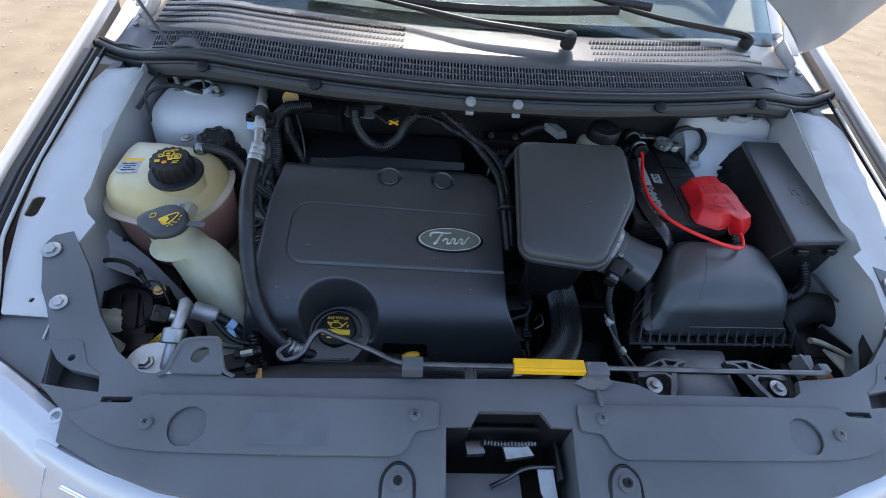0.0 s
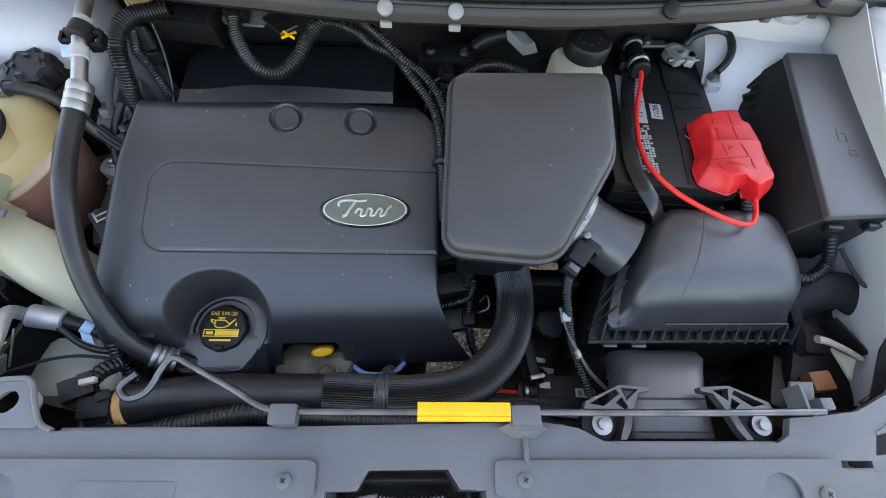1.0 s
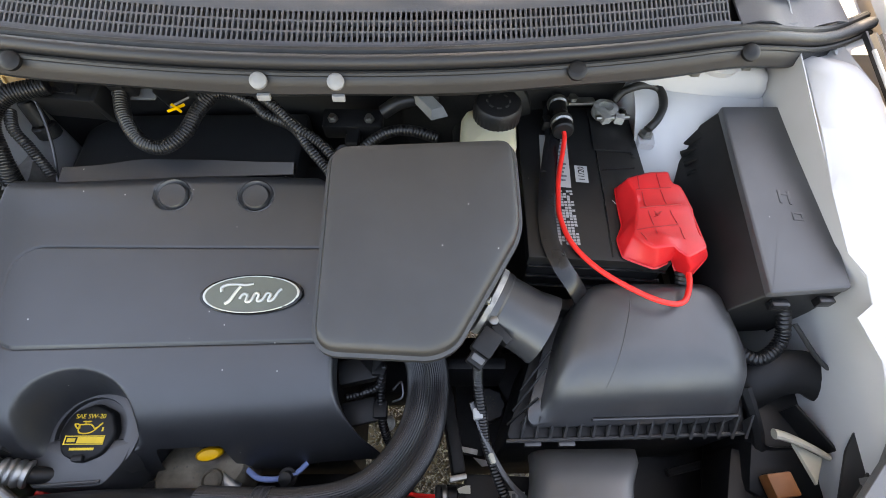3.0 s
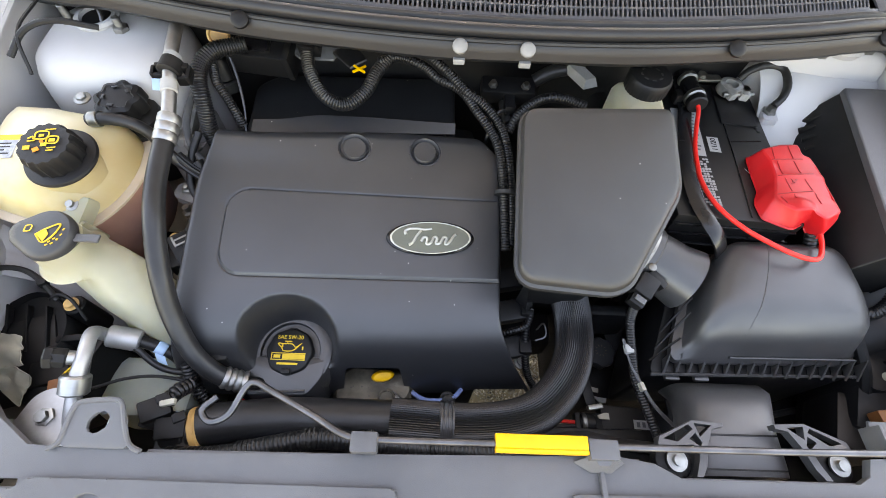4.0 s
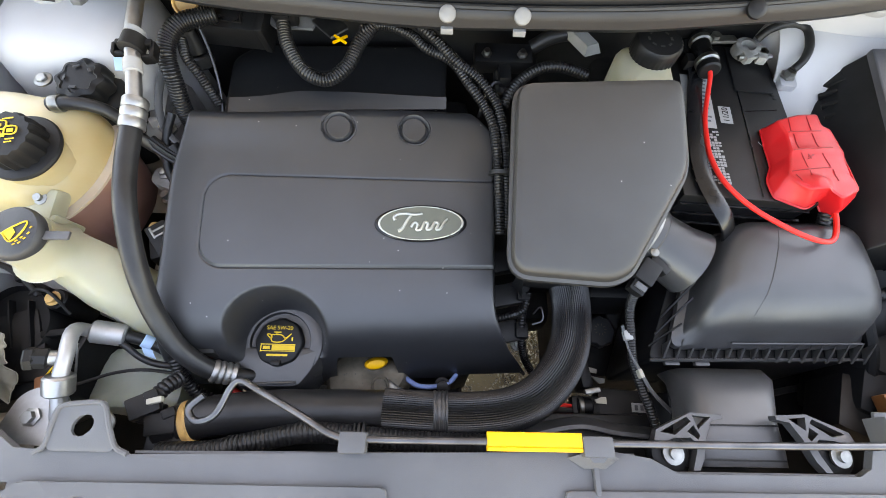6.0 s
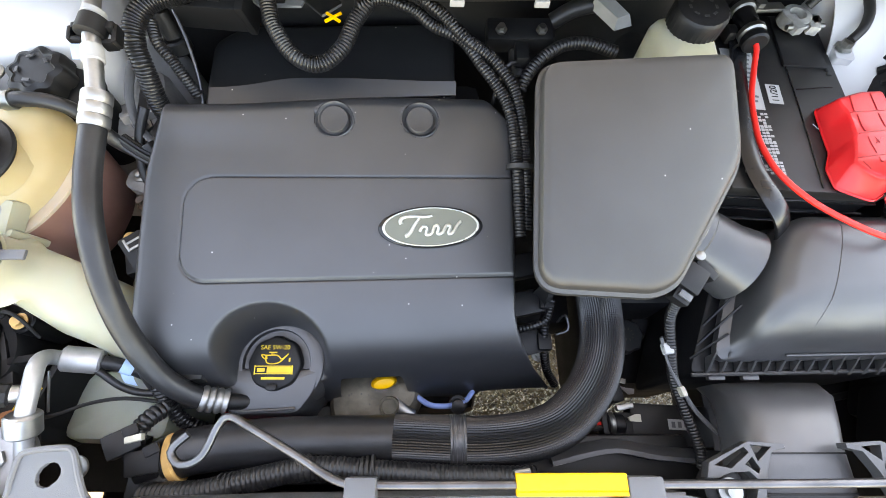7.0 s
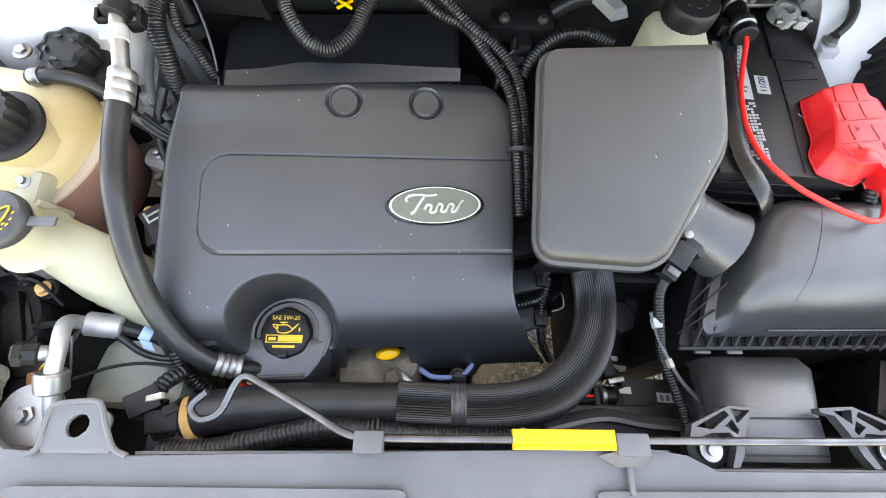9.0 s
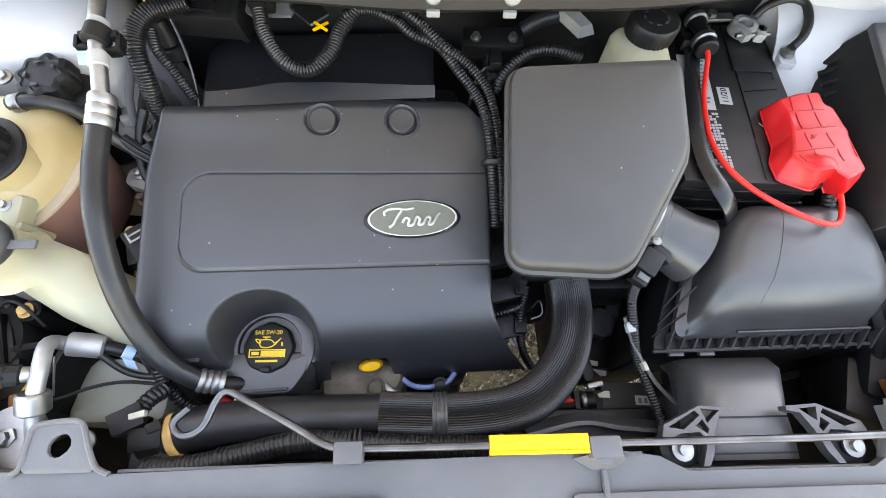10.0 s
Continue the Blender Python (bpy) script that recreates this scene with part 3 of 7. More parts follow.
bonnet = part("bonnet", sheet(36, 30, lambda u, v: bonnet_point(u, v, 0.0), 0.0015), M_PAINT, car, "silver-white bonnet propped open")


def liner(u, v):
    r = -0.022 - 0.018 * (smooth(0.0, 0.06, abs(u - 0.5) - 0.05) * smooth(0.46, 0.40, abs(u - 0.5)) * smooth(0.0, 0.12, v - 0.08) * smooth(1.0, 0.85, v))
    return bonnet_point(0.01 + 0.98 * u, 0.01 + 0.97 * v, r)


part("inner_panel", sheet(48, 40, liner, 0.0015), M_PAINT, bonnet, "painted inner panel with stamped ribs")


# ---- windscreen and cowl ----
def cowl_y(x):
    return 0.225 * x * x


def strip(profile, x0, x1, nx=60, sub=2, wave=0.0):
    n = (len(profile) - 1) * sub

    def f(u, v):
        x = x0 + (x1 - x0) * u
        k = v * (len(profile) - 1)
        i = min(int(k), len(profile) - 2)
        t = k - i
        y, z = profile[i][0] * (1 - t) + profile[i + 1][0] * t, profile[i][1] * (1 - t) + profile[i + 1][1] * t
        return (x, y + cowl_y(x) + 0.03 * smooth(0.66, 0.85, abs(x)), z + wave * math.sin(23 * x) * (1 - v) - 0.042 * smooth(0.55, 0.85, abs(x)))
    return sheet(nx, n, f, 0.003)


cowl = thing("cowl_panel", (0, 0.95, 1.13), "faded grey plastic cowl panel with vent grilles below the windscreen", "cowl")
part("front_flange", strip([(0.880, 1.112), (0.848, 1.129), (0.843, 1.136), (0.846, 1.154), (0.853, 1.161)], -0.835, 0.835, 60, 2, 0.002), M_FLANGE, cowl, "dark plastic front flange")
part("grille_backing", strip([(0.905, 1.158), (0.95, 1.178)], -0.66, 0.66, 50, 1), M_DARK, cowl)
part("lower_ledge", strip([(0.850, 1.156), (0.868, 1.164), (0.888, 1.167), (0.896, 1.172)], -0.835, 0.835), M_COWL, cowl)
part("top_panel", strip([(0.938, 1.190), (0.944, 1.194), (0.96, 1.199), (1.0, 1.208), (1.055, 1.216), (1.075, 1.212)], -0.76, 0.76), M_COWL, cowl, "sun-faded grey top panel")
for side in (-1, 1):
    part("end_panel", sheet(8, 8, lambda u, v: (side * (0.60 + 0.215 * u), 0.89 + cowl_y(0.60 + 0.215 * u) + 0.10 * v, 1.170 + 0.022 * v - 0.035 * smooth(0.55, 0.85, 0.6 + 0.215 * u) + 0.006 * math.sin(9 * u)), 0.003), M_COWL, cowl)


def grille_bars():
    verts, faces = [], []

    def bar(x0, x1, y0, z0, y1, z1, t):
        k = len(verts)
        for x in (x0, x1):
            o = cowl_y(x)
            s = -0.035 * smooth(0.55, 0.85, abs(x))
            verts.extend([(x, y0 + o, z0 + s), (x, y1 + o, z1 + s), (x, y1 + o + t * 0.4, z1 - t + s), (x, y0 + o + t * 0.4, z0 - t + s)])
        faces.extend([(k, k + 1, k + 5, k + 4), (k + 1, k + 2, k + 6, k + 5), (k + 2, k + 3, k + 7, k + 6), (k + 3, k, k + 4, k + 7), (k, k + 3, k + 2, k + 1), (k + 4, k + 5, k + 6, k + 7)])
    x = -0.72
    while x < 0.58:
        bar(x, x + 0.0028, 0.896, 1.172, 0.938, 1.190, 0.008)
        x += 0.0068
    for k in range(65):
        x = -0.72 + 0.02 * k
        for y, z in ((0.9095, 1.178), (0.924, 1.184)):
            bar(x, x + 0.02, y, z, y + 0.0025, z + 0.001, 0.008)
        bar(x, x + 0.02, 0.894, 1.171, 0.898, 1.173, 0.008)
    me = bpy.data.meshes.new("vent_mesh")
    me.from_pydata(verts, [], faces)
    me.materials.append(M_COWL)
    ob = new("vent_mesh", me)
    ob.parent = cowl
    ob.matrix_parent_inverse = Matrix.Translation(-BASE[cowl])
    return tagged(ob, "fine plastic vent mesh", kind="stuff")


grille_bars()


def slot_row(x0, x1, y, z):
    verts, faces = [], []
    x = x0
    while x < x1:
        k = len(verts)
        for dx, dy in ((0, 0), (0.0055, 0), (0.0085, 0.008), (0.003, 0.008)):
            o = cowl_y(x + dx)
            s = -0.035 * smooth(0.55, 0.85, abs(x + dx))
            verts += [(x + dx, y + dy + o, z + dy * 0.23 + s + 0.0006), (x + dx, y + dy + o, z + dy * 0.23 + s - 0.003)]
        faces += [(k, k + 2, k + 4, k + 6), (k, k + 1, k + 3, k + 2), (k + 2, k + 3, k + 5, k + 4), (k + 4, k + 5, k + 7, k + 6), (k + 6, k + 7, k + 1, k)]
        x += 0.0085
    me = bpy.data.meshes.new("vent_row")
    me.from_pydata(verts, [], faces)
    me.materials.append(M_GLOSS)
    ob = new("vent_row", me)
    ob.parent = cowl
    ob.matrix_parent_inverse = Matrix.Translation(-BASE[cowl])
    return tagged(ob, "row of dark air slots", kind="stuff")


for k in range(4):
    slot_row(-0.735, -0.186, 0.964 + 0.021 * k, 1.2003 + 0.0050 * k)
    slot_row(0.224, (0.655, 0.625, 0.553, 0.502)[k], 0.967 + 0.021 * k, 1.2010 + 0.0050 * k)

seal_line = [(x, 0.864 + cowl_y(x) + 0.015 * smooth(0.7, 0.85, abs(x)), 1.166 - 0.042 * smooth(0.55, 0.85, abs(x)) + 0.012 * smooth(0.78, 0.86, abs(x))) for x in [-0.853 + 1.706 * k / 34 for k in range(35)]]
seal = thing("bonnet_seal", (0, 0.864, 1.16), "black rubber weather seal along the cowl", "seal")
part("bulb", sweep(seal_line, 0.0115, 12, 0.01, flat=0.85), M_FLANGE, seal)
part("lip", sweep([(x, y + 0.017, z + 0.004) for x, y, z in seal_line], 0.006, 8, 0.01), M_RUBBER, seal)
part("lower_lip", sweep([(x, y - 0.012, z - 0.008) for x, y, z in seal_line], 0.004, 8, 0.01), M_RUBBER, seal)


def push_pin(x, y, z, r, mat, label, group):
    bm = turned([(r * 0.6, -0.004), (r, -0.002), (r, 0.002), (r * 0.8, 0.0042), (r * 0.35, 0.005)], (x, y, z), (0, -0.55, 0.83), 20)
    return solo("push_pin", bm, mat, label, "fastener", group)


for x in (-0.045, 0.048):
    push_pin(x, 0.840 + cowl_y(x), 1.156, 0.0105, M_PIN, "white plastic push pin in the cowl flange", "white cowl pins")
    solo("clip_tab", box((x, 0.8405, 1.133), (0.016, 0.006, 0.008), 0.001), M_PIN, "white clip tab under the cowl flange", "clip", "white clip tabs")
for x in (-0.58, -0.35, 0.35, 0.60):
    push_pin(x, 0.843 + cowl_y(x), 1.157 - 0.035 * smooth(0.55, 0.85, abs(x)), 0.0125, M_DARK, "dark plastic push pin in the cowl flange", "dark cowl pins")


def glass(u, v):
    x = (2 * u - 1) * (0.76 - 0.08 * v)
    return (x, 1.066 + cowl_y(x) + 0.62 * v, 1.212 - 0.02 * smooth(0.5, 0.8, abs(x)) + 0.40 * v + 0.02 * math.sin(3.14 * v))


windscreen = thing("windscreen", (0, 1.1, 1.2), "clear curved windscreen above the cowl", "windscreen")
pane = part("pane", sheet(24, 14, glass, 0.004), M_GLASS, windscreen)
pane.visible_shadow = False
part("black_border", sheet(30, 2, lambda u, v: tuple(a + b for a, b in zip(glass(u, v * 0.05), (0, 0.002, -0.006))), 0.001), M_GLOSS, windscreen, "black ceramic border")
solo("dashboard", sheet(16, 10, lambda u, v: (-0.72 + 1.44 * u, 1.16 + cowl_y(-0.72 + 1.44 * u) + 0.55 * v, 1.16 + 0.04 * math.sin(3 * v)), 0.01), M_CABIN, "grey dashboard top behind the windscreen", "dashboard")
solo("cabin_wall", join(box((0, 1.98, 1.2), (1.5, 0.02, 0.9), 0.004), box((0, 1.6, 0.75), (1.5, 0.75, 0.02), 0.004), box((-0.76, 1.75, 1.1), (0.02, 0.6, 0.7), 0.004), box((0.76, 1.75, 1.1), (0.02, 0.6, 0.7), 0.004)),
     M_CABIN, "plain dark cabin shell behind the dashboard", "cabin", kind="structure")
solo("roof", sheet(10, 10, lambda u, v: (-0.68 + 1.36 * u, 1.74 + 0.35 * v, 1.615 + 0.02 * math.sin(3.14 * u) + 0.02 * v), 0.01), M_PAINT, "silver-white roof edge over the windscreen", "roof", kind="structure")
part("pillar", sweep([(-0.78, 1.25, 1.19), (-0.74, 1.5, 1.4), (-0.68, 1.78, 1.61)], 0.03, 10, 0.03), M_PAINT, windscreen)
part("pillar", sweep([(0.78, 1.25, 1.19), (0.74, 1.5, 1.4), (0.68, 1.78, 1.61)], 0.03, 10, 0.03), M_PAINT, windscreen)


def wiper(points_arm, points_blade, label):
    base = points_arm[0]
    w = thing("windscreen_wiper", base, label, "wiper", "windscreen wipers")
    part("arm", sweep(points_arm, lambda t: 0.0125 - 0.0075 * t, 8, 0.01, flat=0.55), M_FLANGE, w)
    part("pivot", turned([(0.015, -0.02), (0.016, -0.004), (0.013, 0.008), (0.006, 0.011)], base, (0, -0.3, 1), 20), M_FLANGE, w)
    part("blade", sweep(points_blade, 0.007, 6, 0.02, flat=1.6), M_GLOSS, w)
    mid = Vector(points_arm[-1])
    part("blade_bridge", box(mid, (0.07, 0.022, 0.016), 0.004, (25, 0, 0)), M_GLOSS, w)
    return w


wiper([(0.165, 1.0, 1.236), (0.06, 1.01, 1.241), (-0.05, 1.026, 1.246), (-0.207, 1.078, 1.254), (-0.385, 1.118, 1.266)],
      [(0.30, 1.125, 1.262), (0.05, 1.098, 1.252), (-0.16, 1.10, 1.252), (-0.385, 1.135, 1.272), (-0.52, 1.20, 1.31)], "grey wiper arm with black blade parked on the glass")
wiper([(0.632, 1.120, 1.222), (0.610, 1.118, 1.234), (0.52, 1.117, 1.243), (0.38, 1.128, 1.256), (0.25, 1.160, 1.276), (0.12, 1.215, 1.311)],
      [(0.38, 1.14, 1.27), (0.24, 1.155, 1.281), (0.12, 1.215, 1.315), (-0.10, 1.27, 1.352)], "grey wiper arm reaching over the glass")
solo("washer_tube", sweep([(-0.79, 1.04, 1.40), (-0.775, 1.065, 1.29), (-0.745, 1.06, 1.235), (-0.676, 1.0, 1.166), (-0.608, 0.955, 1.118), (-0.598, 0.935, 1.096)], 0.0035, 8, 0.01), M_ROD, "thin grey washer tube hanging from the bonnet", "tube")
solo("tower_wire", sweep([(-0.70, 0.852, 1.09), (-0.680, 0.884, 1.113), (-0.645, 0.905, 1.117), (-0.60, 0.925, 1.096)], 0.0045, 8, 0.006), M_RUBBER, "black wire across the white suspension tower", "wire")
solo("drop_wire", sweep([(-0.69, 0.955, 1.12), (-0.688, 0.88, 1.112), (-0.672, 0.835, 1.075)], 0.0025, 6, 0.006), M_RUBBER, "thin black wire hanging beside the tower", "wire")


# ---- radiator support cover ----
def support_height(x, y):
    return line([(0.14, 0.895), (0.2, 0.932), (0.29, 0.956), (0.315, 0.961), (0.36, 0.966), (0.42, 0.984), (0.57, 1.02)], y)


def mirror(points):
    return [(-x, y) for x, y in reversed(points)]


half_out = [(-0.738, 0.556), (-0.70, 0.47), (-0.677, 0.438), (-0.661, 0.41), (-0.650, 0.386), (-0.632, 0.366), (-0.61, 0.354), (-0.566, 0.345), (-0.557, 0.323), (-0.603, 0.328), (-0.640, 0.334), (-0.59, 0.297), (-0.583, 0.262), (-0.52, 0.234), (-0.45, 0.212), (-0.30, 0.187), (-0.18, 0.177), (-0.089, 0.172)]
latch_cut = [(-0.088, 0.287), (-0.054, 0.288), (-0.042, 0.308), (0.046, 0.309), (0.060, 0.289), (0.089, 0.288)]
left_in = [(-0.39, 0.347), (-0.41, 0.352), (-0.47, 0.350), (-0.515, 0.352), (-0.556, 0.380), (-0.60, 0.432), (-0.645, 0.505), (-0.697, 0.57)]
right_in = [(0.70, 0.57), (0.692, 0.49), (0.65, 0.44), (0.60, 0.395), (0.55, 0.372), (0.50, 0.366), (0.462, 0.364), (0.455, 0.345), (0.44, 0.337), (0.23, 0.337), (0.20, 0.352), (0.16, 0.358), (0.10, 0.357), (-0.10, 0.353)]
outline = half_out + latch_cut + mirror(half_out) + right_in + left_in
ring_hole = lambda cx, cy, r: [(cx + r * math.cos(k * math.pi / 6), cy + r * math.sin(k * math.pi / 6)) for k in range(12)]
slots = [[(-0.549, 0.310), (-0.510, 0.310), (-0.510, 0.3175), (-0.549, 0.3175)], [(0.510, 0.310), (0.549, 0.310), (0.549, 0.3175), (0.510, 0.3175)], ring_hole(-0.614, 0.370, 0.005), ring_hole(0.614, 0.370, 0.005)]
support = thing("radiator_cover", (0, 0.27, 0.95), "long grey plastic cover over the radiator support, with a latch opening", "radiator cover")
part("main_panel", plate(outline, support_height, 0.012, slots, 0.025, 0.002), M_SHIELD, support)
part("rear_skirt", sheet(40, 3, lambda u, v: (-0.385 + 0.57 * u, 0.351 + 0.006 * u, support_height(0, 0.352) - 0.008 - 0.07 * v), 0.003), M_SHIELD, support)
part("rear_skirt", sheet(12, 3, lambda u, v: (0.215 + 0.235 * u, 0.339, support_height(0, 0.34) - 0.008 - 0.06 * v), 0.003), M_SHIELD, support)
part("skirt", sheet(12, 3, lambda u, v: (-0.088 + 0.177 * u, 0.289 if abs(u - 0.5) > 0.25 else 0.310, 0.95 - 0.06 * v), 0.002), M_DARK, support)
part("latch_wall", sheet(3, 3, lambda u, v: (-0.0895, 0.175 + 0.112 * u, 0.92 + 0.03 * u - 0.08 * v), 0.002), M_SHIELD, support)
part("latch_wall", sheet(3, 3, lambda u, v: (0.0905, 0.175 + 0.112 * u, 0.92 + 0.03 * u - 0.08 * v), 0.002), M_SHIELD, support)


def overlay(side):
    pts = [(0.098, 0.318), (0.40, 0.319), (0.495, 0.319), (0.508, 0.308), (0.552, 0.307), (0.584, 0.297), (0.572, 0.285), (0.545, 0.270), (0.51, 0.257), (0.465, 0.2515), (0.40, 0.250), (0.30, 0.249), (0.155, 0.249), (0.140, 0.257), (0.130, 0.279), (0.098, 0.283)]
    pts = [(side * x, y) for x, y in pts]
    if side < 0:
        pts = pts[::-1]
    return plate(rounded(pts, 0.006, 2), lambda x, y: support_height(x, y) + 0.0060 - 0.0052 * smooth(0.50, 0.55, abs(x)) * smooth(0.283, 0.300, y), 0.004, [[(side * 0.427 + 0.024 * math.cos(k * math.pi / 14), 0.281 + 0.024 * math.sin(k * math.pi / 14)) for k in range(28)]], 0.02, 0.0015)


def cross_screw(x, y, z, r):
    s = thing("screw", (x, y, z), "dark cross-head screw in the radiator cover", "screw", "radiator cover screws")
    part("head", turned([(r, -0.002), (r, 0.0015), (r * 0.75, 0.004), (r * 0.3, 0.005)], (x, y, z), (0, -0.2, 1), 20), M_SHIELD, s)
    part("recess", join(box((x, y, z + 0.005), (r * 0.75, r * 0.18, 0.001), 0, (12, 0, 35)), box((x, y, z + 0.005), (r * 0.18, r * 0.75, 0.001), 0, (12, 0, 35))), M_DARK, s)
    return s


for side in (-1, 1):
    ov = part("overlay_panel", overlay(side), M_SHIELD, support, "raised grey overlay panel")
    part("dimple_floor", turned([(0.0, 0), (0.0235, 0), (0.0235, 0.001), (0, 0.001)], (side * 0.427, 0.281, support_height(0, 0.281) - 0.0005), (0, -0.2, 1), 24), M_SHIELD, ov)
    cross_screw(side * 0.131, 0.298, support_height(0, 0.298) + 0.0068, 0.0085)
    cross_screw(side * 0.478, 0.283, support_height(0, 0.283) + 0.0068, 0.0085)
    gx = side * 0.15
    well = part("bolt_well", plate(rounded([(gx - 0.019, 0.165), (gx + 0.019, 0.165), (gx + 0.019, 0.225), (gx + 0.012, 0.24), (gx - 0.012, 0.24), (gx - 0.019, 0.225)], 0.01, 3), lambda x, y: support_height(x, y) + 0.003, 0.003, [], 0.01, 0.001), M_SHIELD, support)
    part("well_groove", sweep([(gx - 0.021, 0.175, support_height(0, 0.175) + 0.001), (gx - 0.020, 0.225, support_height(0, 0.225) + 0.001), (gx, 0.243, support_height(0, 0.243) + 0.001), (gx + 0.020, 0.225, support_height(0, 0.225) + 0.001), (gx + 0.021, 0.175, support_height(0, 0.175) + 0.001)], 0.0025, 6, 0.004), M_DARK, well)
    cap = thing("grille_bolt", (gx, 0.222, 0.945), "dark flanged grille bolt in its well", "bolt", "grille bolts")
    part("flange", turned([(0.011, 0), (0.011, 0.003), (0.009, 0.004)], (gx, 0.222, support_height(0, 0.222) + 0.003), (0, -0.3, 1), 20), M_SHIELD, cap)
    part("head", turned([(0.006, 0), (0.006, 0.006), (0.003, 0.006), (0.003, 0.003)], (gx, 0.222, support_height(0, 0.222) + 0.006), (0, -0.3, 1), 12), M_DARK, cap)
    for bx, by, r in ((0.712, 0.532, 0.014), (0.662, 0.446, 0.012)):
        bolt(None, (side * bx, by, support_height(0, by) + 0.003), (side * -0.1, -0.25, 1), r, M_ALU, label="large plated bolt on the end of the radiator support", name="support_bolt")
for side in (-1, 1):
    fill = [(0.56, 0.315), (0.60, 0.30), (0.645, 0.328), (0.67, 0.43), (0.70, 0.50), (0.66, 0.46), (0.60, 0.365), (0.56, 0.355)]
    # Darker than the cover's grey: the notch's shade is put into the colour.
    part("corner_tray", plate([(side * x, y) for x, y in fill], lambda x, y: 0.918 + 0.1 * (y - 0.3), 0.003, [], 0.02, 0), M_FLANGE, support, "recessed plastic corner tray")
    lip = [(0.688, 0.446), (0.79, 0.446), (0.773, 0.419), (0.727, 0.3785), (0.664, 0.3435), (0.644, 0.3325), (0.652, 0.38), (0.664, 0.43)]
    corner = part("corner_panel", plate([(side * x, y) for x, y in lip], lambda x, y: fender_height(y) - 0.010 + 0.006 * smooth(0.02, 0.0, abs(x) - 0.645), 0.004, [], 0.02, 0.001), M_SHIELD, support, "grey plastic panel above the headlamp")
    part("corner_skirt", sheet(6, 4, lambda u, v: (side * (0.6445 + 0.020 * u), 0.3325 + 0.0975 * u, 0.945 + 0.03 * u - 0.06 * v), 0.003), M_SHIELD, corner)
    part("step_ridge", sweep([(side * 0.645, 0.394, support_height(0, 0.394)), (side * 0.612, 0.393, support_height(0, 0.393)), (side * 0.600, 0.378, support_height(0, 0.378)), (side * 0.588, 0.360, support_height(0, 0.36)), (side * 0.566, 0.347, support_height(0, 0.347))], 0.0015, 6, 0.004), M_SHIELD, support)
part("paint_sticker", plate([(-0.352, 0.260), (-0.246, 0.260), (-0.242, 0.297), (-0.343, 0.298)], lambda x, y: support_height(x, y) + 0.0066, 0.0003, [], 0.02, 0), M_STICKER, support, "faded grey rectangular label")
for x in (-0.137, 0.133):
    clip = thing("rod_clip", (x, 0.358, 0.97), "grey plastic clip holding the prop rod", "clip", "prop rod clips")
    part("saddle", box((x, 0.362, 0.981), (0.030 if x < 0 else 0.034, 0.022, 0.022), 0.003), M_SHIELD, clip)
    if x < 0:
        continue
    part("web", loft([[(x - 0.03, 0.351, 0.966), (x + 0.03, 0.351, 0.966), (x + 0.012, 0.34, 0.968), (x - 0.012, 0.34, 0.968)], [(x - 0.013, 0.356, 0.986), (x + 0.013, 0.356, 0.986), (x + 0.006, 0.346, 0.984), (x - 0.006, 0.346, 0.984)]]), M_SHIELD, clip)
    part("rib", box((x + 0.001, 0.328, 0.967), (0.006, 0.028, 0.008), 0.002), M_SHIELD, clip)

# ---- bonnet latch ----
latch = thing("bonnet_latch", (0, 0.23, 0.86), "greasy steel bonnet latch inside the cover opening", "latch")
part("back_plate", box((0.0, 0.262, 0.875), (0.16, 0.004, 0.08), 0.001, (-12, 0, 0)), M_DARK, latch)
part("jaw", loft([[(-0.005, 0.25, 0.90), (0.03, 0.25, 0.90), (0.04, 0.235, 0.895), (0.0, 0.23, 0.893)], [(-0.005, 0.25, 0.906), (0.03, 0.25, 0.908), (0.04, 0.236, 0.902), (0.0, 0.231, 0.90)]]), M_STEEL, latch)
part("spring", sweep([(-0.032, 0.252, 0.906), (-0.01, 0.25, 0.907), (0.02, 0.25, 0.907), (0.045, 0.252, 0.904)], 0.005, 10, ribs=0.0016, pitch=0.004), M_ROD, latch)
part("pawl", box((-0.045, 0.245, 0.90), (0.028, 0.02, 0.012), 0.003, (0, 10, 8)), M_ROD, latch, "worn grey pawl")
part("lever", loft([[(0.045, 0.222, 0.885), (0.068, 0.225, 0.885), (0.072, 0.18, 0.87), (0.058, 0.178, 0.868), (0.048, 0.195, 0.875)], [(0.045, 0.222, 0.889), (0.068, 0.225, 0.889), (0.072, 0.18, 0.874), (0.058, 0.178, 0.872), (0.048, 0.195, 0.879)]]), M_ALU, latch, "pale release lever")
part("cable", sweep([(0.075, 0.225, 0.89), (0.03, 0.222, 0.892), (0.0, 0.21, 0.885), (-0.02, 0.205, 0.87)], 0.003, 8, 0.006), M_ROD, latch)
part("bracket", box((0.075, 0.235, 0.87), (0.006, 0.06, 0.06), 0.002), M_DARK, latch)
part("lower_tray", box((-0.03, 0.19, 0.86), (0.11, 0.07, 0.006), 0.003), M_SHIELD, latch)

latch.location.y += 0.03
latch.location.z += 0.012

# ---- prop rod ----
prop = thing("prop_rod", (0.1, 0.362, 0.98), "bent steel bonnet prop rod with a yellow sleeve, stowed", "prop rod")
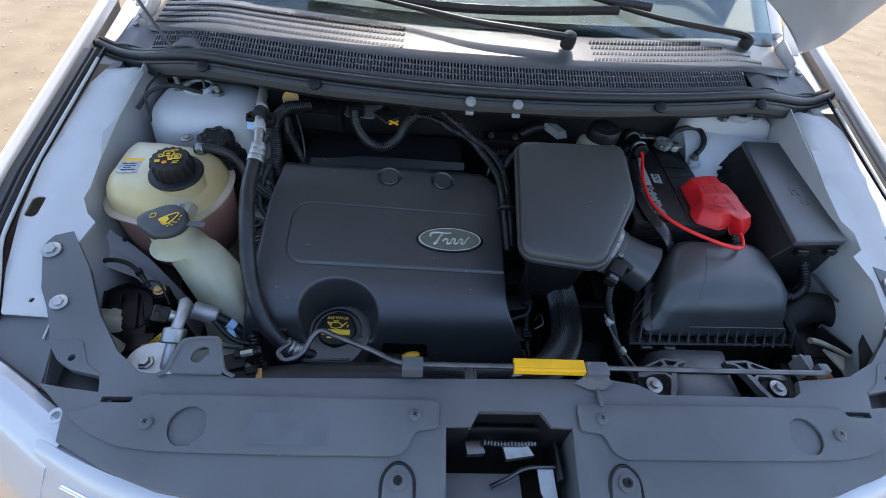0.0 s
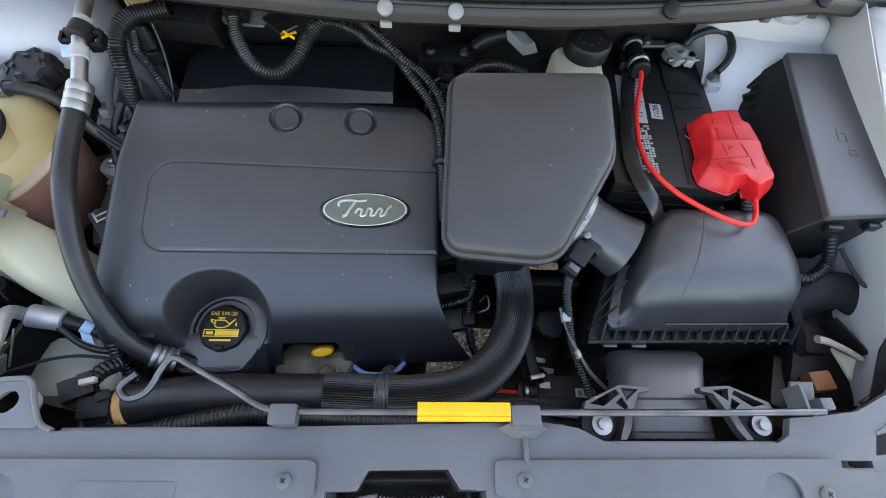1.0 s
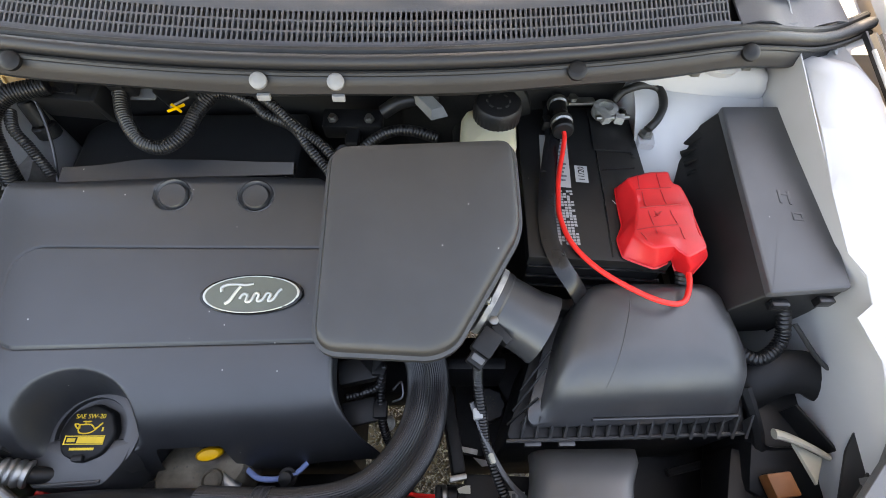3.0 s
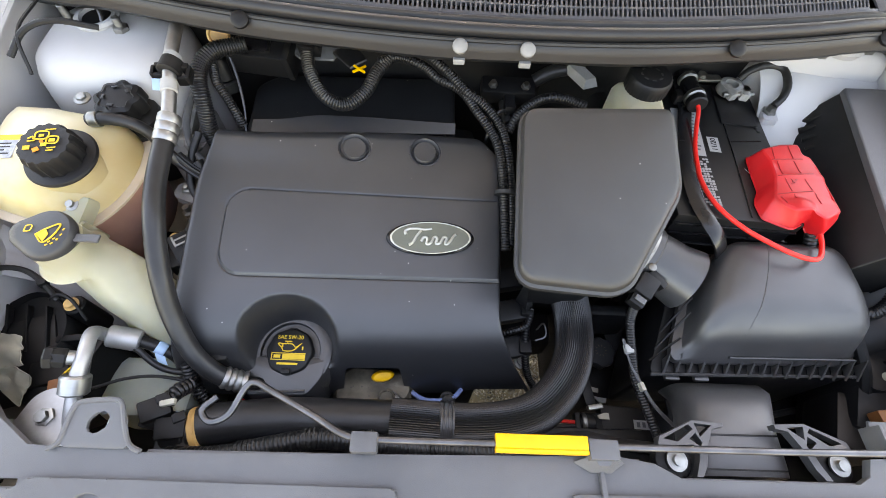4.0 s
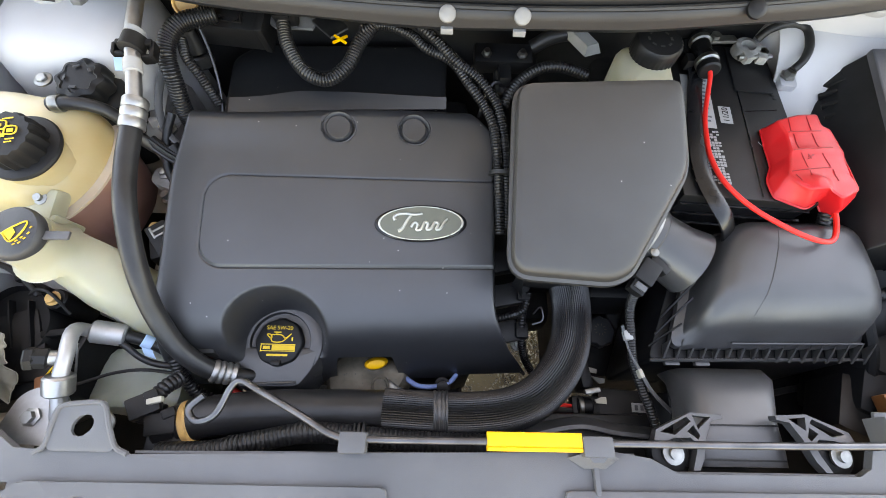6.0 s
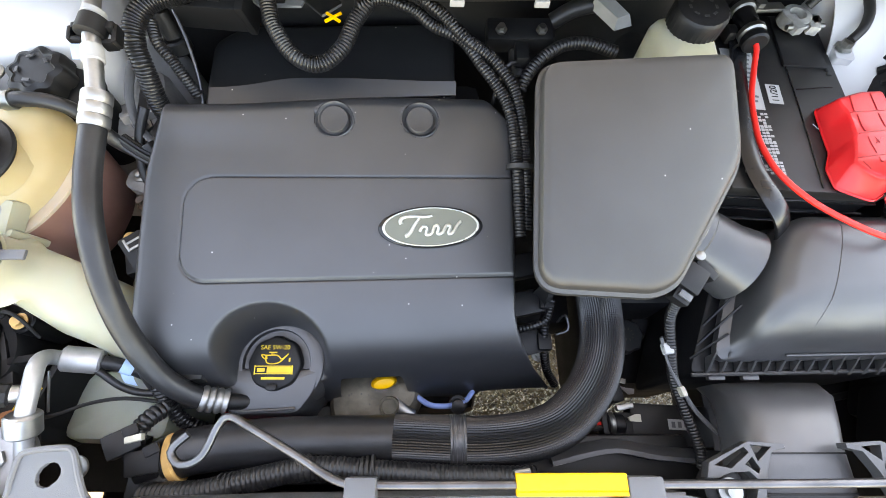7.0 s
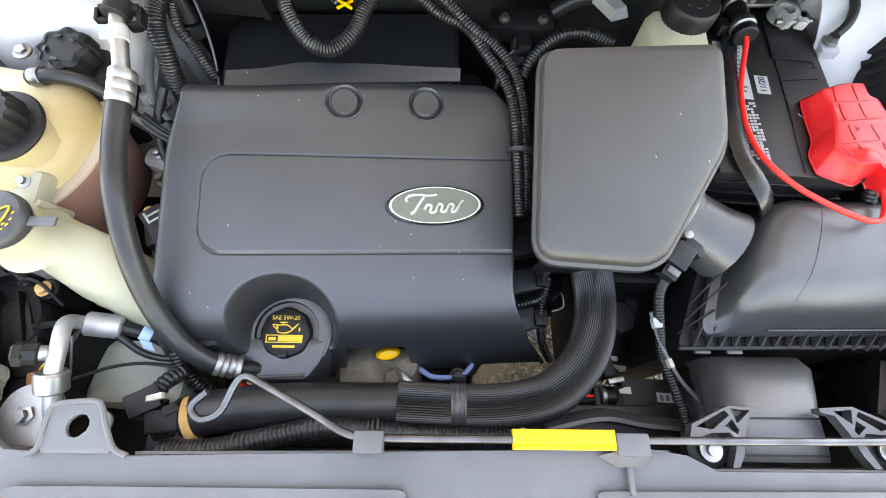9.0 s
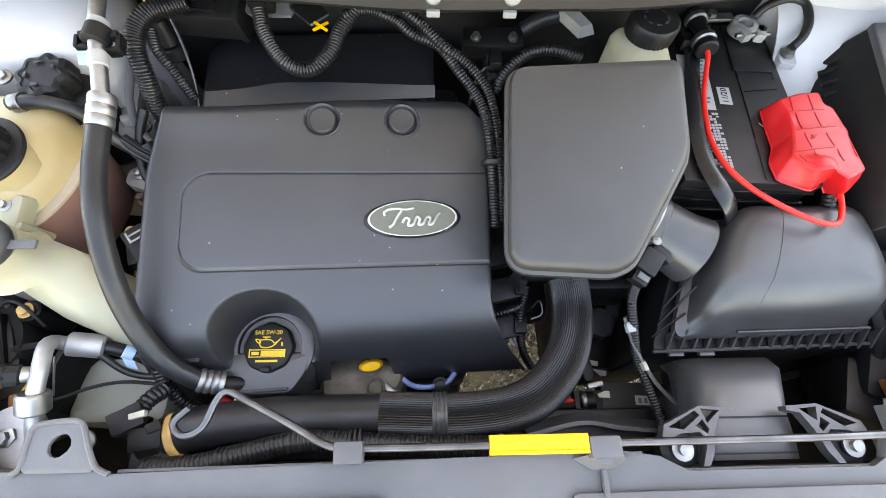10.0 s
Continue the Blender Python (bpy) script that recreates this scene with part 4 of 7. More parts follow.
part("rod", sweep([(-0.325, 0.412, 0.955), (-0.339, 0.396, 0.955), (-0.326, 0.383, 0.955), (-0.304, 0.391, 0.96), (-0.291, 0.420, 0.965), (-0.279, 0.428, 0.968), (-0.255, 0.417, 0.97),
                   (-0.202, 0.391, 0.978), (-0.158, 0.369, 0.982), (-0.118, 0.366, 0.982), (0.006, 0.366, 0.983), (0.15, 0.366, 0.985), (0.346, 0.3665, 0.985), (0.495, 0.369, 0.983)], 0.0042, 10, 0.004), M_ROD, prop)
part("sleeve", loft([[(x, 0.366 + a, 0.984 + b) for a, b in rounded([(-0.0098, -0.0062), (-0.0045, -0.0062), (-0.0045, -0.003), (0.0098, -0.003), (0.0098, 0.0062), (-0.0045, 0.0062), (-0.0053, 0.0050), (-0.0061, 0.0062), (-0.0098, 0.0056)], 0.0012, 3)] for x in (0.0105, 0.012, 0.114, 0.1155)]), M_YELLOW, prop, "bright yellow vinyl sleeve")
part("end_bracket", join(box((0.502, 0.378, 0.975), (0.016, 0.014, 0.02), 0.002), box((0.488, 0.392, 0.968), (0.03, 0.03, 0.004), 0.001, (20, 0, 0)), box((0.474, 0.385, 0.972), (0.004, 0.03, 0.03), 0.001)), M_SHIELD, prop)


from mathutils.bvhtree import BVHTree

# ---- engine ----
engine = thing("engine", (-0.15, 0.7, 0.5), "grimy dark engine block under its cover", "engine")
part("block", join(box((-0.20, 0.68, 0.62), (0.46, 0.36, 0.40), 0.03), box((-0.20, 0.68, 0.80), (0.40, 0.26, 0.06), 0.02)), M_ENGINE, engine)
part("front_head", box((-0.20, 0.52, 0.70), (0.36, 0.07, 0.13), 0.02), M_ENGINE, engine)
part("timing_cover", box((-0.39, 0.60, 0.72), (0.08, 0.26, 0.36), 0.02), M_ENGINE, engine)
part("gearbox", join(box((0.32, 0.62, 0.52), (0.22, 0.24, 0.22), 0.03), turned([(0.08, 0), (0.1, 0.02), (0.1, 0.14), (0.07, 0.16)], (0.36, 0.66, 0.52), (0.2, -0.1, 1), 24)), M_ENGINE, engine)
part("lower_intake", box((-0.20, 0.86, 0.88), (0.40, 0.10, 0.14), 0.02), M_ENGINE, engine)
part("oil_pan", box((-0.18, 0.62, 0.40), (0.40, 0.30, 0.12), 0.03), M_ENGINE, engine)
part("exhaust_shield", loft([[(x, y, z) for x, y in shrink(rounded([(-0.215, 0.425), (-0.12, 0.425), (-0.085, 0.455), (-0.09, 0.50), (-0.20, 0.51), (-0.225, 0.47)], 0.025, 4), d)] for z, d in ((0.74, 0.0), (0.785, 0.002), (0.798, 0.010), (0.801, 0.02))]), M_CAST, engine, "pitted cast alternator housing")
part("housing_plug", turned([(0.014, 0), (0.014, 0.006), (0.011, 0.008), (0.010, 0.005), (0.003, 0.005)], (-0.132, 0.452, 0.802), (0, -0.25, 1), 24), M_CAST, engine)
for x, y, z, w in ((0.06, 0.59, 0.84, 0.06), (0.062, 0.54, 0.80, 0.05), (0.055, 0.64, 0.86, 0.06)):
    part("ignition_coil", join(box((x, y, z), (w, 0.035, 0.035), 0.004, (10, 0, 12)), box((x + 0.03, y, z + 0.012), (0.02, 0.025, 0.022), 0.003)), M_DARK, engine)
part("coil_wire", sweep([(0.045, 0.55, 0.845), (0.07, 0.555, 0.85), (0.09, 0.565, 0.85), (0.098, 0.59, 0.86)], 0.0055, 8, ribs=0.0012, pitch=0.004), M_LOOM, engine)
part("coil_wire", sweep([(0.095, 0.60, 0.85), (0.092, 0.55, 0.82), (0.10, 0.51, 0.78), (0.12, 0.49, 0.74)], 0.007, 8, ribs=0.0012, pitch=0.004), M_LOOM, engine)
part("ring_wire", sweep([(0.11, 0.565, 0.83), (0.122, 0.575, 0.835), (0.125, 0.555, 0.83), (0.11, 0.55, 0.82)], 0.0018, 6, 0.004), M_ROD, engine)
part("engine_bolt", turned([(0.012, 0), (0.012, 0.006), (0.007, 0.007), (0.007, 0.014), (0.003, 0.015)], (0.098, 0.537, 0.742), (0, -0.2, 1), 16), M_STEEL, engine)
part("blue_hose", sweep([(-0.105, 0.475, 0.782), (-0.088, 0.462, 0.789), (-0.073, 0.454, 0.791), (-0.05, 0.453, 0.791), (-0.025, 0.460, 0.788), (-0.012, 0.474, 0.782)], 0.0040, 10, 0.004), M_BLUE, engine, "blue hose loop")
part("side_housing", join(box((0.11, 0.68, 0.60), (0.16, 0.14, 0.10), 0.02), box((0.12, 0.72, 0.72), (0.17, 0.10, 0.16), 0.02)), M_ENGINE, engine)
part("red_hose", sweep([(-0.36, 0.44, 0.80), (-0.33, 0.428, 0.80), (-0.29, 0.427, 0.80), (-0.26, 0.435, 0.80)], 0.006, 10, 0.004), M_REDWIRE, engine, "red hose")
part("metal_pipe", sweep([(-0.13, 0.47, 0.79), (-0.115, 0.45, 0.795), (-0.10, 0.44, 0.79)], 0.009, 10, 0.004), M_ALU, engine)
part("sensor", join(turned([(0.009, 0), (0.009, 0.012), (0.004, 0.014)], (-0.035, 0.455, 0.79), (0, -0.3, 1), 14), turned([(0.013, -0.01), (0.013, 0.0)], (-0.035, 0.455, 0.79), (0, -0.3, 1), 14)), M_DARK, engine)
part("thermostat_housing", join(turned([(0.03, 0), (0.034, 0.01), (0.03, 0.05), (0.02, 0.06)], (-0.30, 0.43, 0.74), (0.2, -0.2, 1), 20), box((-0.24, 0.435, 0.76), (0.09, 0.04, 0.05), 0.01)), M_ENGINE, engine)
part("belt_pulley", turned([(0.05, 0), (0.055, 0.004), (0.05, 0.012), (0.055, 0.02), (0.02, 0.024)], (-0.43, 0.58, 0.80), (-1, 0, 0), 28), M_ENGINE, engine)
part("bracket_arm", box((-0.455, 0.60, 0.85), (0.02, 0.10, 0.12), 0.006, (10, 0, 0)), M_CAST, engine)
part("bracket_arm", box((-0.462, 0.70, 0.88), (0.05, 0.03, 0.03), 0.006, (10, 20, 0)), M_CAST, engine)
part("engine_plug", box((-0.452, 0.625, 0.92), (0.03, 0.05, 0.03), 0.004, (0, 0, 20)), M_DARK, engine)
part("mount_bolt", turned([(0.011, 0), (0.011, 0.008), (0.006, 0.009), (0.006, 0.018)], (-0.458, 0.70, 0.93), (-0.2, 0, 1), 12), M_STEEL, engine)

# ---- engine cover ----
COVER_LINE = spline([(0, y, z) for y, z in ((0.820, 0.968), (0.829, 0.990), (0.826, 1.006), (0.813, 1.0115), (0.79, 1.0065), (0.712, 0.9836), (0.65, 0.965), (0.59, 0.947), (0.55, 0.9345), (0.522, 0.921), (0.500, 0.899), (0.484, 0.866), (0.471, 0.828), (0.461, 0.784))], 0.0014)
CAP = Vector((-0.276, 0.500, 0.866))
COVER_UP = Vector((0.085, -0.30, 1)).normalized()
COVER_AX = (Vector((1, 0.06, 0)) - COVER_UP * Vector((1, 0.06, 0)).dot(COVER_UP)).normalized()


def cover_turn(place):
    """The cover's own axes at a place: along it, across it, and out of it."""
    m = Matrix((COVER_AX, COVER_UP.cross(COVER_AX), COVER_UP)).transposed().to_4x4()
    return Matrix.Translation(place) @ m


def cover_sides(y):
    """Left and right edge of the cover, with the cut back corner and the flared foot."""
    left = -0.419 + 0.014 * smooth(0.70, 0.82, y) - 0.010 * smooth(0.52, 0.46, y)
    right = 0.031 - 0.038 * min(1, max(0, (y - 0.786) / 0.040)) + 0.052 * min(1.15, max(0, (0.565 - y) / 0.095)) ** 3
    return left, right


def cover_point(x, row):
    """A point of the shell: x across it, row along its profile from back to front."""
    foot = 1 - 0.92 * smooth(-0.205, -0.190, x) * smooth(-0.100, -0.114, x) - 0.16 * smooth(-0.05, 0.02, x)
    cut = 0.84 * (len(COVER_LINE) - 1)
    k = row if row < cut else cut + (row - cut) * foot
    i = min(int(k), len(COVER_LINE) - 2)
    at = COVER_LINE[i].lerp(COVER_LINE[i + 1], k - i)
    y, z = at.y, at.z
    y0 = y
    y -= 0.019 * smooth(-0.12, -0.38, x) * smooth(0.74, 0.82, y)
    # raised panel, its rim stepped and grooved
    ex, ey = -0.374 + 0.032 - x, abs(y0 - 0.650) - 0.0615 + 0.032
    d = math.hypot(max(ex, 0), max(ey, 0)) + min(max(ex, ey), 0) - 0.032
    if y0 > 0.56:
        z += 0.0026 * smooth(0.0016, -0.0016, d) - 0.0016 * smooth(0.0026, 0.0006, abs(d - 0.0008))
    z -= 0.085 * (x + 0.2)
    y += 0.06 * (x + 0.2)
    for cx, cy in ((-0.2, 0.788), (-0.089, 0.7955)):
        z -= 0.0045 * smooth(0.0245, 0.0232, math.hypot(x - cx, (y - cy) * 1.04))
    # hollow round the oil filler
    d = math.hypot(x - CAP.x - 0.007, (y - CAP.y) * (1.18 if y > CAP.y else 0.8))
    floor = 0.861 + 0.10 * (y - CAP.y)
    if z > floor:
        w = 1 - smooth(0.052, 0.071, d)
        z = z * (1 - w) + floor * w
    return Vector((x, y, z))


def cover_shell():
    bm = bmesh.new()
    fixed = [-0.398 + 0.0024 * k for k in range(9)] + [-0.378 + 0.0014 * k for k in range(31)] + [-0.333 + 0.0027 * k for k in range(119)]
    rows = []
    for r in range(len(COVER_LINE)):
        left, right = cover_sides(COVER_LINE[r].y)
        across = [left + (-0.4 - left) * k / 4 for k in range(4)] + [x for x in fixed if x < -0.011] + [-0.010 + (right + 0.010) * k / 16 for k in range(17)]
        ring = [cover_point(x, r) for x in across]
        a, b = ring[0], ring[-1]
        ring = [a + Vector((-0.0075, 0, -0.030)), a + Vector((-0.0068, 0, -0.0085)), a + Vector((-0.0045, 0, -0.0035)), a + Vector((-0.002, 0, -0.001))] + ring
        ring += [b + Vector((0.002, 0, -0.001)), b + Vector((0.0042, 0, -0.0035)), b + Vector((0.0055, 0, -0.0085)), b + Vector((0.0058, 0, -0.030))]
        rows.append([bm.verts.new(q) for q in ring])
    for a, b in zip(rows, rows[1:]):
        for k in range(len(a) - 1):
            bm.faces.new((a[k], a[k + 1], b[k + 1], b[k]))
    return bm


cover = thing("engine_cover", (-0.2, 0.64, 0.80), "moulded black plastic engine cover with a raised panel and oval badge", "engine cover")
part("shell", cover_shell(), M_COVER, cover, "", 50)
for x, y in ((-0.2, 0.788), (-0.089, 0.7955)):
    bm = turned([(0.0262, -0.006), (0.0258, -0.0002), (0.0240, 0.0008), (0.0222, -0.0016), (0.0200, -0.0034), (0.0188, -0.0008), (0.0172, 0.0012), (0.0155, 0.0012), (0.012, 0.0008), (0.0, 0.0008)], (0, 0, 0), (0, 0, 1), 40)
    bm.transform(cover_turn((x, y, 1.0060 - 0.085 * (x + 0.2) + 0.3 * (y - 0.788) - 0.3 * 0.06 * (x + 0.2) - 0.0005)))
    part("grommet", bm, M_COVER, cover, "round rubber grommet")
CAP_WAY = (0, -0.16, 1)
part("filler_surround", turned([(0.043, -0.035), (0.043, -0.003), (0.0445, 0.0005), (0.054, 0.0015), (0.061, -0.0015), (0.065, -0.010), (0.068, -0.03), (0.070, -0.08)], CAP, CAP_WAY, 64), M_COVER, cover)
part("filler_lip", loft([[(x, y, 0.8632 + dz + 0.14 * (y - 0.47)) for x, y in shrink(rounded([(-0.356, 0.494), (-0.352, 0.468), (-0.330, 0.436), (-0.243, 0.438), (-0.224, 0.464), (-0.217, 0.494)], 0.010, 4), d)] for dz, d in ((-0.085, -0.003), (-0.006, 0.0), (-0.0015, 0.002), (0.0, 0.006))]), M_COVER, cover)
part("lip_ridge", sweep([(-0.348, 0.476, 0.8645), (-0.344, 0.464, 0.8628), (-0.325, 0.4425, 0.8600), (-0.28, 0.4425, 0.8600), (-0.246, 0.4445, 0.8602)], 0.0022, 8, 0.006), M_COVER, cover)
badge_at = Vector((-0.0735, 0.6545, 0.9585))
badge_turn = cover_turn(badge_at)


def oval(profile, sides=64):
    bm = turned(profile, (0, 0, 0), (0, 0, 1), sides, squash=(1, 0.405))
    bm.transform(badge_turn)
    return bm


badge = part("badge", oval([(0.0665, -0.004), (0.067, 0.0), (0.066, 0.0025), (0.0635, 0.0035), (0.0605, 0.0034)]), M_GLOSS, cover, "oval badge with a dark frame and a silver rim")
part("rim", oval([(0.0618, 0.0030), (0.0616, 0.0042), (0.0604, 0.0046), (0.0588, 0.0044), (0.0584, 0.0030)]), M_SILVER, badge, "bright silver rim")
part("field", oval([(0.0, 0.0030), (0.0586, 0.0030), (0.0586, 0.0037), (0.0, 0.0039)]), M_BADGE, badge, "dark olive badge field")


def stroke(points, r):
    return sweep([badge_turn @ Vector((a, b, 0.0040)) for a, b in points], r, 8, 0.0012)


part("emblem", join(stroke([(-0.0375, 0.0045), (-0.0385, 0.0095), (-0.033, 0.0135), (-0.021, 0.0142), (-0.009, 0.0128), (0.002, 0.0140)], lambda t: 0.0026 - 0.0010 * t),
                    stroke([(-0.0335, -0.0115), (-0.0275, -0.0075), (-0.0205, 0.0035), (-0.0145, 0.0110)], lambda t: 0.0027 - 0.0008 * t),
                    stroke([(-0.0150, -0.0060), (-0.0105, 0.0005), (-0.0050, -0.0015), (-0.0070, -0.0095), (-0.0005, -0.0085), (0.0050, 0.0010), (0.0095, -0.0010), (0.0075, -0.0090), (0.0140, -0.0080), (0.0195, 0.0005), (0.0245, -0.0010), (0.0215, -0.0095), (0.0275, -0.0080), (0.0345, 0.0020), (0.0385, 0.0055)], 0.0021)),
     M_SILVER, badge, "silver flowing emblem strokes")

# ---- oil filler cap ----
oil = thing("oil_filler_cap", (CAP.x, CAP.y, CAP.z - 0.02), "round black oil filler cap with yellow printing", "oil cap")
OW = Vector(CAP_WAY).normalized()
part("cap_body", turned([(0.028, -0.025), (0.033, -0.02), (0.0345, 0.002), (0.033, 0.007), (0.031, 0.0085), (0.01, 0.009)], CAP, OW, 48, lobes=8, lobe=0.0007), M_DARK, oil)
part("well_floor", turned([(0.0, -0.028), (0.0425, -0.028), (0.0425, -0.026), (0.0, -0.026)], CAP, OW, 32), M_GLOSS, oil)
for a in (0.0, math.pi):
    part("grip", box(CAP + Vector((0.031 * math.sin(a), 0.031 * math.cos(a), 0.003)), (0.014, 0.008, 0.012), 0.003, (0, 0, -math.degrees(a))), M_DARK, oil)
OP = lambda dx, dy, dz=0.0095: tuple(CAP + Vector((dx * 0.93, dy * 0.93, dz + 0.149 * dy)))
part("lettering", letters("SAE 5W-20", 0.0080, OP(0, 0.0195), (7, 0, 0)), M_YINK, oil, "yellow grade lettering")
part("oil_can_symbol", join(*[sweep([OP(a, b, 0.0097) for a, b in pts], 0.0009, 5, 0.003) for pts in
     ([(-0.012, 0.009), (0.004, 0.009), (0.010, 0.004), (0.019, 0.011)], [(-0.012, 0.009), (-0.010, -0.001), (0.006, -0.001), (0.019, 0.011)], [(-0.018, 0.010), (-0.012, 0.009), (-0.011, 0.003), (-0.018, 0.008), (-0.018, 0.010)], [(-0.004, 0.009), (-0.004, 0.0125), (0.0, 0.0125)], [(-0.008, 0.013), (0.003, 0.013)])],
     box(OP(0.021, 0.003), (0.002, 0.005, 0.0006), 0, (7, 0, 0))), M_YINK, oil, "yellow oil can symbol")
part("print_frame", join(box(OP(0, -0.0055), (0.049, 0.0012, 0.0006), 0, (7, 0, 0)), box(OP(0, -0.0155), (0.049, 0.0012, 0.0006), 0, (7, 0, 0)), box(OP(-0.026, -0.0105), (0.0012, 0.0112, 0.0006), 0, (7, 0, 0)), box(OP(0.026, -0.0105), (0.0012, 0.0112, 0.0006), 0, (7, 0, 0)), box(OP(0.008, -0.0105), (0.032, 0.0072, 0.0006), 0, (7, 0, 0)), box(OP(-0.0175, -0.0105), (0.0100, 0.0045, 0.0006), 0.001, (7, 0, 0)), box(OP(0, -0.0215), (0.030, 0.0030, 0.0006), 0, (7, 0, 0))), M_YINK, oil, "yellow printed bars")

dip = thing("dipstick", (-0.142, 0.478, 0.80), "yellow oil dipstick handle below the engine cover", "dipstick")
part("handle", turned([(0.010, -0.01), (0.017, -0.006), (0.0185, 0.0), (0.018, 0.006), (0.014, 0.010), (0.006, 0.011)], (-0.140, 0.484, 0.812), (0.1, -0.5, 1), 24, squash=(1.0, 0.48)), M_YELLOW, dip)
part("tube", rod((-0.140, 0.487, 0.80), (-0.138, 0.51, 0.68), 0.006), M_STEEL, dip)

# ---- rear intake manifold cover ----
manifold = thing("intake_manifold", (-0.21, 0.88, 0.9), "black plastic intake manifold behind the engine cover", "intake manifold")
m_out = rounded([(-0.394, 0.832), (-0.041, 0.838), (-0.041, 0.984), (-0.365, 0.984), (-0.402, 0.955)], [0.006, 0.004, 0.01, 0.02, 0.02], 4)
part("plenum", slab(m_out, lambda x, y: 0.976 + 0.05 * (y - 0.84) + 0.012 * smooth(-0.394, -0.25, x), 0.86, 0.007), M_PLENUM, manifold)


def ledge_point(u, v):
    x = -0.368 + 0.327 * u
    front, back = 0.826 + 0.06 * (x + 0.2) - 0.012 * smooth(-0.2, -0.36, x), 0.836 + 0.0225 * smooth(-0.366, -0.255, x) - 0.0050 * smooth(-0.2, -0.05, x)
    return (x, front + (back - front) * v, 1.0005 + 0.0085 * v - 0.012 * smooth(0.94, 1.0, v) + 0.004 * smooth(-0.30, -0.36, x))


part("front_ledge", sheet(60, 12, ledge_point, 0.003), M_COVER, manifold, "smooth grey-black ledge")


# ---- air resonator ----
def res_top(x, y):
    return 1.041 - 0.13 * (x - 0.057) + 0.36 * (y - 0.552)


res_out = rounded([(0.037, 0.547), (0.167, 0.546), (0.194, 0.558), (0.277, 0.692), (0.272, 0.808), (0.043, 0.772)], [0.028, 0.03, 0.02, 0.022, 0.024, 0.024], 6)
reso = thing("air_resonator", (0.15, 0.65, 0.9), "black plastic air resonator box with a smooth sloping lid", "air box")
rim = lambda d, dz: [(x, y, res_top(x, y) + dz) for x, y in shrink(res_out, d)]
part("lid", loft([rim(0.001, -0.020), rim(-0.003, -0.019), rim(-0.003, -0.013), rim(0.001, -0.012), rim(0.002, -0.006), rim(0.0045, -0.002), rim(0.009, -0.0005), rim(0.014, 0.0)]), M_LID, reso)
part("lower_body", loft([rim(0.045, -0.17), rim(0.034, -0.10), rim(0.022, -0.035), rim(0.012, -0.02)]), M_DARK, reso)

# ---- intake duct between resonator and filter box ----
DA, DB = Vector((0.238, 0.648, 0.962)), Vector((0.336, 0.598, 0.942))
dw = (DB - DA).normalized()
duct = thing("intake_duct", (0.28, 0.58, 0.90), "grey-black rubber intake duct with a steel clamp", "air duct")
part("sleeve", turned([(0.042, 0), (0.047, 0.004), (0.047, 0.020), (0.0445, 0.023), (0.0445, 0.062), (0.049, 0.088)], DA, dw, 40), M_BOX, duct)
part("hose_clamp", turned([(0.0475, 0.004), (0.0485, 0.005), (0.0485, 0.011), (0.0475, 0.012)], DA, dw, 40), M_LEAD, duct, "bright steel hose clamp")
part("clamp_screw", join(rod(DA + Vector((-0.022, -0.022, 0.046)), DA + Vector((0.0, -0.03, 0.050)), 0.005), box(DA + Vector((-0.01, -0.026, 0.047)), (0.018, 0.012, 0.008), 0.002, (0, -20, -15))), M_STEEL, duct)
part("inlet_ring", turned([(0.038, -0.02), (0.043, -0.016), (0.043, 0.004)], DA, dw, 32), M_ALU, duct)

# ---- air filter box ----
fbox = thing("air_filter_box", (0.43, 0.58, 0.80), "black plastic air filter box with a ribbed lower tray", "air filter box")
f_low = rounded([(0.286, 0.498), (0.572, 0.503), (0.584, 0.56), (0.572, 0.672), (0.37, 0.672), (0.33, 0.62)], 0.022, 5)
f_mid = rounded([(0.301, 0.5015), (0.571, 0.5065), (0.578, 0.57), (0.562, 0.668), (0.372, 0.668), (0.338, 0.615)], 0.03, 5)
f_hi = rounded([(0.314, 0.523), (0.556, 0.529), (0.566, 0.575), (0.552, 0.662), (0.376, 0.662), (0.343, 0.612)], 0.03, 5)
f_top = rounded([(0.332, 0.546), (0.542, 0.549), (0.550, 0.585), (0.539, 0.650), (0.384, 0.650), (0.356, 0.610)], 0.03, 5)
ring = lambda o, z: [(x, y, z + 0.16 * (y - 0.60)) for x, y in o]
dome = part("upper_shell", loft([ring(f_low, 0.900), ring(f_low, 0.912), ring(f_mid, 0.916), ring([((a + c) / 2, (b + d) / 2) for (a, b), (c, d) in zip(f_mid, f_hi)], 0.945), ring(f_hi, 0.968), ring(f_top, 0.981), ring(scaled(f_top, 0.85), 0.985), ring(scaled(f_top, 0.5), 0.987)]), M_BOX, fbox, "smooth satin black domed lid", 60)
tree = BVHTree.FromPolygons([v.co for v in dome.data.vertices], [tuple(p.vertices) for p in dome.data.polygons])
seam_pts = []
for k in range(25):
    q = k / 24
    hit = tree.ray_cast(Vector((0.425 - 0.050 * q ** 1.4, 0.652 - 0.130 * q, 1.3)), Vector((0, 0, -1)))[0]
    if hit:
        seam_pts.append(tuple(hit))
part("parting_line", sweep(seam_pts, 0.0006, 5, 0.004), M_BOX, fbox)
part("lid_ridge", sweep([(0.372, 0.5030, 0.9075), (0.46, 0.5045, 0.9078), (0.562, 0.5065, 0.908)], 0.0018, 8, 0.02), M_BOX, fbox)
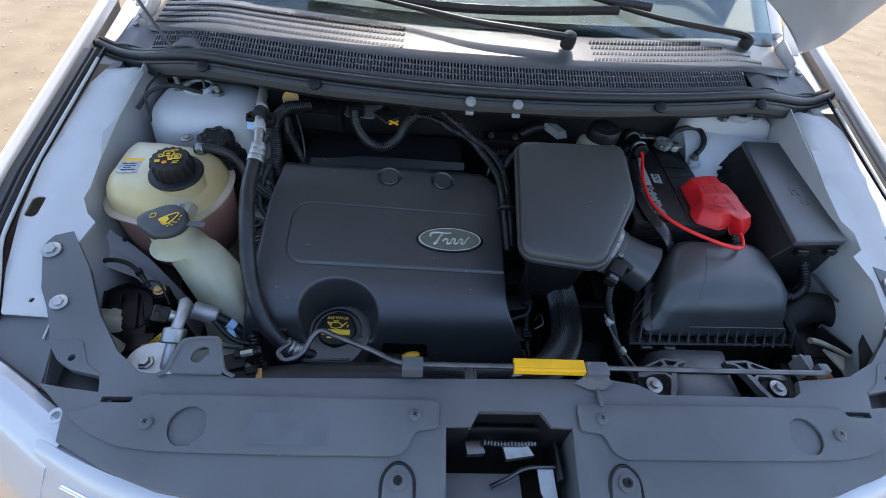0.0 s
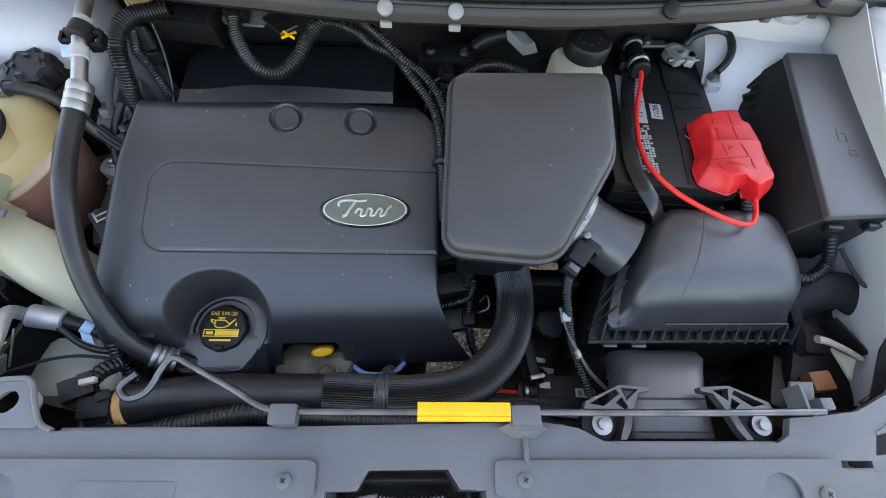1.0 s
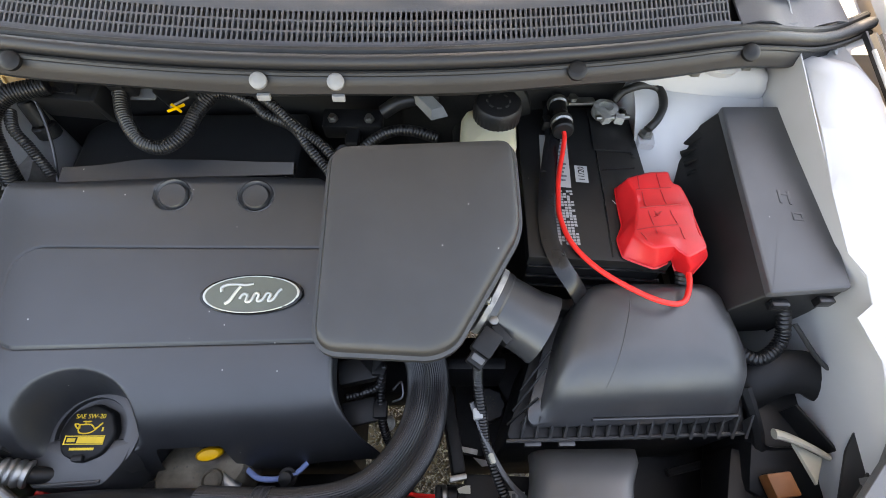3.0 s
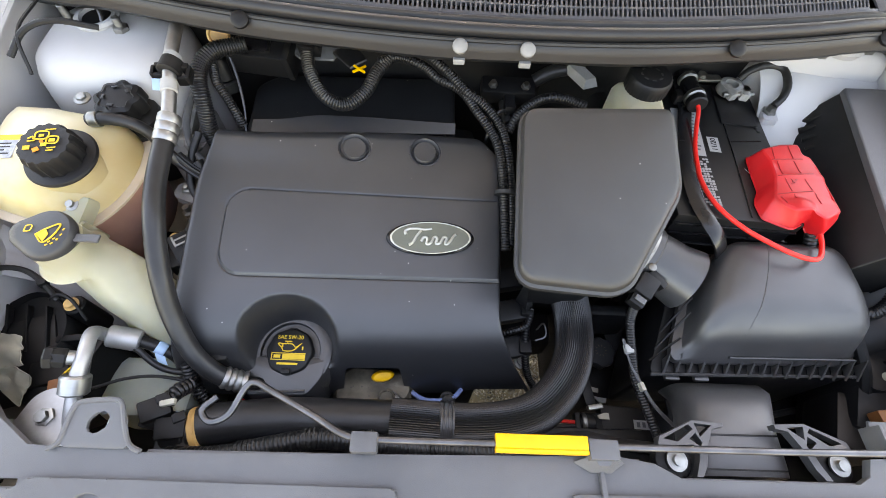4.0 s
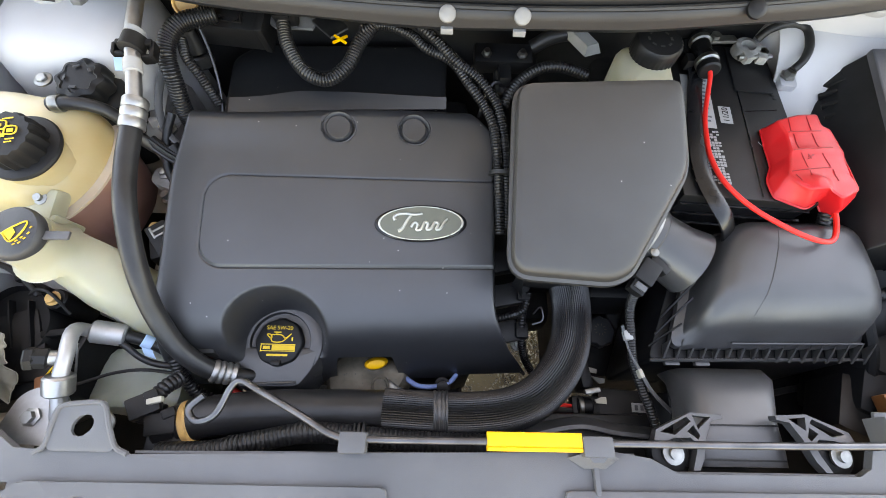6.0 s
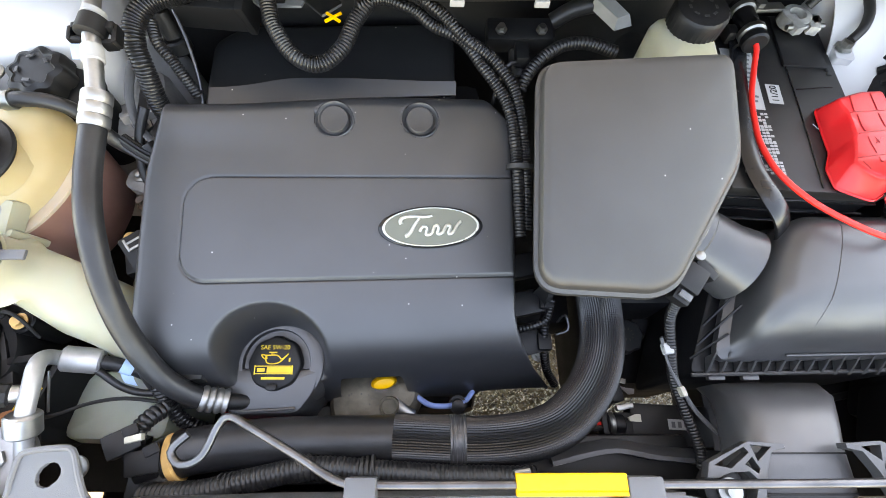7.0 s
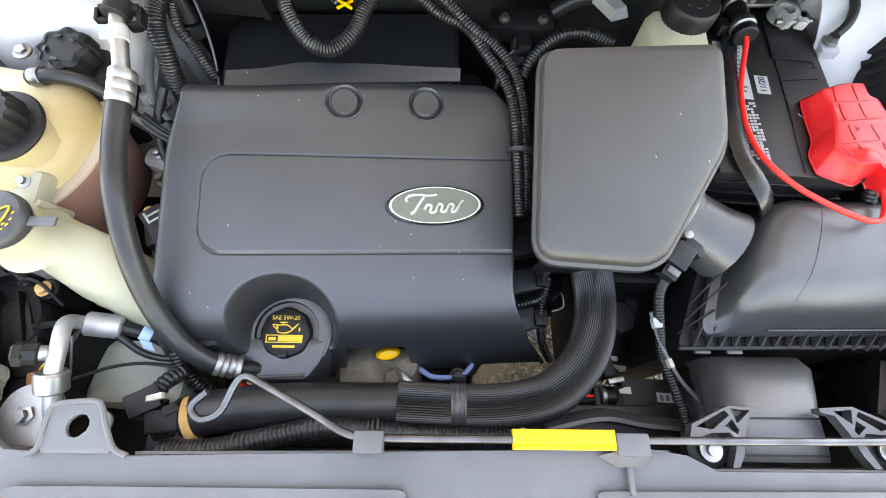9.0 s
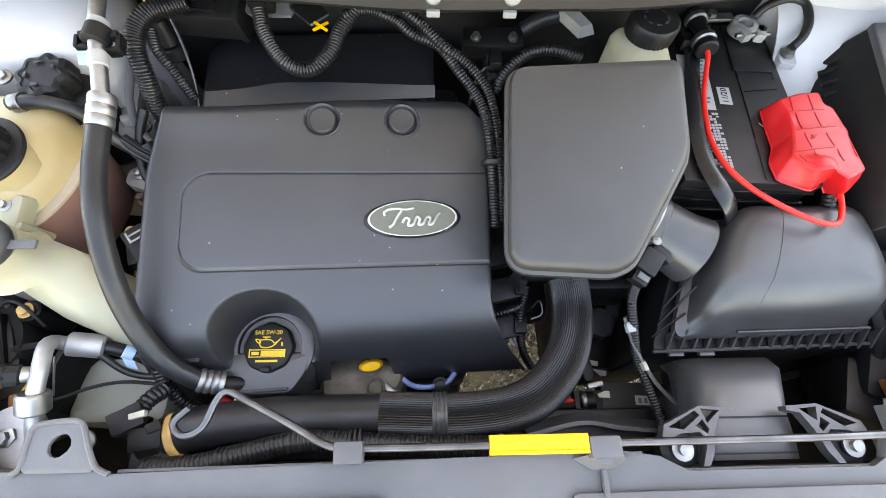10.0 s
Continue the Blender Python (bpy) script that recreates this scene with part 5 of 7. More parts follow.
# Same plastic as the lid; the shade low in the bay is put into M_DARK.
part("tray", slab(rounded([(0.262, 0.484), (0.588, 0.492), (0.60, 0.56), (0.585, 0.68), (0.36, 0.68), (0.318, 0.62)], 0.015, 4), lambda x, y: 0.876 + 0.14 * (y - 0.49), 0.70, 0.004), M_DARK, fbox)
for k in range(17):
    x = 0.278 + 0.0187 * k
    bm = bmesh.new()
    v = [bm.verts.new(p) for p in ((x + 0.004, 0.484, 0.877), (x + 0.008, 0.484, 0.877), (x + 0.0105, 0.506, 0.880), (x + 0.0075, 0.506, 0.880), (x + 0.0085, 0.508, 0.905), (x + 0.0105, 0.508, 0.905))]
    for f in ((0, 1, 2, 3), (0, 3, 4), (1, 5, 2), (0, 4, 5, 1), (3, 2, 5, 4)):
        bm.faces.new([v[i] for i in f])
    part("rib", bm, M_BOX, fbox)
part("tray_lip", sweep([(0.264, 0.4835, 0.8775), (0.42, 0.487, 0.8775), (0.588, 0.491, 0.8775)], 0.0026, 6, 0.02), M_BOX, fbox)
for a, b in (((0.275, 0.52, 0.885), (0.315, 0.56, 0.935)), ((0.287, 0.545, 0.89), (0.325, 0.585, 0.935)), ((0.268, 0.505, 0.875), (0.305, 0.53, 0.91))):
    part("stiffener", sweep([a, b], 0.0016, 5, 0.02), M_DARK, fbox)
for x in (0.30, 0.345):
    part("latch_tab", box((x, 0.483, 0.868), (0.022, 0.01, 0.008), 0.002), M_BOX, fbox)
part("side_strut", sweep([(0.592, 0.545, 0.90), (0.605, 0.50, 0.875), (0.615, 0.46, 0.84)], 0.004, 6, 0.02, flat=2.0), M_DARK, fbox)

# ---- front air inlet ----
inlet = thing("air_inlet", (0.335, 0.4, 0.85), "smooth black plastic air inlet scoop behind the radiator cover", "air inlet")
sec = lambda y, z, w: [(0.336 + 0.55 * max(0, y - 0.41) + a, y, z + b) for a, b in rounded([(-w, -0.07), (w, -0.07), (w, 0.0), (-w, 0.0)], 0.024, 5)]
part("scoop", loft([sec(0.345, 0.925, 0.062), sec(0.36, 0.930, 0.06), sec(0.395, 0.933, 0.058), sec(0.43, 0.925, 0.060), sec(0.455, 0.905, 0.066), sec(0.475, 0.87, 0.07)]), M_INLET, inlet, "", 60)
part("seam", join(box((0.333, 0.392, 0.9335), (0.10, 0.002, 0.002), 0), box((0.333, 0.352, 0.9285), (0.104, 0.002, 0.002), 0)), M_DARK, inlet)
for s, bx in ((-1, 0.233), (1, 0.433)):
    side_of = lambda pts: [(0.666 - x, y) if s > 0 else (x, y) for x, y in pts]
    arm = [(0.211, 0.370), (0.216, 0.384), (0.262, 0.404), (0.300, 0.402), (0.300, 0.3970), (0.285, 0.394), (0.275, 0.376), (0.267, 0.352), (0.259, 0.340), (0.251, 0.340), (0.259, 0.357), (0.2625, 0.3685), (0.256, 0.3755), (0.236, 0.3745), (0.222, 0.3695)]
    gaps = [[(0.2215, 0.3815), (0.256, 0.3985), (0.2605, 0.3935), (0.238, 0.3785)], [(0.2635, 0.4005), (0.285, 0.3985), (0.2675, 0.3850)], [(0.2535, 0.3820), (0.2625, 0.3890), (0.2680, 0.378), (0.2650, 0.3735)]]
    mount = part("mounting_bracket", plate(side_of(arm), lambda x, y: 0.957, 0.013, [side_of(g) for g in gaps], 0.02, 0.0012), M_BOX, inlet, "open plastic truss bracket")
    part("bolt_seat", turned([(0.022, -0.02), (0.022, -0.004), (0.018, -0.002)], (bx, 0.358, 0.95), (0, -0.1, 1), 24), M_DARK, mount)
    part("mount_bolt", turned([(0.0125, 0), (0.0125, 0.003), (0.0065, 0.0035), (0.0065, 0.009), (0.003, 0.0095)], (bx, 0.358, 0.952), (0, -0.1, 1), 20), M_STEEL, mount)

# ---- battery ----
batt = thing("battery", (0.385, 0.825, 0.80), "black car battery with white labels", "battery")
part("case", box((0.397, 0.836, 0.895), (0.186, 0.308, 0.19), 0.006, (0, 0, -3)), M_BATT, batt)
part("lid", box((0.397, 0.838, 0.995), (0.19, 0.314, 0.022), 0.003, (0, 0, -3)), M_BATT, batt)
part("lid_step", box((0.456, 0.935, 1.0075), (0.060, 0.10, 0.004), 0.0015, (0, 0, -5)), M_BATT, batt)
part("lid_seam", sweep([(0.432, 0.965, 1.0065), (0.418, 0.80, 1.0065), (0.406, 0.686, 1.0065)], 0.001, 5, 0.05), M_GLOSS, batt)
part("lid_seam", sweep([(0.426, 0.845, 1.0065), (0.478, 0.850, 1.0065)], 0.0008, 5, 0.05), M_GLOSS, batt)
part("lid_scratch", sweep([(0.428, 0.785, 1.0064), (0.436, 0.770, 1.0064), (0.434, 0.760, 1.0064)], 0.0005, 4, 0.004), M_LABELGREY, batt, "pale scratch")
part("front_lip", join(*[box((0.389, 0.680 - 0.002 * k, 0.988 - 0.022 * k), (0.186, 0.005, 0.003), 0.001, (0, 0, -3)) for k in range(3)]), M_GLOSS, batt)
part("white_label", box((0.356, 0.865, 1.0066), (0.044, 0.110, 0.0006), 0, (0, 0, -6)), M_WHITE, batt, "white maker's label")
part("label_print", join(*[box((0.371 - 0.0011 * k, 0.908 - 0.0085 * k, 1.0073), (0.016 - 0.004 * (k % 3), 0.0030, 0.0005), 0, (0, 0, -6)) for k in range(11)]), M_STICKER, batt, "grey lines of unreadable print")
rnd = random.Random(8)
part("warning_print", join(*[box((0.3450 + 0.0050 * j - 0.0003 * k, 0.801 - 0.0052 * k, 1.0066), (0.0040, rnd.uniform(0.0026, 0.0046), 0.0005), 0, (0, 0, -3)) for k in range(19) for j in range(6) if rnd.random() < 0.85]), M_WHITE, batt, "white blocks of unreadable warning print")
part("date_sticker", box((0.3925, 0.836, 1.0068), (0.019, 0.034, 0.0005), 0, (0, 0, -6)), M_WHITE, batt, "white date sticker")
part("date_lettering", letters("11/20", 0.0130, (0.3925, 0.836, 1.0075), (0, 0, 84)), M_DARK, batt, "black date lettering")
part("lid_emboss", join(*[box((0.478 + 0.001 * k, 0.905 - 0.008 * k, 1.0067), (0.006, 0.004, 0.0008), 0.0003, (0, 0, -5)) for k in range(5)]), M_BATT, batt)
solo("battery_tray", join(box((0.386, 0.825, 0.785), (0.23, 0.35, 0.03), 0.008), box((0.386, 0.648, 0.86), (0.20, 0.018, 0.17), 0.004), box((0.386, 0.645, 0.93), (0.12, 0.004, 0.003), 0)), M_DARK, "black plastic battery tray", "tray")
neg = thing("battery_terminal", (0.44, 0.955, 1.005), "grey lead negative battery terminal clamp", "terminal")
part("clamp_ring", turned([(0.018, 0), (0.021, 0.003), (0.020, 0.018), (0.012, 0.019), (0.011, 0.006)], (0.452, 0.966, 1.012), (0, 0, 1), 24), M_LEAD, neg)
for x, r in ((0.446, 15), (0.473, -15)):
    part("clamp_ear", box((x, 0.952, 1.023), (0.015, 0.03, 0.014), 0.003, (0, 0, r)), M_LEAD, neg)
part("clamp_bolt", rod((0.432, 0.944, 1.024), (0.488, 0.948, 1.024), 0.004), M_STEEL, neg)
part("crossbar", join(box((0.412, 0.978, 1.03), (0.05, 0.016, 0.006), 0.002, (0, 5, 10)), turned([(0.008, 0), (0.008, 0.008)], (0.397, 0.978, 1.032), (0, 0, 1), 6)), M_STEEL, neg)
part("clamp_nut", turned([(0.008, 0), (0.008, 0.01)], (0.475, 0.955, 1.02), (0, 0, 1), 6), M_STEEL, neg)
solo("ground_cable", sweep([(0.466, 0.975, 1.035), (0.478, 0.980, 1.050), (0.510, 0.988, 1.056), (0.534, 0.980, 1.054), (0.536, 0.952, 1.047), (0.522, 0.925, 1.04), (0.507, 0.912, 1.03)], 0.0065, 10, 0.005), M_RUBBER, "black ground cable from battery to body", "cable")
lug = thing("ground_lug", (0.53, 0.92, 1.0), "white bracket with plated ground lug and bolt", "bracket")
part("plate", loft([[(x, y, z) for x, y in rounded([(0.493, 0.894), (0.518, 0.890), (0.524, 0.922), (0.500, 0.926)], 0.006, 3)] for z in (1.006, 1.016)]), M_PAINT, lug)
part("lug_bolt", turned([(0.012, 0), (0.012, 0.003), (0.008, 0.004), (0.008, 0.012)], (0.507, 0.912, 1.018), (0, 0, 1), 6), M_STEEL, lug)
fuse = thing("inline_fuse_holder", (0.37, 0.93, 1.01), "black and silver inline fuse holder on the battery", "fuse holder")
part("barrel", rod((0.371, 0.985, 1.03), (0.370, 0.925, 1.032), 0.014, 20), M_GLOSS, fuse)
part("metal_band", rod((0.371, 0.975, 1.0305), (0.371, 0.962, 1.031), 0.0165, 20), M_STEEL, fuse)
part("metal_band", rod((0.370, 0.928, 1.0318), (0.370, 0.916, 1.032), 0.0175, 20), M_STEEL, fuse)
part("collar", rod((0.370, 0.915, 1.032), (0.3695, 0.90, 1.032), 0.0165, 20), M_DARK, fuse)
part("hook", box((0.350, 0.935, 1.02), (0.014, 0.02, 0.02), 0.004), M_DARK, fuse)
solo("red_cable", sweep([(0.3695, 0.905, 1.033), (0.371, 0.893, 1.028), (0.366, 0.868, 1.019), (0.355, 0.826, 1.012), (0.348, 0.785, 1.0105), (0.345, 0.750, 1.0105), (0.353, 0.705, 1.0115), (0.380, 0.664, 1.012), (0.421, 0.632, 1.012), (0.455, 0.617, 1.010), (0.480, 0.620, 1.006), (0.496, 0.642, 1.003), (0.502, 0.664, 1.004), (0.499, 0.680, 1.008)], 0.0036, 12, 0.004), M_REDWIRE, "bright red power cable curving over the battery", "cable")
def ribbon(points, half, thick=0.004):
    """A flat band lying along a line, half its width to either side."""
    way = spline(points, 0.005)

    def f(u, v):
        i = min(int(u * (len(way) - 1) + 0.5), len(way) - 1)
        d = way[min(i + 1, len(way) - 1)] - way[max(i - 1, 0)]
        across = d.cross(Vector((0, -0.35, 1))).normalized()
        return way[i] + across * (half * (2 * v - 1)) + Vector((0, 0, -0.0025 * (2 * v - 1) ** 2))
    return sheet(len(way) - 1, 8, f, thick)


solo("battery_strap", ribbon([(0.362, 0.985, 1.026), (0.359, 0.915, 1.018), (0.349, 0.872, 1.0165), (0.333, 0.800, 1.016), (0.325, 0.750, 1.0165), (0.324, 0.705, 1.0165), (0.333, 0.668, 1.015), (0.347, 0.650, 1.004), (0.362, 0.642, 0.982), (0.376, 0.638, 0.95), (0.384, 0.636, 0.91)], 0.0120), M_GLOSS, "glossy black sheathed cable along the battery edge", "cable")

red = thing("terminal_cover", (0.46, 0.72, 1.0), "bright red moulded positive terminal cover", "terminal cover")
R_TOP = [(0.442, 0.802), (0.477, 0.813), (0.507, 0.816), (0.506, 0.793), (0.517, 0.790), (0.520, 0.765), (0.519, 0.740), (0.517, 0.682), (0.487, 0.667), (0.473, 0.680), (0.447, 0.679), (0.435, 0.692), (0.429, 0.707), (0.437, 0.727), (0.441, 0.742), (0.447, 0.779)]
R_FOOT = [(0.436, 0.806), (0.472, 0.821), (0.517, 0.826), (0.517, 0.799), (0.529, 0.795), (0.532, 0.768), (0.531, 0.742), (0.533, 0.686), (0.503, 0.659), (0.487, 0.684), (0.456, 0.666), (0.440, 0.673), (0.418, 0.684), (0.417, 0.712), (0.430, 0.736), (0.432, 0.770)]


def red_ring(k, r=0.005):
    """The cover's outline, from its top edge (0) to its foot (1)."""
    return rounded([(a + (c - a) * k, b + (d - b) * k) for (a, b), (c, d) in zip(R_TOP, R_FOOT)], r, 3)


def red_top(x, y):
    """Top with sunken back panels, a raised waist and a front hump over the cable."""
    hump = 0.005 * smooth(0.020, 0.008, math.hypot(x - 0.462, y - 0.688))
    dish = 0.0022 * smooth(0.0, 0.010, abs(y - 0.747)) * smooth(0.695, 0.705, y)
    return 1.0385 - dish - 0.05 * max(0, 0.71 - y) + hump - 2.2 * max(0, abs(x - 0.478) - 0.012) ** 2


r_in = shrink(red_ring(0.0), 0.0030)
part("shell", plate(r_in, red_top, 0.003, [], 0.006, 0), M_RED, red, "", 60)
edge_of = lambda ring, drop: [(x, y, red_top(tx, ty) - drop) for (x, y), (tx, ty) in zip(ring, r_in)]
foot_of = [(x, y, 1.0075 - 0.024 * smooth(0.690, 0.672, y) * smooth(0.470, 0.495, x)) for x, y in red_ring(1.0)]
part("skirt", loft([foot_of, edge_of(red_ring(0.80), 0.020), edge_of(red_ring(0.22), 0.0075), edge_of(red_ring(0.05), 0.0026), edge_of(red_ring(0.0), 0.0012), edge_of(r_in, 0.0)], cap=False), M_RED, red, "", 60)
part("foot_rim", loft([[(x, y, z - 0.0012) for x, y, z in foot_of], [(x, y, z + 0.0012) for (x, y), (_, _, z) in zip(shrink(red_ring(1.0), -0.0016), foot_of)], [(x, y, z + 0.003) for x, y, z in foot_of]], cap=False), M_RED, red)
# Thin beads for the moulded lines; their shade is put into a darker red.
for pts in ([(0.459, 0.805), (0.455, 0.781)], [(0.457, 0.775), (0.454, 0.748)], [(0.456, 0.741), (0.457, 0.717)], [(0.487, 0.809), (0.485, 0.783)], [(0.484, 0.777), (0.484, 0.752)], [(0.486, 0.741), (0.489, 0.720)], [(0.450, 0.779), (0.500, 0.783)], [(0.446, 0.745), (0.504, 0.752)], [(0.434, 0.711), (0.489, 0.718)], [(0.438, 0.706), (0.441, 0.694)], [(0.458, 0.711), (0.457, 0.702)], [(0.491, 0.714), (0.490, 0.694)]):
    (ax, ay), (bx, by) = pts
    part("moulded_line", sweep([(ax + (bx - ax) * k / 6, ay + (by - ay) * k / 6, red_top(ax + (bx - ax) * k / 6, ay + (by - ay) * k / 6) + 0.0001) for k in range(7)], 0.0008, 5, 0.004), M_REDDARK, red)
part("moulded_mark", join(*[box((0.468 + dx, 0.736 + dy, red_top(0.468, 0.736) + 0.0004), (w, l, 0.0010), 0, (0, 0, 20)) for dx, dy, w, l in ((0, 0, 0.008, 0.0014), (-0.002, 0, 0.0014, 0.008), (0.004, 0.003, 0.004, 0.0010), (-0.004, -0.004, 0.004, 0.0010))]), M_REDDARK, red, "small dark moulded mark")
solo("positive_lead", sweep([(0.50, 0.672, 0.995), (0.508, 0.645, 0.96), (0.52, 0.63, 0.93), (0.545, 0.625, 0.90)], 0.0095, 10, ribs=0.0015, pitch=0.005), M_LOOM, "black corrugated positive lead", "cable")

# ---- fuse box ----
fz = lambda x, y: 1.028 + 0.11 * (y - 0.62)
fb = thing("fuse_box", (0.65, 0.77, 0.85), "black plastic under-bonnet fuse box with a flat satin lid", "fuse box")
fb_out = rounded([(0.577, 0.620), (0.684, 0.628), (0.726, 0.932), (0.613, 0.930)], 0.005, 4)
part("lid", slab(fb_out, fz, lambda x, y: fz(x, y) - 0.010, 0.0030), M_FUSELID, fb, "satin grey-black flat lid")
flare = lambda x, y, k: x - k * smooth(0.66, 0.62, x)
part("base", loft([[(flare(x, y, 0.046), y, 0.88) for x, y in shrink(fb_out, 0.010)], [(flare(x, y, 0.040), y, fz(x, y) - 0.075) for x, y in shrink(fb_out, 0.002)], [(flare(x, y, 0.016), y, fz(x, y) - 0.035) for x, y in shrink(fb_out, 0.001)], [(x, y, fz(x, y) - 0.0095) for x, y in shrink(fb_out, 0.001)]]), M_DARK, fb)
for k in range(3):
    part("base_rib", box((0.582, 0.893 - 0.020 * k, 0.999 - 0.003 * k), (0.024, 0.006, 0.016), 0.0015, (0, -40, -8)), M_DARK, fb)
part("base_clip", box((0.590, 0.914, 1.008), (0.030, 0.020, 0.018), 0.003, (0, -40, -8)), M_DARK, fb)
part("lid_clip", box((0.600, 0.617, 1.004), (0.022, 0.010, 0.014), 0.002), M_GLOSS, fb)
part("lid_clip", box((0.662, 0.622, 1.004), (0.02, 0.010, 0.014), 0.002), M_GLOSS, fb)
for mx, my, w, l in ((0.642, 0.762, 0.004, 0.022), (0.654, 0.760, 0.0035, 0.022), (0.648, 0.766, 0.014, 0.003), (0.655, 0.735, 0.013, 0.003), (0.655, 0.725, 0.013, 0.003), (0.649, 0.730, 0.003, 0.012), (0.661, 0.730, 0.003, 0.012)):
    part("lid_mark", box((mx, my, fz(0, my) + 0.0003), (w, l, 0.0012), 0.0004, (6, 0, -8)), M_FUSELID, fb)
part("outer_rim", join(box((0.716, 0.79, 1.03), (0.016, 0.12, 0.03), 0.004, (6, 0, -8)), box((0.712, 0.70, 1.015), (0.018, 0.05, 0.03), 0.004, (6, 0, -8)), box((0.722, 0.865, 1.04), (0.016, 0.03, 0.03), 0.004, (6, 0, -8))), M_DARK, fb)
solo("fuse_box_loom", sweep([(0.643, 0.635, 0.965), (0.648, 0.601, 0.93), (0.617, 0.579, 0.918), (0.590, 0.589, 0.92), (0.575, 0.615, 0.925), (0.565, 0.645, 0.94)], 0.0095, 12, ribs=0.0016, pitch=0.0048), M_LOOM, "black corrugated wiring loom below the fuse box", "wiring loom")
solo("fender_wire", sweep([(0.66, 0.615, 0.95), (0.69, 0.565, 0.93), (0.715, 0.53, 0.945), (0.71, 0.48, 0.945), (0.66, 0.42, 0.93), (0.61, 0.39, 0.92)], 0.0032, 8, 0.006), M_RUBBER, "black wire looping to the headlamp", "wire")

# ---- coolant reservoir ----
cool = thing("coolant_reservoir", (-0.58, 0.69, 0.84), "yellowed translucent coolant reservoir, part full of brown coolant", "coolant reservoir")
c_out = rounded([(-0.690, 0.640), (-0.600, 0.614), (-0.545, 0.622), (-0.512, 0.668), (-0.500, 0.720), (-0.508, 0.775), (-0.548, 0.800), (-0.600, 0.806), (-0.630, 0.812), (-0.700, 0.812), (-0.716, 0.780), (-0.716, 0.680)], 0.028, 5)
c_ring = lambda d, z: [(x, y, z + 0.10 * (y - 0.69)) for x, y in shrink(c_out, d)]
part("lower_shell", loft([c_ring(0.045, 0.84), c_ring(0.016, 0.875), c_ring(0.008, 0.94), c_ring(0.006, 0.997)]), M_COOLANT, cool, "brown coolant showing through the lower shell")
part("seam_flange", loft([c_ring(0.004, 0.996), c_ring(-0.003, 0.998), c_ring(-0.003, 1.002), c_ring(0.006, 1.0035), c_ring(0.012, 1.0035)]), M_SEAM, cool, "pale pinkish moulding seam")
part("upper_shell", loft([c_ring(0.008, 1.002), c_ring(0.008, 1.012), c_ring(0.012, 1.028), c_ring(0.020, 1.040)] + [[(x, y, z + 0.10 * (y - 0.69)) for x, y in scaled(shrink(c_out, 0.020), k)] for z, k in ((1.0465, 0.92), (1.0510, 0.83), (1.0545, 0.68), (1.057, 0.45), (1.058, 0.2))]), M_COOLTOP, cool, "", 60)
part("mounting_boss", join(box((-0.560, 0.640, 1.012), (0.046, 0.040, 0.024), 0.006, (22, 0, -14)), box((-0.553, 0.624, 0.99), (0.034, 0.010, 0.05), 0.004, (10, 0, -14)), box((-0.580, 0.652, 1.018), (0.016, 0.03, 0.022), 0.005, (18, 0, -14))), M_WASHER, cool)
part("boss_screw", turned([(0.009, 0), (0.009, 0.003), (0.005, 0.004), (0.005, 0.008)], (-0.557, 0.640, 1.0235), (0, -0.4, 1), 14), M_STEEL, cool)
part("filler_neck", turned([(0.046, 0), (0.042, 0.012), (0.038, 0.026)], (-0.570, 0.69, 1.035), (0.0, -0.12, 1), 32), M_COOLTOP, cool)
CW = Vector((0.02, -0.16, 1)).normalized()
CC = Vector((-0.570, 0.690, 1.058))
ccap = part("cap", turned([(0.0, 0.006), (0.0335, 0.006), (0.033, 0.028), (0.030, 0.035), (0.0, 0.0365)], CC, CW, 80, lobes=16, lobe=0.0013), M_DARK, cool, "ribbed black pressure cap with yellow symbols")


def on_cap(dx, dy, dz=0.0372):
    return tuple(CC + Vector((dx, dy, 0.16 * dy)) + CW * dz)


part("cap_flange", turned([(0.0, -0.002), (0.0445, 0.0), (0.0455, 0.003), (0.044, 0.006), (0.037, 0.008), (0.0, 0.008)], CC, CW, 48), M_DARK, ccap)
frame_of = lambda cx, cy, w, l: [on_cap(cx + a, cy + b) for a, b in ((-w, -l), (w, -l * 0.7), (w, l), (-w, l * 0.8), (-w, -l))]
for pts in (frame_of(-0.004, 0.010, 0.007, 0.006), frame_of(0.011, 0.004, 0.006, 0.0055), [on_cap(-0.019, 0.004), on_cap(-0.014, 0.008), on_cap(-0.012, 0.004)], [on_cap(-0.018, 0.0005), on_cap(-0.010, 0.002)]):
    part("cap_symbol", sweep(pts, 0.0009, 5, 0.002), M_YINK, ccap, "yellow warning symbol")
for cx, cy, w, l in ((0.011, 0.004, 0.007, 0.005), (-0.004, 0.010, 0.006, 0.004), (0.003, -0.003, 0.007, 0.005), (-0.016, -0.009, 0.008, 0.006), (0.004, 0.020, 0.012, 0.0015), (0.014, -0.007, 0.010, 0.0015), (0.013, -0.011, 0.008, 0.0015)):
    part("cap_print", box(on_cap(cx, cy), (w, l, 0.0006), 0, (9, 0, 12)), M_YINK, ccap, "dull yellow print")
for cx, cy, w, l in ((-0.004, -0.011, 0.007, 0.006), (-0.001, 0.001, 0.004, 0.004)):
    part("cap_triangle", box(on_cap(cx, cy), (w, l, 0.0007), 0, (9, 0, 40)), M_OINK, ccap, "orange warning mark")
part("yellow_label", box((-0.657, 0.722, 1.0598), (0.036, 0.009, 0.0006), 0, (6, -2, 4)), M_YELLOW, cool, "yellow strip of the warning label")
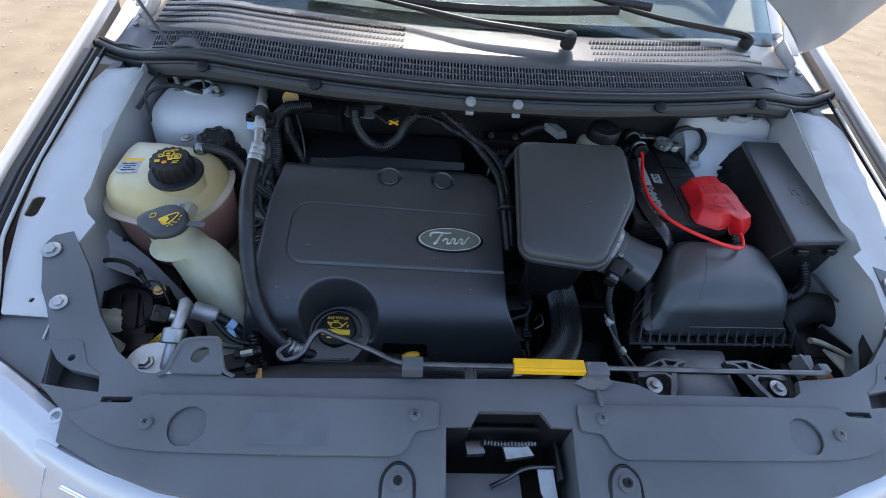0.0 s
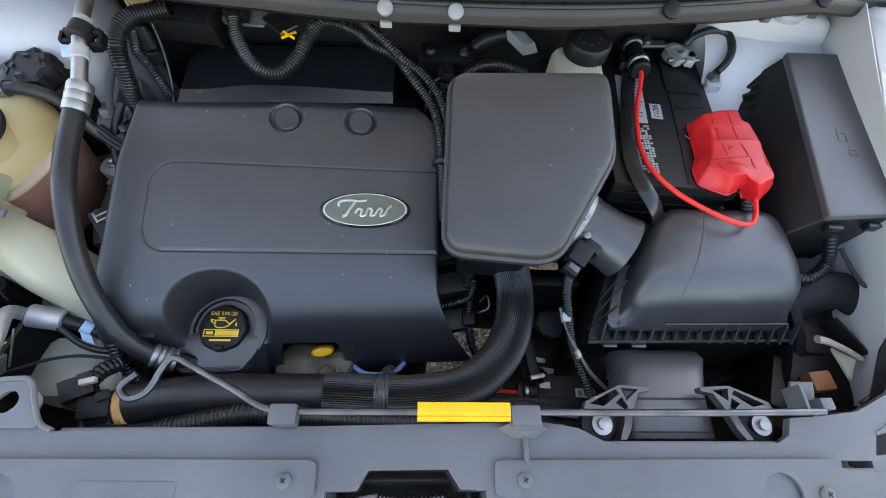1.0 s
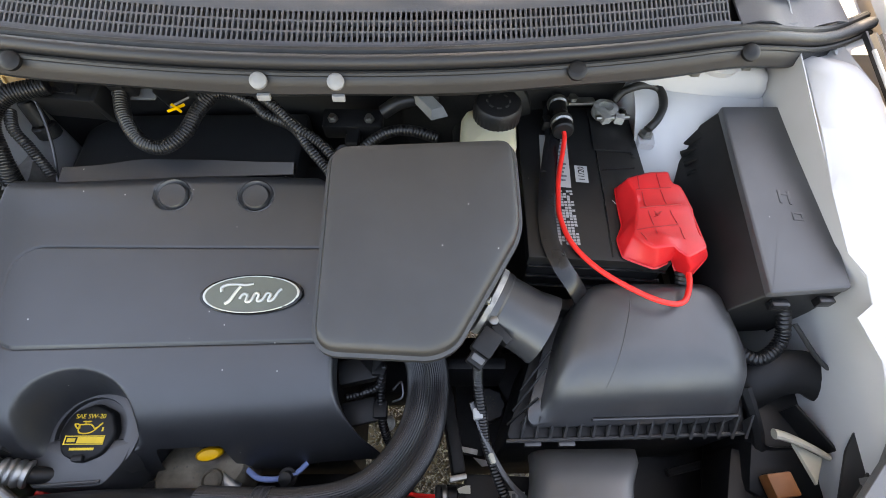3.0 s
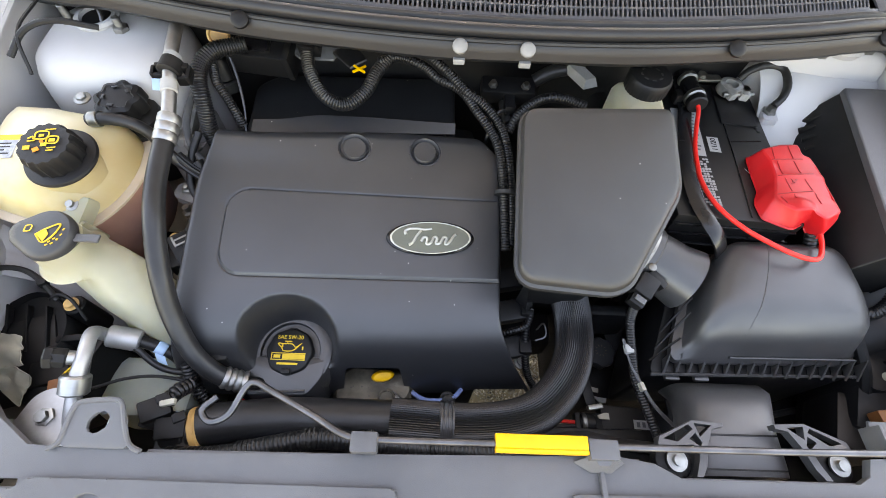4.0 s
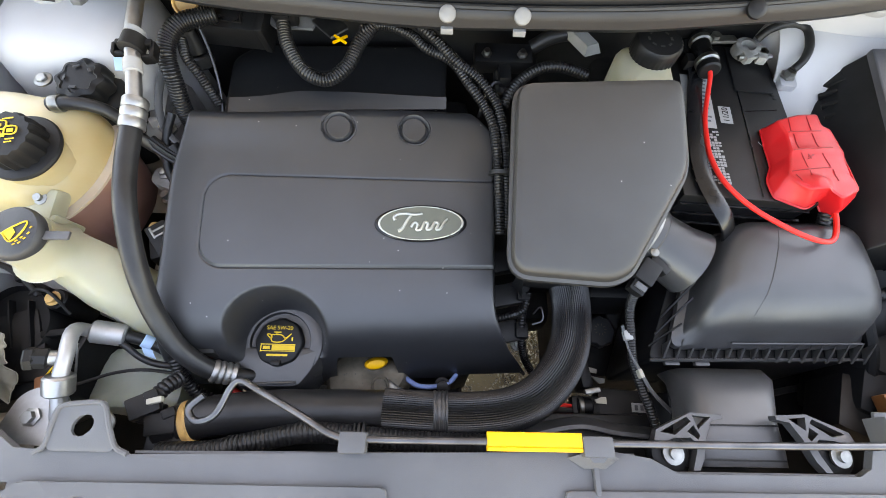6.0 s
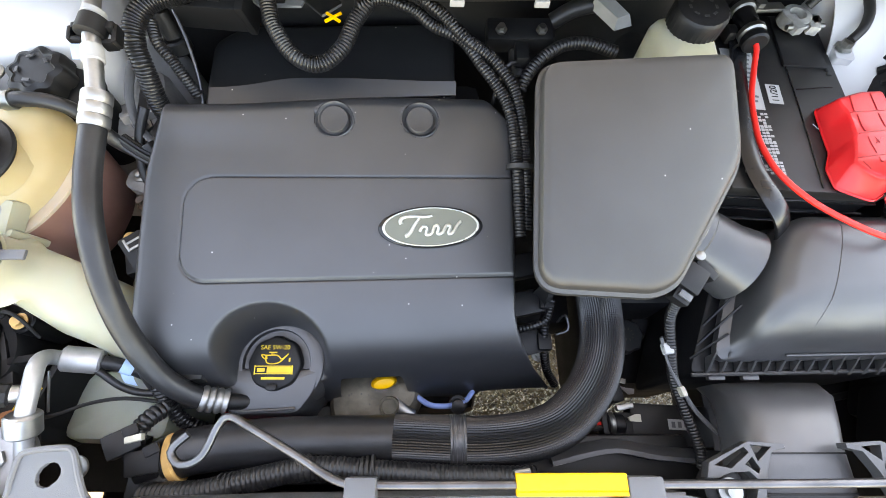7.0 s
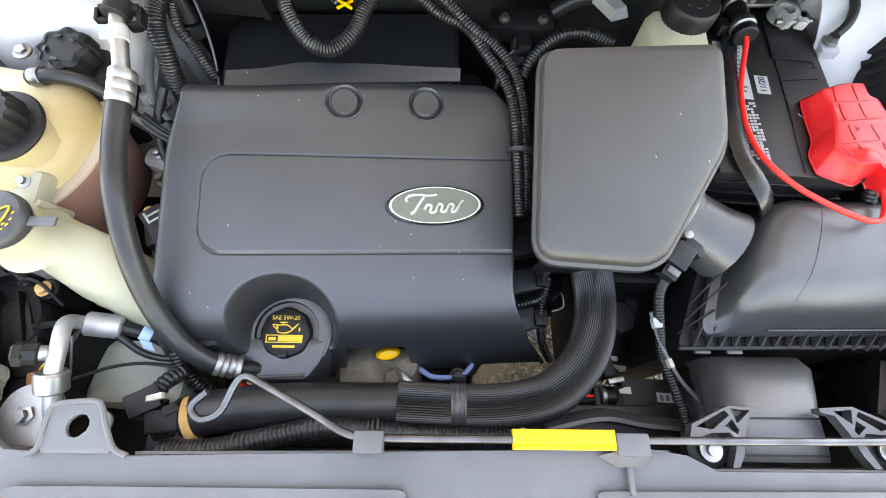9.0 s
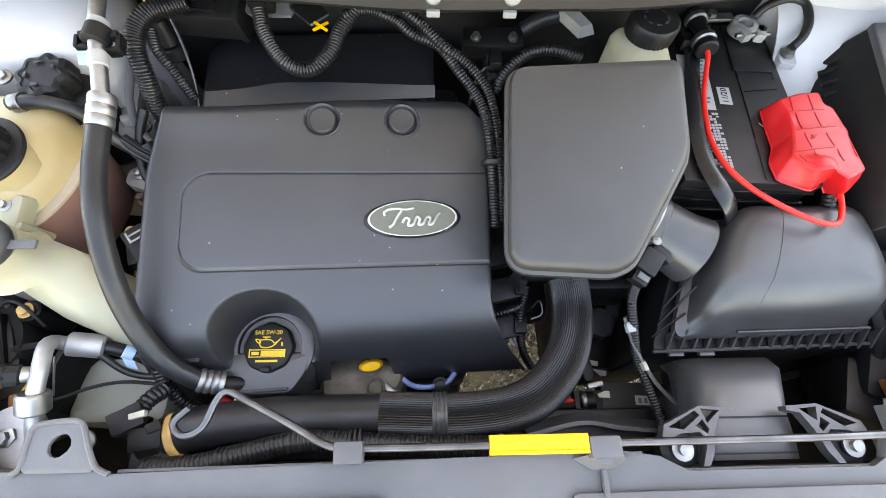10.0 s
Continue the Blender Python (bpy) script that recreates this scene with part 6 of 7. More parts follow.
part("grey_label", box((-0.658, 0.702, 1.0580), (0.036, 0.030, 0.0006), 0, (6, -2, 4)), M_LABELGREY, cool, "silver strip of unreadable print")
part("label_bars", join(*[box((-0.660 + 0.003 * (k % 2), 0.711 - 0.0055 * k, 1.0592 - 0.0006 * k), (0.024 - 0.005 * (k % 3), 0.0022, 0.0005), 0, (6, -2, 4)) for k in range(4)]), M_DARK, cool)
solo("overflow_hose", sweep([(-0.560, 0.755, 1.068), (-0.535, 0.758, 1.069), (-0.507, 0.761, 1.060), (-0.488, 0.760, 1.040), (-0.472, 0.753, 1.0), (-0.448, 0.752, 0.972), (-0.42, 0.755, 0.955)], 0.0085, 12, 0.005), M_HOSE, "black rubber overflow hose to the reservoir", "hose")
solo("spring_clamp", turned([(0.0105, -0.006), (0.011, -0.005), (0.011, 0.005), (0.0105, 0.006)], (-0.550, 0.7565, 1.0685), (1, 0.1, 0.05), 20), M_STEEL, "steel spring clamp on the overflow hose", "clamp")

# ---- washer reservoir ----
wash = thing("washer_reservoir", (-0.47, 0.5, 0.74), "milky translucent washer fluid reservoir with a black cap", "washer reservoir")
WASH_MID = Vector((-0.545, 0.578))
wash_rings = [(0.985, [(-0.564, 0.560), (-0.530, 0.546), (-0.492, 0.552), (-0.478, 0.578), (-0.490, 0.600), (-0.530, 0.610), (-0.566, 0.606)]),
              (0.968, [(-0.562, 0.558), (-0.524, 0.536), (-0.480, 0.528), (-0.462, 0.556), (-0.470, 0.594), (-0.520, 0.610), (-0.566, 0.606)]),
              (0.935, [(-0.548, 0.548), (-0.514, 0.524), (-0.466, 0.510), (-0.438, 0.514), (-0.442, 0.584), (-0.520, 0.608), (-0.550, 0.602)]),
              (0.890, [(-0.533, 0.538), (-0.508, 0.522), (-0.464, 0.500), (-0.428, 0.500), (-0.425, 0.580), (-0.506, 0.602), (-0.536, 0.590)]),
              (0.830, [(-0.530, 0.520), (-0.502, 0.508), (-0.464, 0.488), (-0.430, 0.488), (-0.424, 0.570), (-0.500, 0.596), (-0.532, 0.580)]),
              (0.740, [(-0.540, 0.510), (-0.502, 0.500), (-0.464, 0.480), (-0.430, 0.482), (-0.424, 0.560), (-0.500, 0.590), (-0.540, 0.580)])]
tank_rings = [[(x, y, z) for x, y in rounded(pts, 0.028, 5)] for z, pts in wash_rings[::-1]]
for z, r in ((0.994, 0.043), (1.002, 0.036), (1.016, 0.033), (1.034, 0.032)):
    ways = [(Vector((x, y)) - WASH_MID).normalized() for x, y, _ in tank_rings[len(wash_rings) - 1]]
    tank_rings.append([(WASH_MID.x + w.x * r, WASH_MID.y + w.y * r, z) for w in ways])
part("tank", loft(tank_rings), M_WASHER, wash, "", 70)
part("lower_tank", loft([[(x, y, z) for x, y in shrink(rounded([(-0.560, 0.405), (-0.42, 0.405), (-0.42, 0.50), (-0.560, 0.50)], 0.02, 4), d)] for z, d in ((0.70, 0.0), (0.80, 0.0), (0.822, 0.005), (0.828, 0.015))]), M_WASHLOW, wash)
WC = Vector((-0.546, 0.578, 1.038))
w_out = rounded([(0.0335 * math.cos(radians(a)), 0.032 * math.sin(radians(a))) for a in range(-125, 126, 12)] + [(-0.044, 0.014), (-0.050, 0.004), (-0.044, -0.010)], 0.004, 2)
wcap = part("cap", loft([[tuple(WC + Vector((x * g, y * g, 0.2 * y * g + 0.06 * x * g + z))) for x, y in w_out] for z, g in ((-0.006, 0.92), (-0.002, 0.99), (0.004, 1.0), (0.009, 0.97), (0.012, 0.90), (0.0135, 0.7))]), M_CAPGREY, wash, "black flip cap with a yellow wash symbol")
part("tab", box(WC + Vector((0.044, 0.0, 0.003)), (0.032, 0.011, 0.004), 0.0015, (0, 4, 2)), M_SHIELD, wcap)
WP = lambda dx, dy: tuple(WC + Vector((dx, dy, 0.2 * dy + 0.0147 + 0.06 * dx)))
part("wash_symbol", sweep([WP(a, b) for a, b in ((-0.008, -0.004), (0.004, 0.004), (0.019, 0.010), (0.015, -0.004), (0.004, -0.014), (-0.008, -0.004))], 0.0010, 5, 0.002), M_YINK, wcap, "yellow windscreen outline")
part("wash_fill", plate([(-0.007 + WC.x, -0.004 + WC.y), (0.003 + WC.x, 0.003 + WC.y), (0.008 + WC.x, -0.003 + WC.y), (0.004 + WC.x, -0.013 + WC.y)], lambda x, y: WP(x - WC.x, y - WC.y)[2], 0.0004, [], 0.01, 0), M_YINK, wcap)
for a, b in ((0.010, -0.017), (0.016, -0.015), (0.021, -0.010), (0.024, -0.004), (0.025, 0.003), (0.017, -0.009), (0.012, -0.013)):
    part("spray_dot", box(WP(a, b), (0.0032, 0.0014, 0.0008), 0, (11, 3, 20 + 2000 * a)), M_YINK, wcap)
part("fluid_mark", sweep([WP(a, b) for a, b in ((-0.024, 0.0), (-0.017, 0.001), (-0.016, 0.008), (-0.023, 0.007), (-0.024, 0.0))], 0.0007, 5, 0.002), M_YINK, wcap)

# ---- steering fluid reservoir ----
steer = thing("steering_fluid_reservoir", (-0.52, 0.785, 0.95), "black plastic steering fluid reservoir with a knobbed cap", "fluid reservoir")
part("body", turned([(0.036, -0.10), (0.041, 0.0), (0.041, 0.012), (0.040, 0.018), (0.038, 0.030), (0.03, 0.036)], (-0.541, 0.812, 1.004), (0.05, -0.1, 1), 36), M_DARK, steer)
part("cap", turned([(0.029, 0.0), (0.034, 0.004), (0.0335, 0.020), (0.031, 0.026), (0.024, 0.029), (0.022, 0.0275), (0.0, 0.028)], (-0.543, 0.810, 1.040), (0.0, -0.15, 1), 64, lobes=8, lobe=0.0026), M_DARK, steer)
part("rim", turned([(0.041, 0.0), (0.0455, 0.002), (0.0455, 0.007), (0.041, 0.009)], (-0.541, 0.812, 1.012), (0.05, -0.1, 1), 40), M_DARK, steer)
part("cap_mark", join(*[box((-0.543 + 0.017 * math.cos(q), 0.806 + 0.017 * math.sin(q), 1.0695 + 0.0025 * math.sin(q)), (0.009, 0.004, 0.0010), 0.0003, (9, 0, math.degrees(q) + 90)) for q in (0.6, 1.9, 3.3, 4.6)]), M_CAPGREY, steer, "moulded symbols")
bolt(None, (-0.601, 0.812, 1.055), (0, -0.1, 1), 0.012, M_STEEL, name="body_stud", label="plated stud with a rubber washer on the inner panel", category="bolt")

# ---- air conditioning lines ----
ac = thing("air_conditioning_hose", (-0.42, 0.62, 0.9), "aluminium pipe crimped to a thick black rubber hose", "hose")
part("hose", sweep([(-0.4385, 0.716, 1.074), (-0.436, 0.66, 1.06), (-0.427, 0.607, 1.045), (-0.418, 0.553, 1.01), (-0.408, 0.51, 0.965), (-0.388, 0.474, 0.92), (-0.361, 0.456, 0.885), (-0.335, 0.453, 0.868)], 0.0130, 20, 0.005), M_HOSE, ac)
part("pipe", sweep([(-0.470, 0.93, 1.12), (-0.461, 0.889, 1.12), (-0.454, 0.837, 1.112), (-0.444, 0.789, 1.10), (-0.438, 0.745, 1.084)], 0.0092, 16, 0.006), M_ALU, ac, "dull aluminium pipe")
for k in range(3):
    part("crimp_ring", turned([(0.0140, -0.0066), (0.0150, -0.0048), (0.0151, 0.0), (0.0150, 0.0048), (0.0140, 0.0066)], Vector((-0.4365, 0.745, 1.0845)) + Vector((-0.0004, -0.0125, -0.0042)) * k, (0.02, 1, 0.33), 24), M_ALU, ac)
part("end_crimp", sweep([(-0.358, 0.455, 0.882), (-0.345, 0.4535, 0.873), (-0.330, 0.4525, 0.865)], 0.0160, 20, ribs=0.0022, pitch=0.0072), M_ALU, ac, "crimped aluminium end fitting")
part("end_elbow", sweep([(-0.333, 0.4525, 0.866), (-0.312, 0.453, 0.855), (-0.298, 0.46, 0.83)], 0.010, 12, 0.006), M_DARK, ac)
clip = part("pipe_clip", turned([(0.0125, -0.012), (0.0155, -0.010), (0.0155, 0.010), (0.0125, 0.012)], (-0.450, 0.824, 1.109), (0.10, 1, 0.14), 20), M_DARK, ac, "black plastic pipe clip")
for dx, dy, dz, w, l in ((-0.018, 0.004, -0.004, 0.012, 0.007), (-0.024, -0.006, -0.006, 0.005, 0.018), (0.018, 0.004, -0.004, 0.010, 0.009), (0.024, -0.004, -0.008, 0.006, 0.024), (0.016, -0.013, -0.012, 0.014, 0.006), (-0.016, -0.012, -0.008, 0.012, 0.005)):
    part("claw", box((-0.450 + dx, 0.824 + dy, 1.109 + dz), (w, l, 0.014), 0.002, (8, 0, 8)), M_DARK, clip)
part("strap", turned([(0.0112, -0.004), (0.0122, -0.003), (0.0122, 0.003), (0.0112, 0.004)], (-0.452, 0.842, 1.112), (0.10, 1, 0.14), 16), M_WHITE, clip, "white tie")
part("paper_tag", box((-0.460, 0.800, 1.098), (0.022, 0.018, 0.001), 0, (20, 15, 20)), M_PALEBLUE, ac, "pale blue tag")
part("tag_band", rod((-0.4475, 0.802, 1.1035), (-0.443, 0.783, 1.098), 0.0112, 16), M_WHITE, ac)

ac2 = thing("refrigerant_pipe", (-0.485, 0.42, 0.9), "bent aluminium refrigerant pipe with a service port", "pipe")
part("pipe", sweep([(-0.492, 0.352, 0.93), (-0.486, 0.372, 0.952), (-0.483, 0.395, 0.967), (-0.481, 0.420, 0.980), (-0.482, 0.446, 0.983), (-0.489, 0.470, 0.978), (-0.500, 0.483, 0.958), (-0.495, 0.485, 0.943), (-0.475, 0.485, 0.935)], 0.0087, 16, 0.004), M_PIPE, ac2)
part("ferrule", rod((-0.494, 0.485, 0.941), (-0.456, 0.484, 0.925), 0.0155, 20), M_PIPE, ac2)
part("collar", rod((-0.4835, 0.399, 0.969), (-0.482, 0.420, 0.981), 0.0165, 24), M_ALU, ac2, "turned aluminium collar")
part("hose", sweep([(-0.460, 0.484, 0.927), (-0.44, 0.481, 0.912), (-0.42, 0.474, 0.895), (-0.405, 0.46, 0.87)], 0.0085, 12, 0.005), M_HOSE, ac2)
part("blue_tape", rod((-0.441, 0.4815, 0.913), (-0.430, 0.478, 0.904), 0.0095, 14), M_PALEBLUE, ac2, "pale blue tape band")
part("tape_flag", sheet(3, 6, lambda u, v: (-0.4415 + 0.012 * u + 0.006 * v, 0.474 - 0.003 * u - 0.013 * v, 0.912 - 0.008 * u - 0.006 * v * v), 0.0006), M_PALEBLUE, ac2, "pale blue tape end")
part("service_port", join(rod((-0.492, 0.44, 0.982), (-0.507, 0.437, 0.995), 0.009, 14)), M_ALU, ac2)
part("port_cap", join(rod((-0.497, 0.438, 0.987), (-0.512, 0.436, 0.996), 0.0125, 8), rod((-0.507, 0.437, 0.993), (-0.517, 0.435, 0.998), 0.0140, 6)), M_DARK, ac2, "black service port cap")
ac2.location += Vector((-0.020, 0.012, -0.024))
horn = thing("bracket_plate", (-0.53, 0.385, 0.92), "pale metal bracket plate with a flanged bolt", "bracket")
part("plate", loft([[(x, y, z) for x, y in rounded([(-0.575, 0.36), (-0.49, 0.352), (-0.495, 0.405), (-0.525, 0.425), (-0.56, 0.415)], 0.018, 5)] for z in (0.926, 0.931)]), M_ALU, horn)
part("plate_bolt", turned([(0.0115, 0), (0.0115, 0.003), (0.0075, 0.004), (0.0075, 0.010)], (-0.535, 0.386, 0.931), (0, -0.1, 1), 6), M_STEEL, horn)
bolt(None, (-0.437, 0.380, 0.945), (0, -0.2, 1), 0.012, M_STEEL, name="support_bolt", label="plated bolt seen through the tab hole")
tab = thing("lifting_tab", (-0.433, 0.37, 0.96), "grey steel tab with an oval hole on the radiator support", "bracket")
t_out = rounded([(-0.476, 0.349), (-0.472, 0.372), (-0.467, 0.394), (-0.420, 0.397), (-0.411, 0.374), (-0.399, 0.349)], 0.009, 4)
part("plate", plate(t_out, lambda x, y: 0.970 + 0.25 * (y - 0.345), 0.005, [[(-0.439 + 0.0115 * math.cos(k * 0.5236) + 0.003 * math.sin(k * 0.5236), 0.375 + 0.0115 * math.sin(k * 0.5236)) for k in range(12)]], 0.012, 0.0015), M_SHIELD, tab)
part("rolled_rim", sweep([(-0.488, 0.347, 0.969), (-0.477, 0.354, 0.971), (-0.473, 0.373, 0.977), (-0.469, 0.390, 0.981), (-0.460, 0.396, 0.9825), (-0.426, 0.399, 0.9835), (-0.417, 0.394, 0.982), (-0.409, 0.373, 0.977), (-0.400, 0.354, 0.971), (-0.386, 0.347, 0.969)], 0.003, 8, 0.004), M_SHIELD, tab)


# ---- headlamp backs and clutter at both front corners ----
for side in (-1, 1):
    hl = thing("headlamp_housing", (side * 0.65, 0.49, 0.80), "black plastic back of a headlamp with round cover", "headlamp housing", "headlamp housings")
    low = 0.055 if side > 0 else 0.03
    part("shell", join(box((side * 0.655, 0.475, 0.845 - low), (0.11, 0.13, 0.14), 0.02, (10, 0, side * -20)), box((side * 0.60, 0.43, 0.85 - low), (0.07, 0.09, 0.08), 0.012, (0, 0, side * -25))), M_DARK, hl)
    if side < 0:
        arch = rounded([(-0.722, 0.470), (-0.706, 0.540), (-0.662, 0.574), (-0.612, 0.560), (-0.588, 0.515), (-0.600, 0.470)], 0.022, 5)
        part("rear_dome", loft([[(x, y, z + 0.18 * (y - 0.52)) for x, y in scaled(arch, k)] for z, k in ((0.80, 1.0), (0.872, 1.0), (0.884, 0.97), (0.892, 0.90), (0.888, 0.86), (0.882, 0.84), (0.884, 0.5))]), M_DARK, hl)
        for k in range(3):
            part("fin", box((-0.622 - 0.028 * k, 0.512, 0.889), (0.003, 0.07, 0.012), 0.001, (10, 0, 18)), M_DARK, hl)
        part("bracket_wall", box((-0.552, 0.462, 0.83), (0.010, 0.085, 0.10), 0.002, (0, -8, -14)), M_DARK, hl)
        part("bracket_wall", box((-0.585, 0.502, 0.872), (0.045, 0.010, 0.03), 0.002, (0, 0, 8)), M_DARK, hl)
        part("bracket_step", box((-0.600, 0.452, 0.868), (0.05, 0.035, 0.03), 0.004, (0, 4, 12)), M_DARK, hl)
        part("adjuster_link", rod((-0.546, 0.486, 0.892), (-0.551, 0.440, 0.866), 0.0016, 8), M_STEEL, hl, "thin plated link rod")
    part("adjuster", turned([(0.009, 0), (0.0105, 0.003), (0.007, 0.004), (0.007, 0.009), (0.003, 0.010)], (side * 0.592 + 0.02 * (side > 0), 0.545 + 0.03 * (side > 0), 0.905 - 0.03 * (side > 0)), (0, -0.1, 1), 20), M_TAN, hl, "brass-coloured adjuster screw")
    part("adjuster_seat", rod((side * 0.592 + 0.02 * (side > 0), 0.547 + 0.03 * (side > 0), 0.83), (side * 0.592 + 0.02 * (side > 0), 0.546 + 0.03 * (side > 0), 0.904 - 0.03 * (side > 0)), 0.015, 20), M_DARK, hl)
    if side < 0:
        part("wire_boot", sweep([(-0.620, 0.548, 0.914), (-0.606, 0.553, 0.922), (-0.588, 0.548, 0.918), (-0.574, 0.528, 0.89)], 0.0022, 8, 0.006), M_RUBBER, hl)
    if side < 0:
        part("lead", sweep([(-0.712, 0.574, 0.930), (-0.688, 0.584, 0.938), (-0.655, 0.582, 0.935), (-0.628, 0.566, 0.925), (-0.610, 0.548, 0.912)], 0.0042, 8, 0.006), M_RUBBER, hl, "black lead with a clip")
        part("lead_clip", box((-0.630, 0.568, 0.927), (0.012, 0.012, 0.012), 0.003, (0, 0, 30)), M_DARK, hl)
    if side > 0:
        dome_out = rounded([(0.716, 0.470), (0.712, 0.535), (0.672, 0.572), (0.622, 0.560), (0.598, 0.515), (0.604, 0.470)], 0.022, 5)
        part("rear_dome", loft([[(x, y, z + 0.15 * (y - 0.52)) for x, y in scaled(dome_out, k)] for z, k in ((0.77, 1.0), (0.850, 1.0), (0.864, 0.97), (0.872, 0.90), (0.866, 0.86), (0.860, 0.84), (0.862, 0.5))]), M_DARK, hl)
        part("rear_hump", sweep([(0.60, 0.545, 0.86), (0.635, 0.562, 0.895), (0.675, 0.565, 0.905), (0.705, 0.55, 0.90)], 0.03, 14, 0.01, flat=0.5), M_DARK, hl)
        part("divider", box((0.668, 0.49, 0.875), (0.004, 0.07, 0.05), 0.001, (0, 0, 25)), M_DARK, hl)
    if side > 0:
        gap = [(0.640, 0.492), (0.662, 0.498), (0.690, 0.508), (0.694, 0.518), (0.672, 0.512), (0.646, 0.503)]
        part("splash_panel", plate([(0.37, 0.33), (0.71, 0.33), (0.71, 0.60), (0.37, 0.60)], lambda x, y: 0.695 - 0.05 * (x - 0.6), 0.004, [gap], 0.04, 0), M_DARK, hl, "black splash panel with a ragged gap")
        part("panel_tube", sweep([(0.55, 0.465, 0.705), (0.60, 0.475, 0.71), (0.64, 0.482, 0.708), (0.69, 0.490, 0.70)], 0.006, 8, 0.006), M_RUBBER, hl)
    if side < 0:
        part("top_plate", box((-0.640, 0.470, 0.868), (0.09, 0.05, 0.03), 0.006, (6, 0, 18)), M_DARK, hl)
        part("splash_panel", box((side * 0.59, 0.47, 0.72), (0.24, 0.26, 0.006), 0.002, (5, side * 8, 0)), M_DARK, hl)
def crumple(a, b, c, e, seed):
    """A crumpled four-cornered flap."""
    def f(u, v):
        p = [(a[k] * (1 - u) + b[k] * u) * (1 - v) + (e[k] * (1 - u) + c[k] * u) * v for k in range(3)]
        p[2] += 0.007 * noise.noise(Vector((u * 2.6, v * 2.6, seed))) + 0.0015 * noise.noise(Vector((u * 7, v * 7, seed)))
        return (p[0] + 0.004 * noise.noise(Vector((v * 4, u * 2, seed + 5))), p[1] + 0.004 * noise.noise(Vector((u * 4, v * 2, seed + 9))), p[2])
    return sheet(14, 14, f, 0.0015)


solo("bulb_shroud", crumple((-0.690, 0.500, 0.910), (-0.626, 0.490, 0.922), (-0.608, 0.452, 0.918), (-0.664, 0.448, 0.905), 1.0), M_OLDWHITE, "aged white crumpled bulb shroud", "bulb shroud")
solo("crumpled_boot", crumple((-0.683, 0.452, 0.895), (-0.640, 0.458, 0.90), (-0.606, 0.440, 0.895), (-0.612, 0.405, 0.885), 4.0), M_OLDWHITE, "beige crumpled boot by the headlamp", "boot")
solo("arm_plate", slab([(0.632, 0.475), (0.662, 0.458), (0.640, 0.428)], lambda x, y: 0.893, 0.888, 0.001), M_OLDWHITE, "worn white triangular headlamp plate", "bracket")
solo("orange_connector", box((-0.565, 0.43, 0.89), (0.024, 0.022, 0.02), 0.003, (0, 10, 20)), M_ORANGE, "orange plastic wiring connector beside the headlamp", "connector", "orange connectors")
solo("orange_connector", box((0.610, 0.430, 0.868), (0.030, 0.028, 0.026), 0.003, (0, -10, 5)), M_ORANGE, "orange plastic wiring connector beside the headlamp", "connector", "orange connectors")
solo("adjuster_arm", sweep([(0.604, 0.485, 0.903), (0.618, 0.481, 0.904), (0.645, 0.470, 0.900), (0.668, 0.458, 0.895)], lambda t: 0.0085 - 0.003 * t, 10, 0.006, flat=0.7), M_OLDWHITE, "worn white plastic headlamp arm", "lever")
for k in range(3):
    solo("orange_wire", sweep([(-0.568 + 0.004 * k, 0.438, 0.897), (-0.556 + 0.005 * k, 0.45, 0.905), (-0.548 + 0.004 * k, 0.465, 0.90)], 0.0013, 5, 0.004), M_YINK, "thin yellow wire at the connector", "wire", "yellow wires")
for k, (x, y, z) in enumerate(((-0.425, 0.405, 0.90), (-0.405, 0.385, 0.885), (-0.44, 0.40, 0.86))):
    solo("wiring_plug", join(box((x, y, z), (0.036, 0.028, 0.024), 0.004, (10, 15, 30 - 20 * k)), box((x + 0.012, y + 0.012, z + 0.012), (0.016, 0.012, 0.008), 0.002, (10, 15, 30))), M_DARK, "black multi-pin wiring plug", "connector", "wiring plugs")
solo("cream_plug", box((-0.395, 0.408, 0.93), (0.018, 0.007, 0.008), 0.001, (0, 0, 15)), M_OLDWHITE, "small cream plug tip", "connector")
solo("front_loom", sweep([(-0.41, 0.47, 0.89), (-0.405, 0.45, 0.865), (-0.39, 0.43, 0.845), (-0.365, 0.42, 0.83)], 0.009, 12, ribs=0.0016, pitch=0.0048), M_LOOM, "black corrugated loom beside the washer tank", "wiring loom")
solo("stub_loom", sweep([(-0.42, 0.41, 0.895), (-0.41, 0.43, 0.89), (-0.40, 0.445, 0.875)], 0.011, 12, ribs=0.0016, pitch=0.0048), M_LOOM, "short black corrugated loom", "wiring loom")
solo("tank_hose", sweep([(-0.492, 0.494, 0.915), (-0.474, 0.482, 0.902), (-0.455, 0.468, 0.888), (-0.435, 0.462, 0.877), (-0.405, 0.462, 0.87)], 0.0045, 10, 0.005), M_HOSE, "thin black hose in front of the washer tank", "hose")
solo("tank_wire", sweep([(-0.57, 0.430, 0.862), (-0.535, 0.438, 0.868), (-0.50, 0.450, 0.870), (-0.46, 0.456, 0.868), (-0.41, 0.452, 0.864)], 0.0024, 8, 0.005), M_RUBBER, "thin black wire across the tank", "wire")

# ---- radiator and hoses ----
rad = thing("radiator", (0, 0.40, 0.45), "dark radiator with fan shroud behind the front cover", "radiator")
part("core", box((-0.02, 0.33, 0.66), (0.78, 0.03, 0.44), 0.004), M_ENGINE, rad)
part("fan_shroud", join(box((-0.06, 0.385, 0.80), (0.66, 0.06, 0.05), 0.01), box((-0.06, 0.372, 0.62), (0.66, 0.03, 0.34), 0.01)), M_DARK, rad)
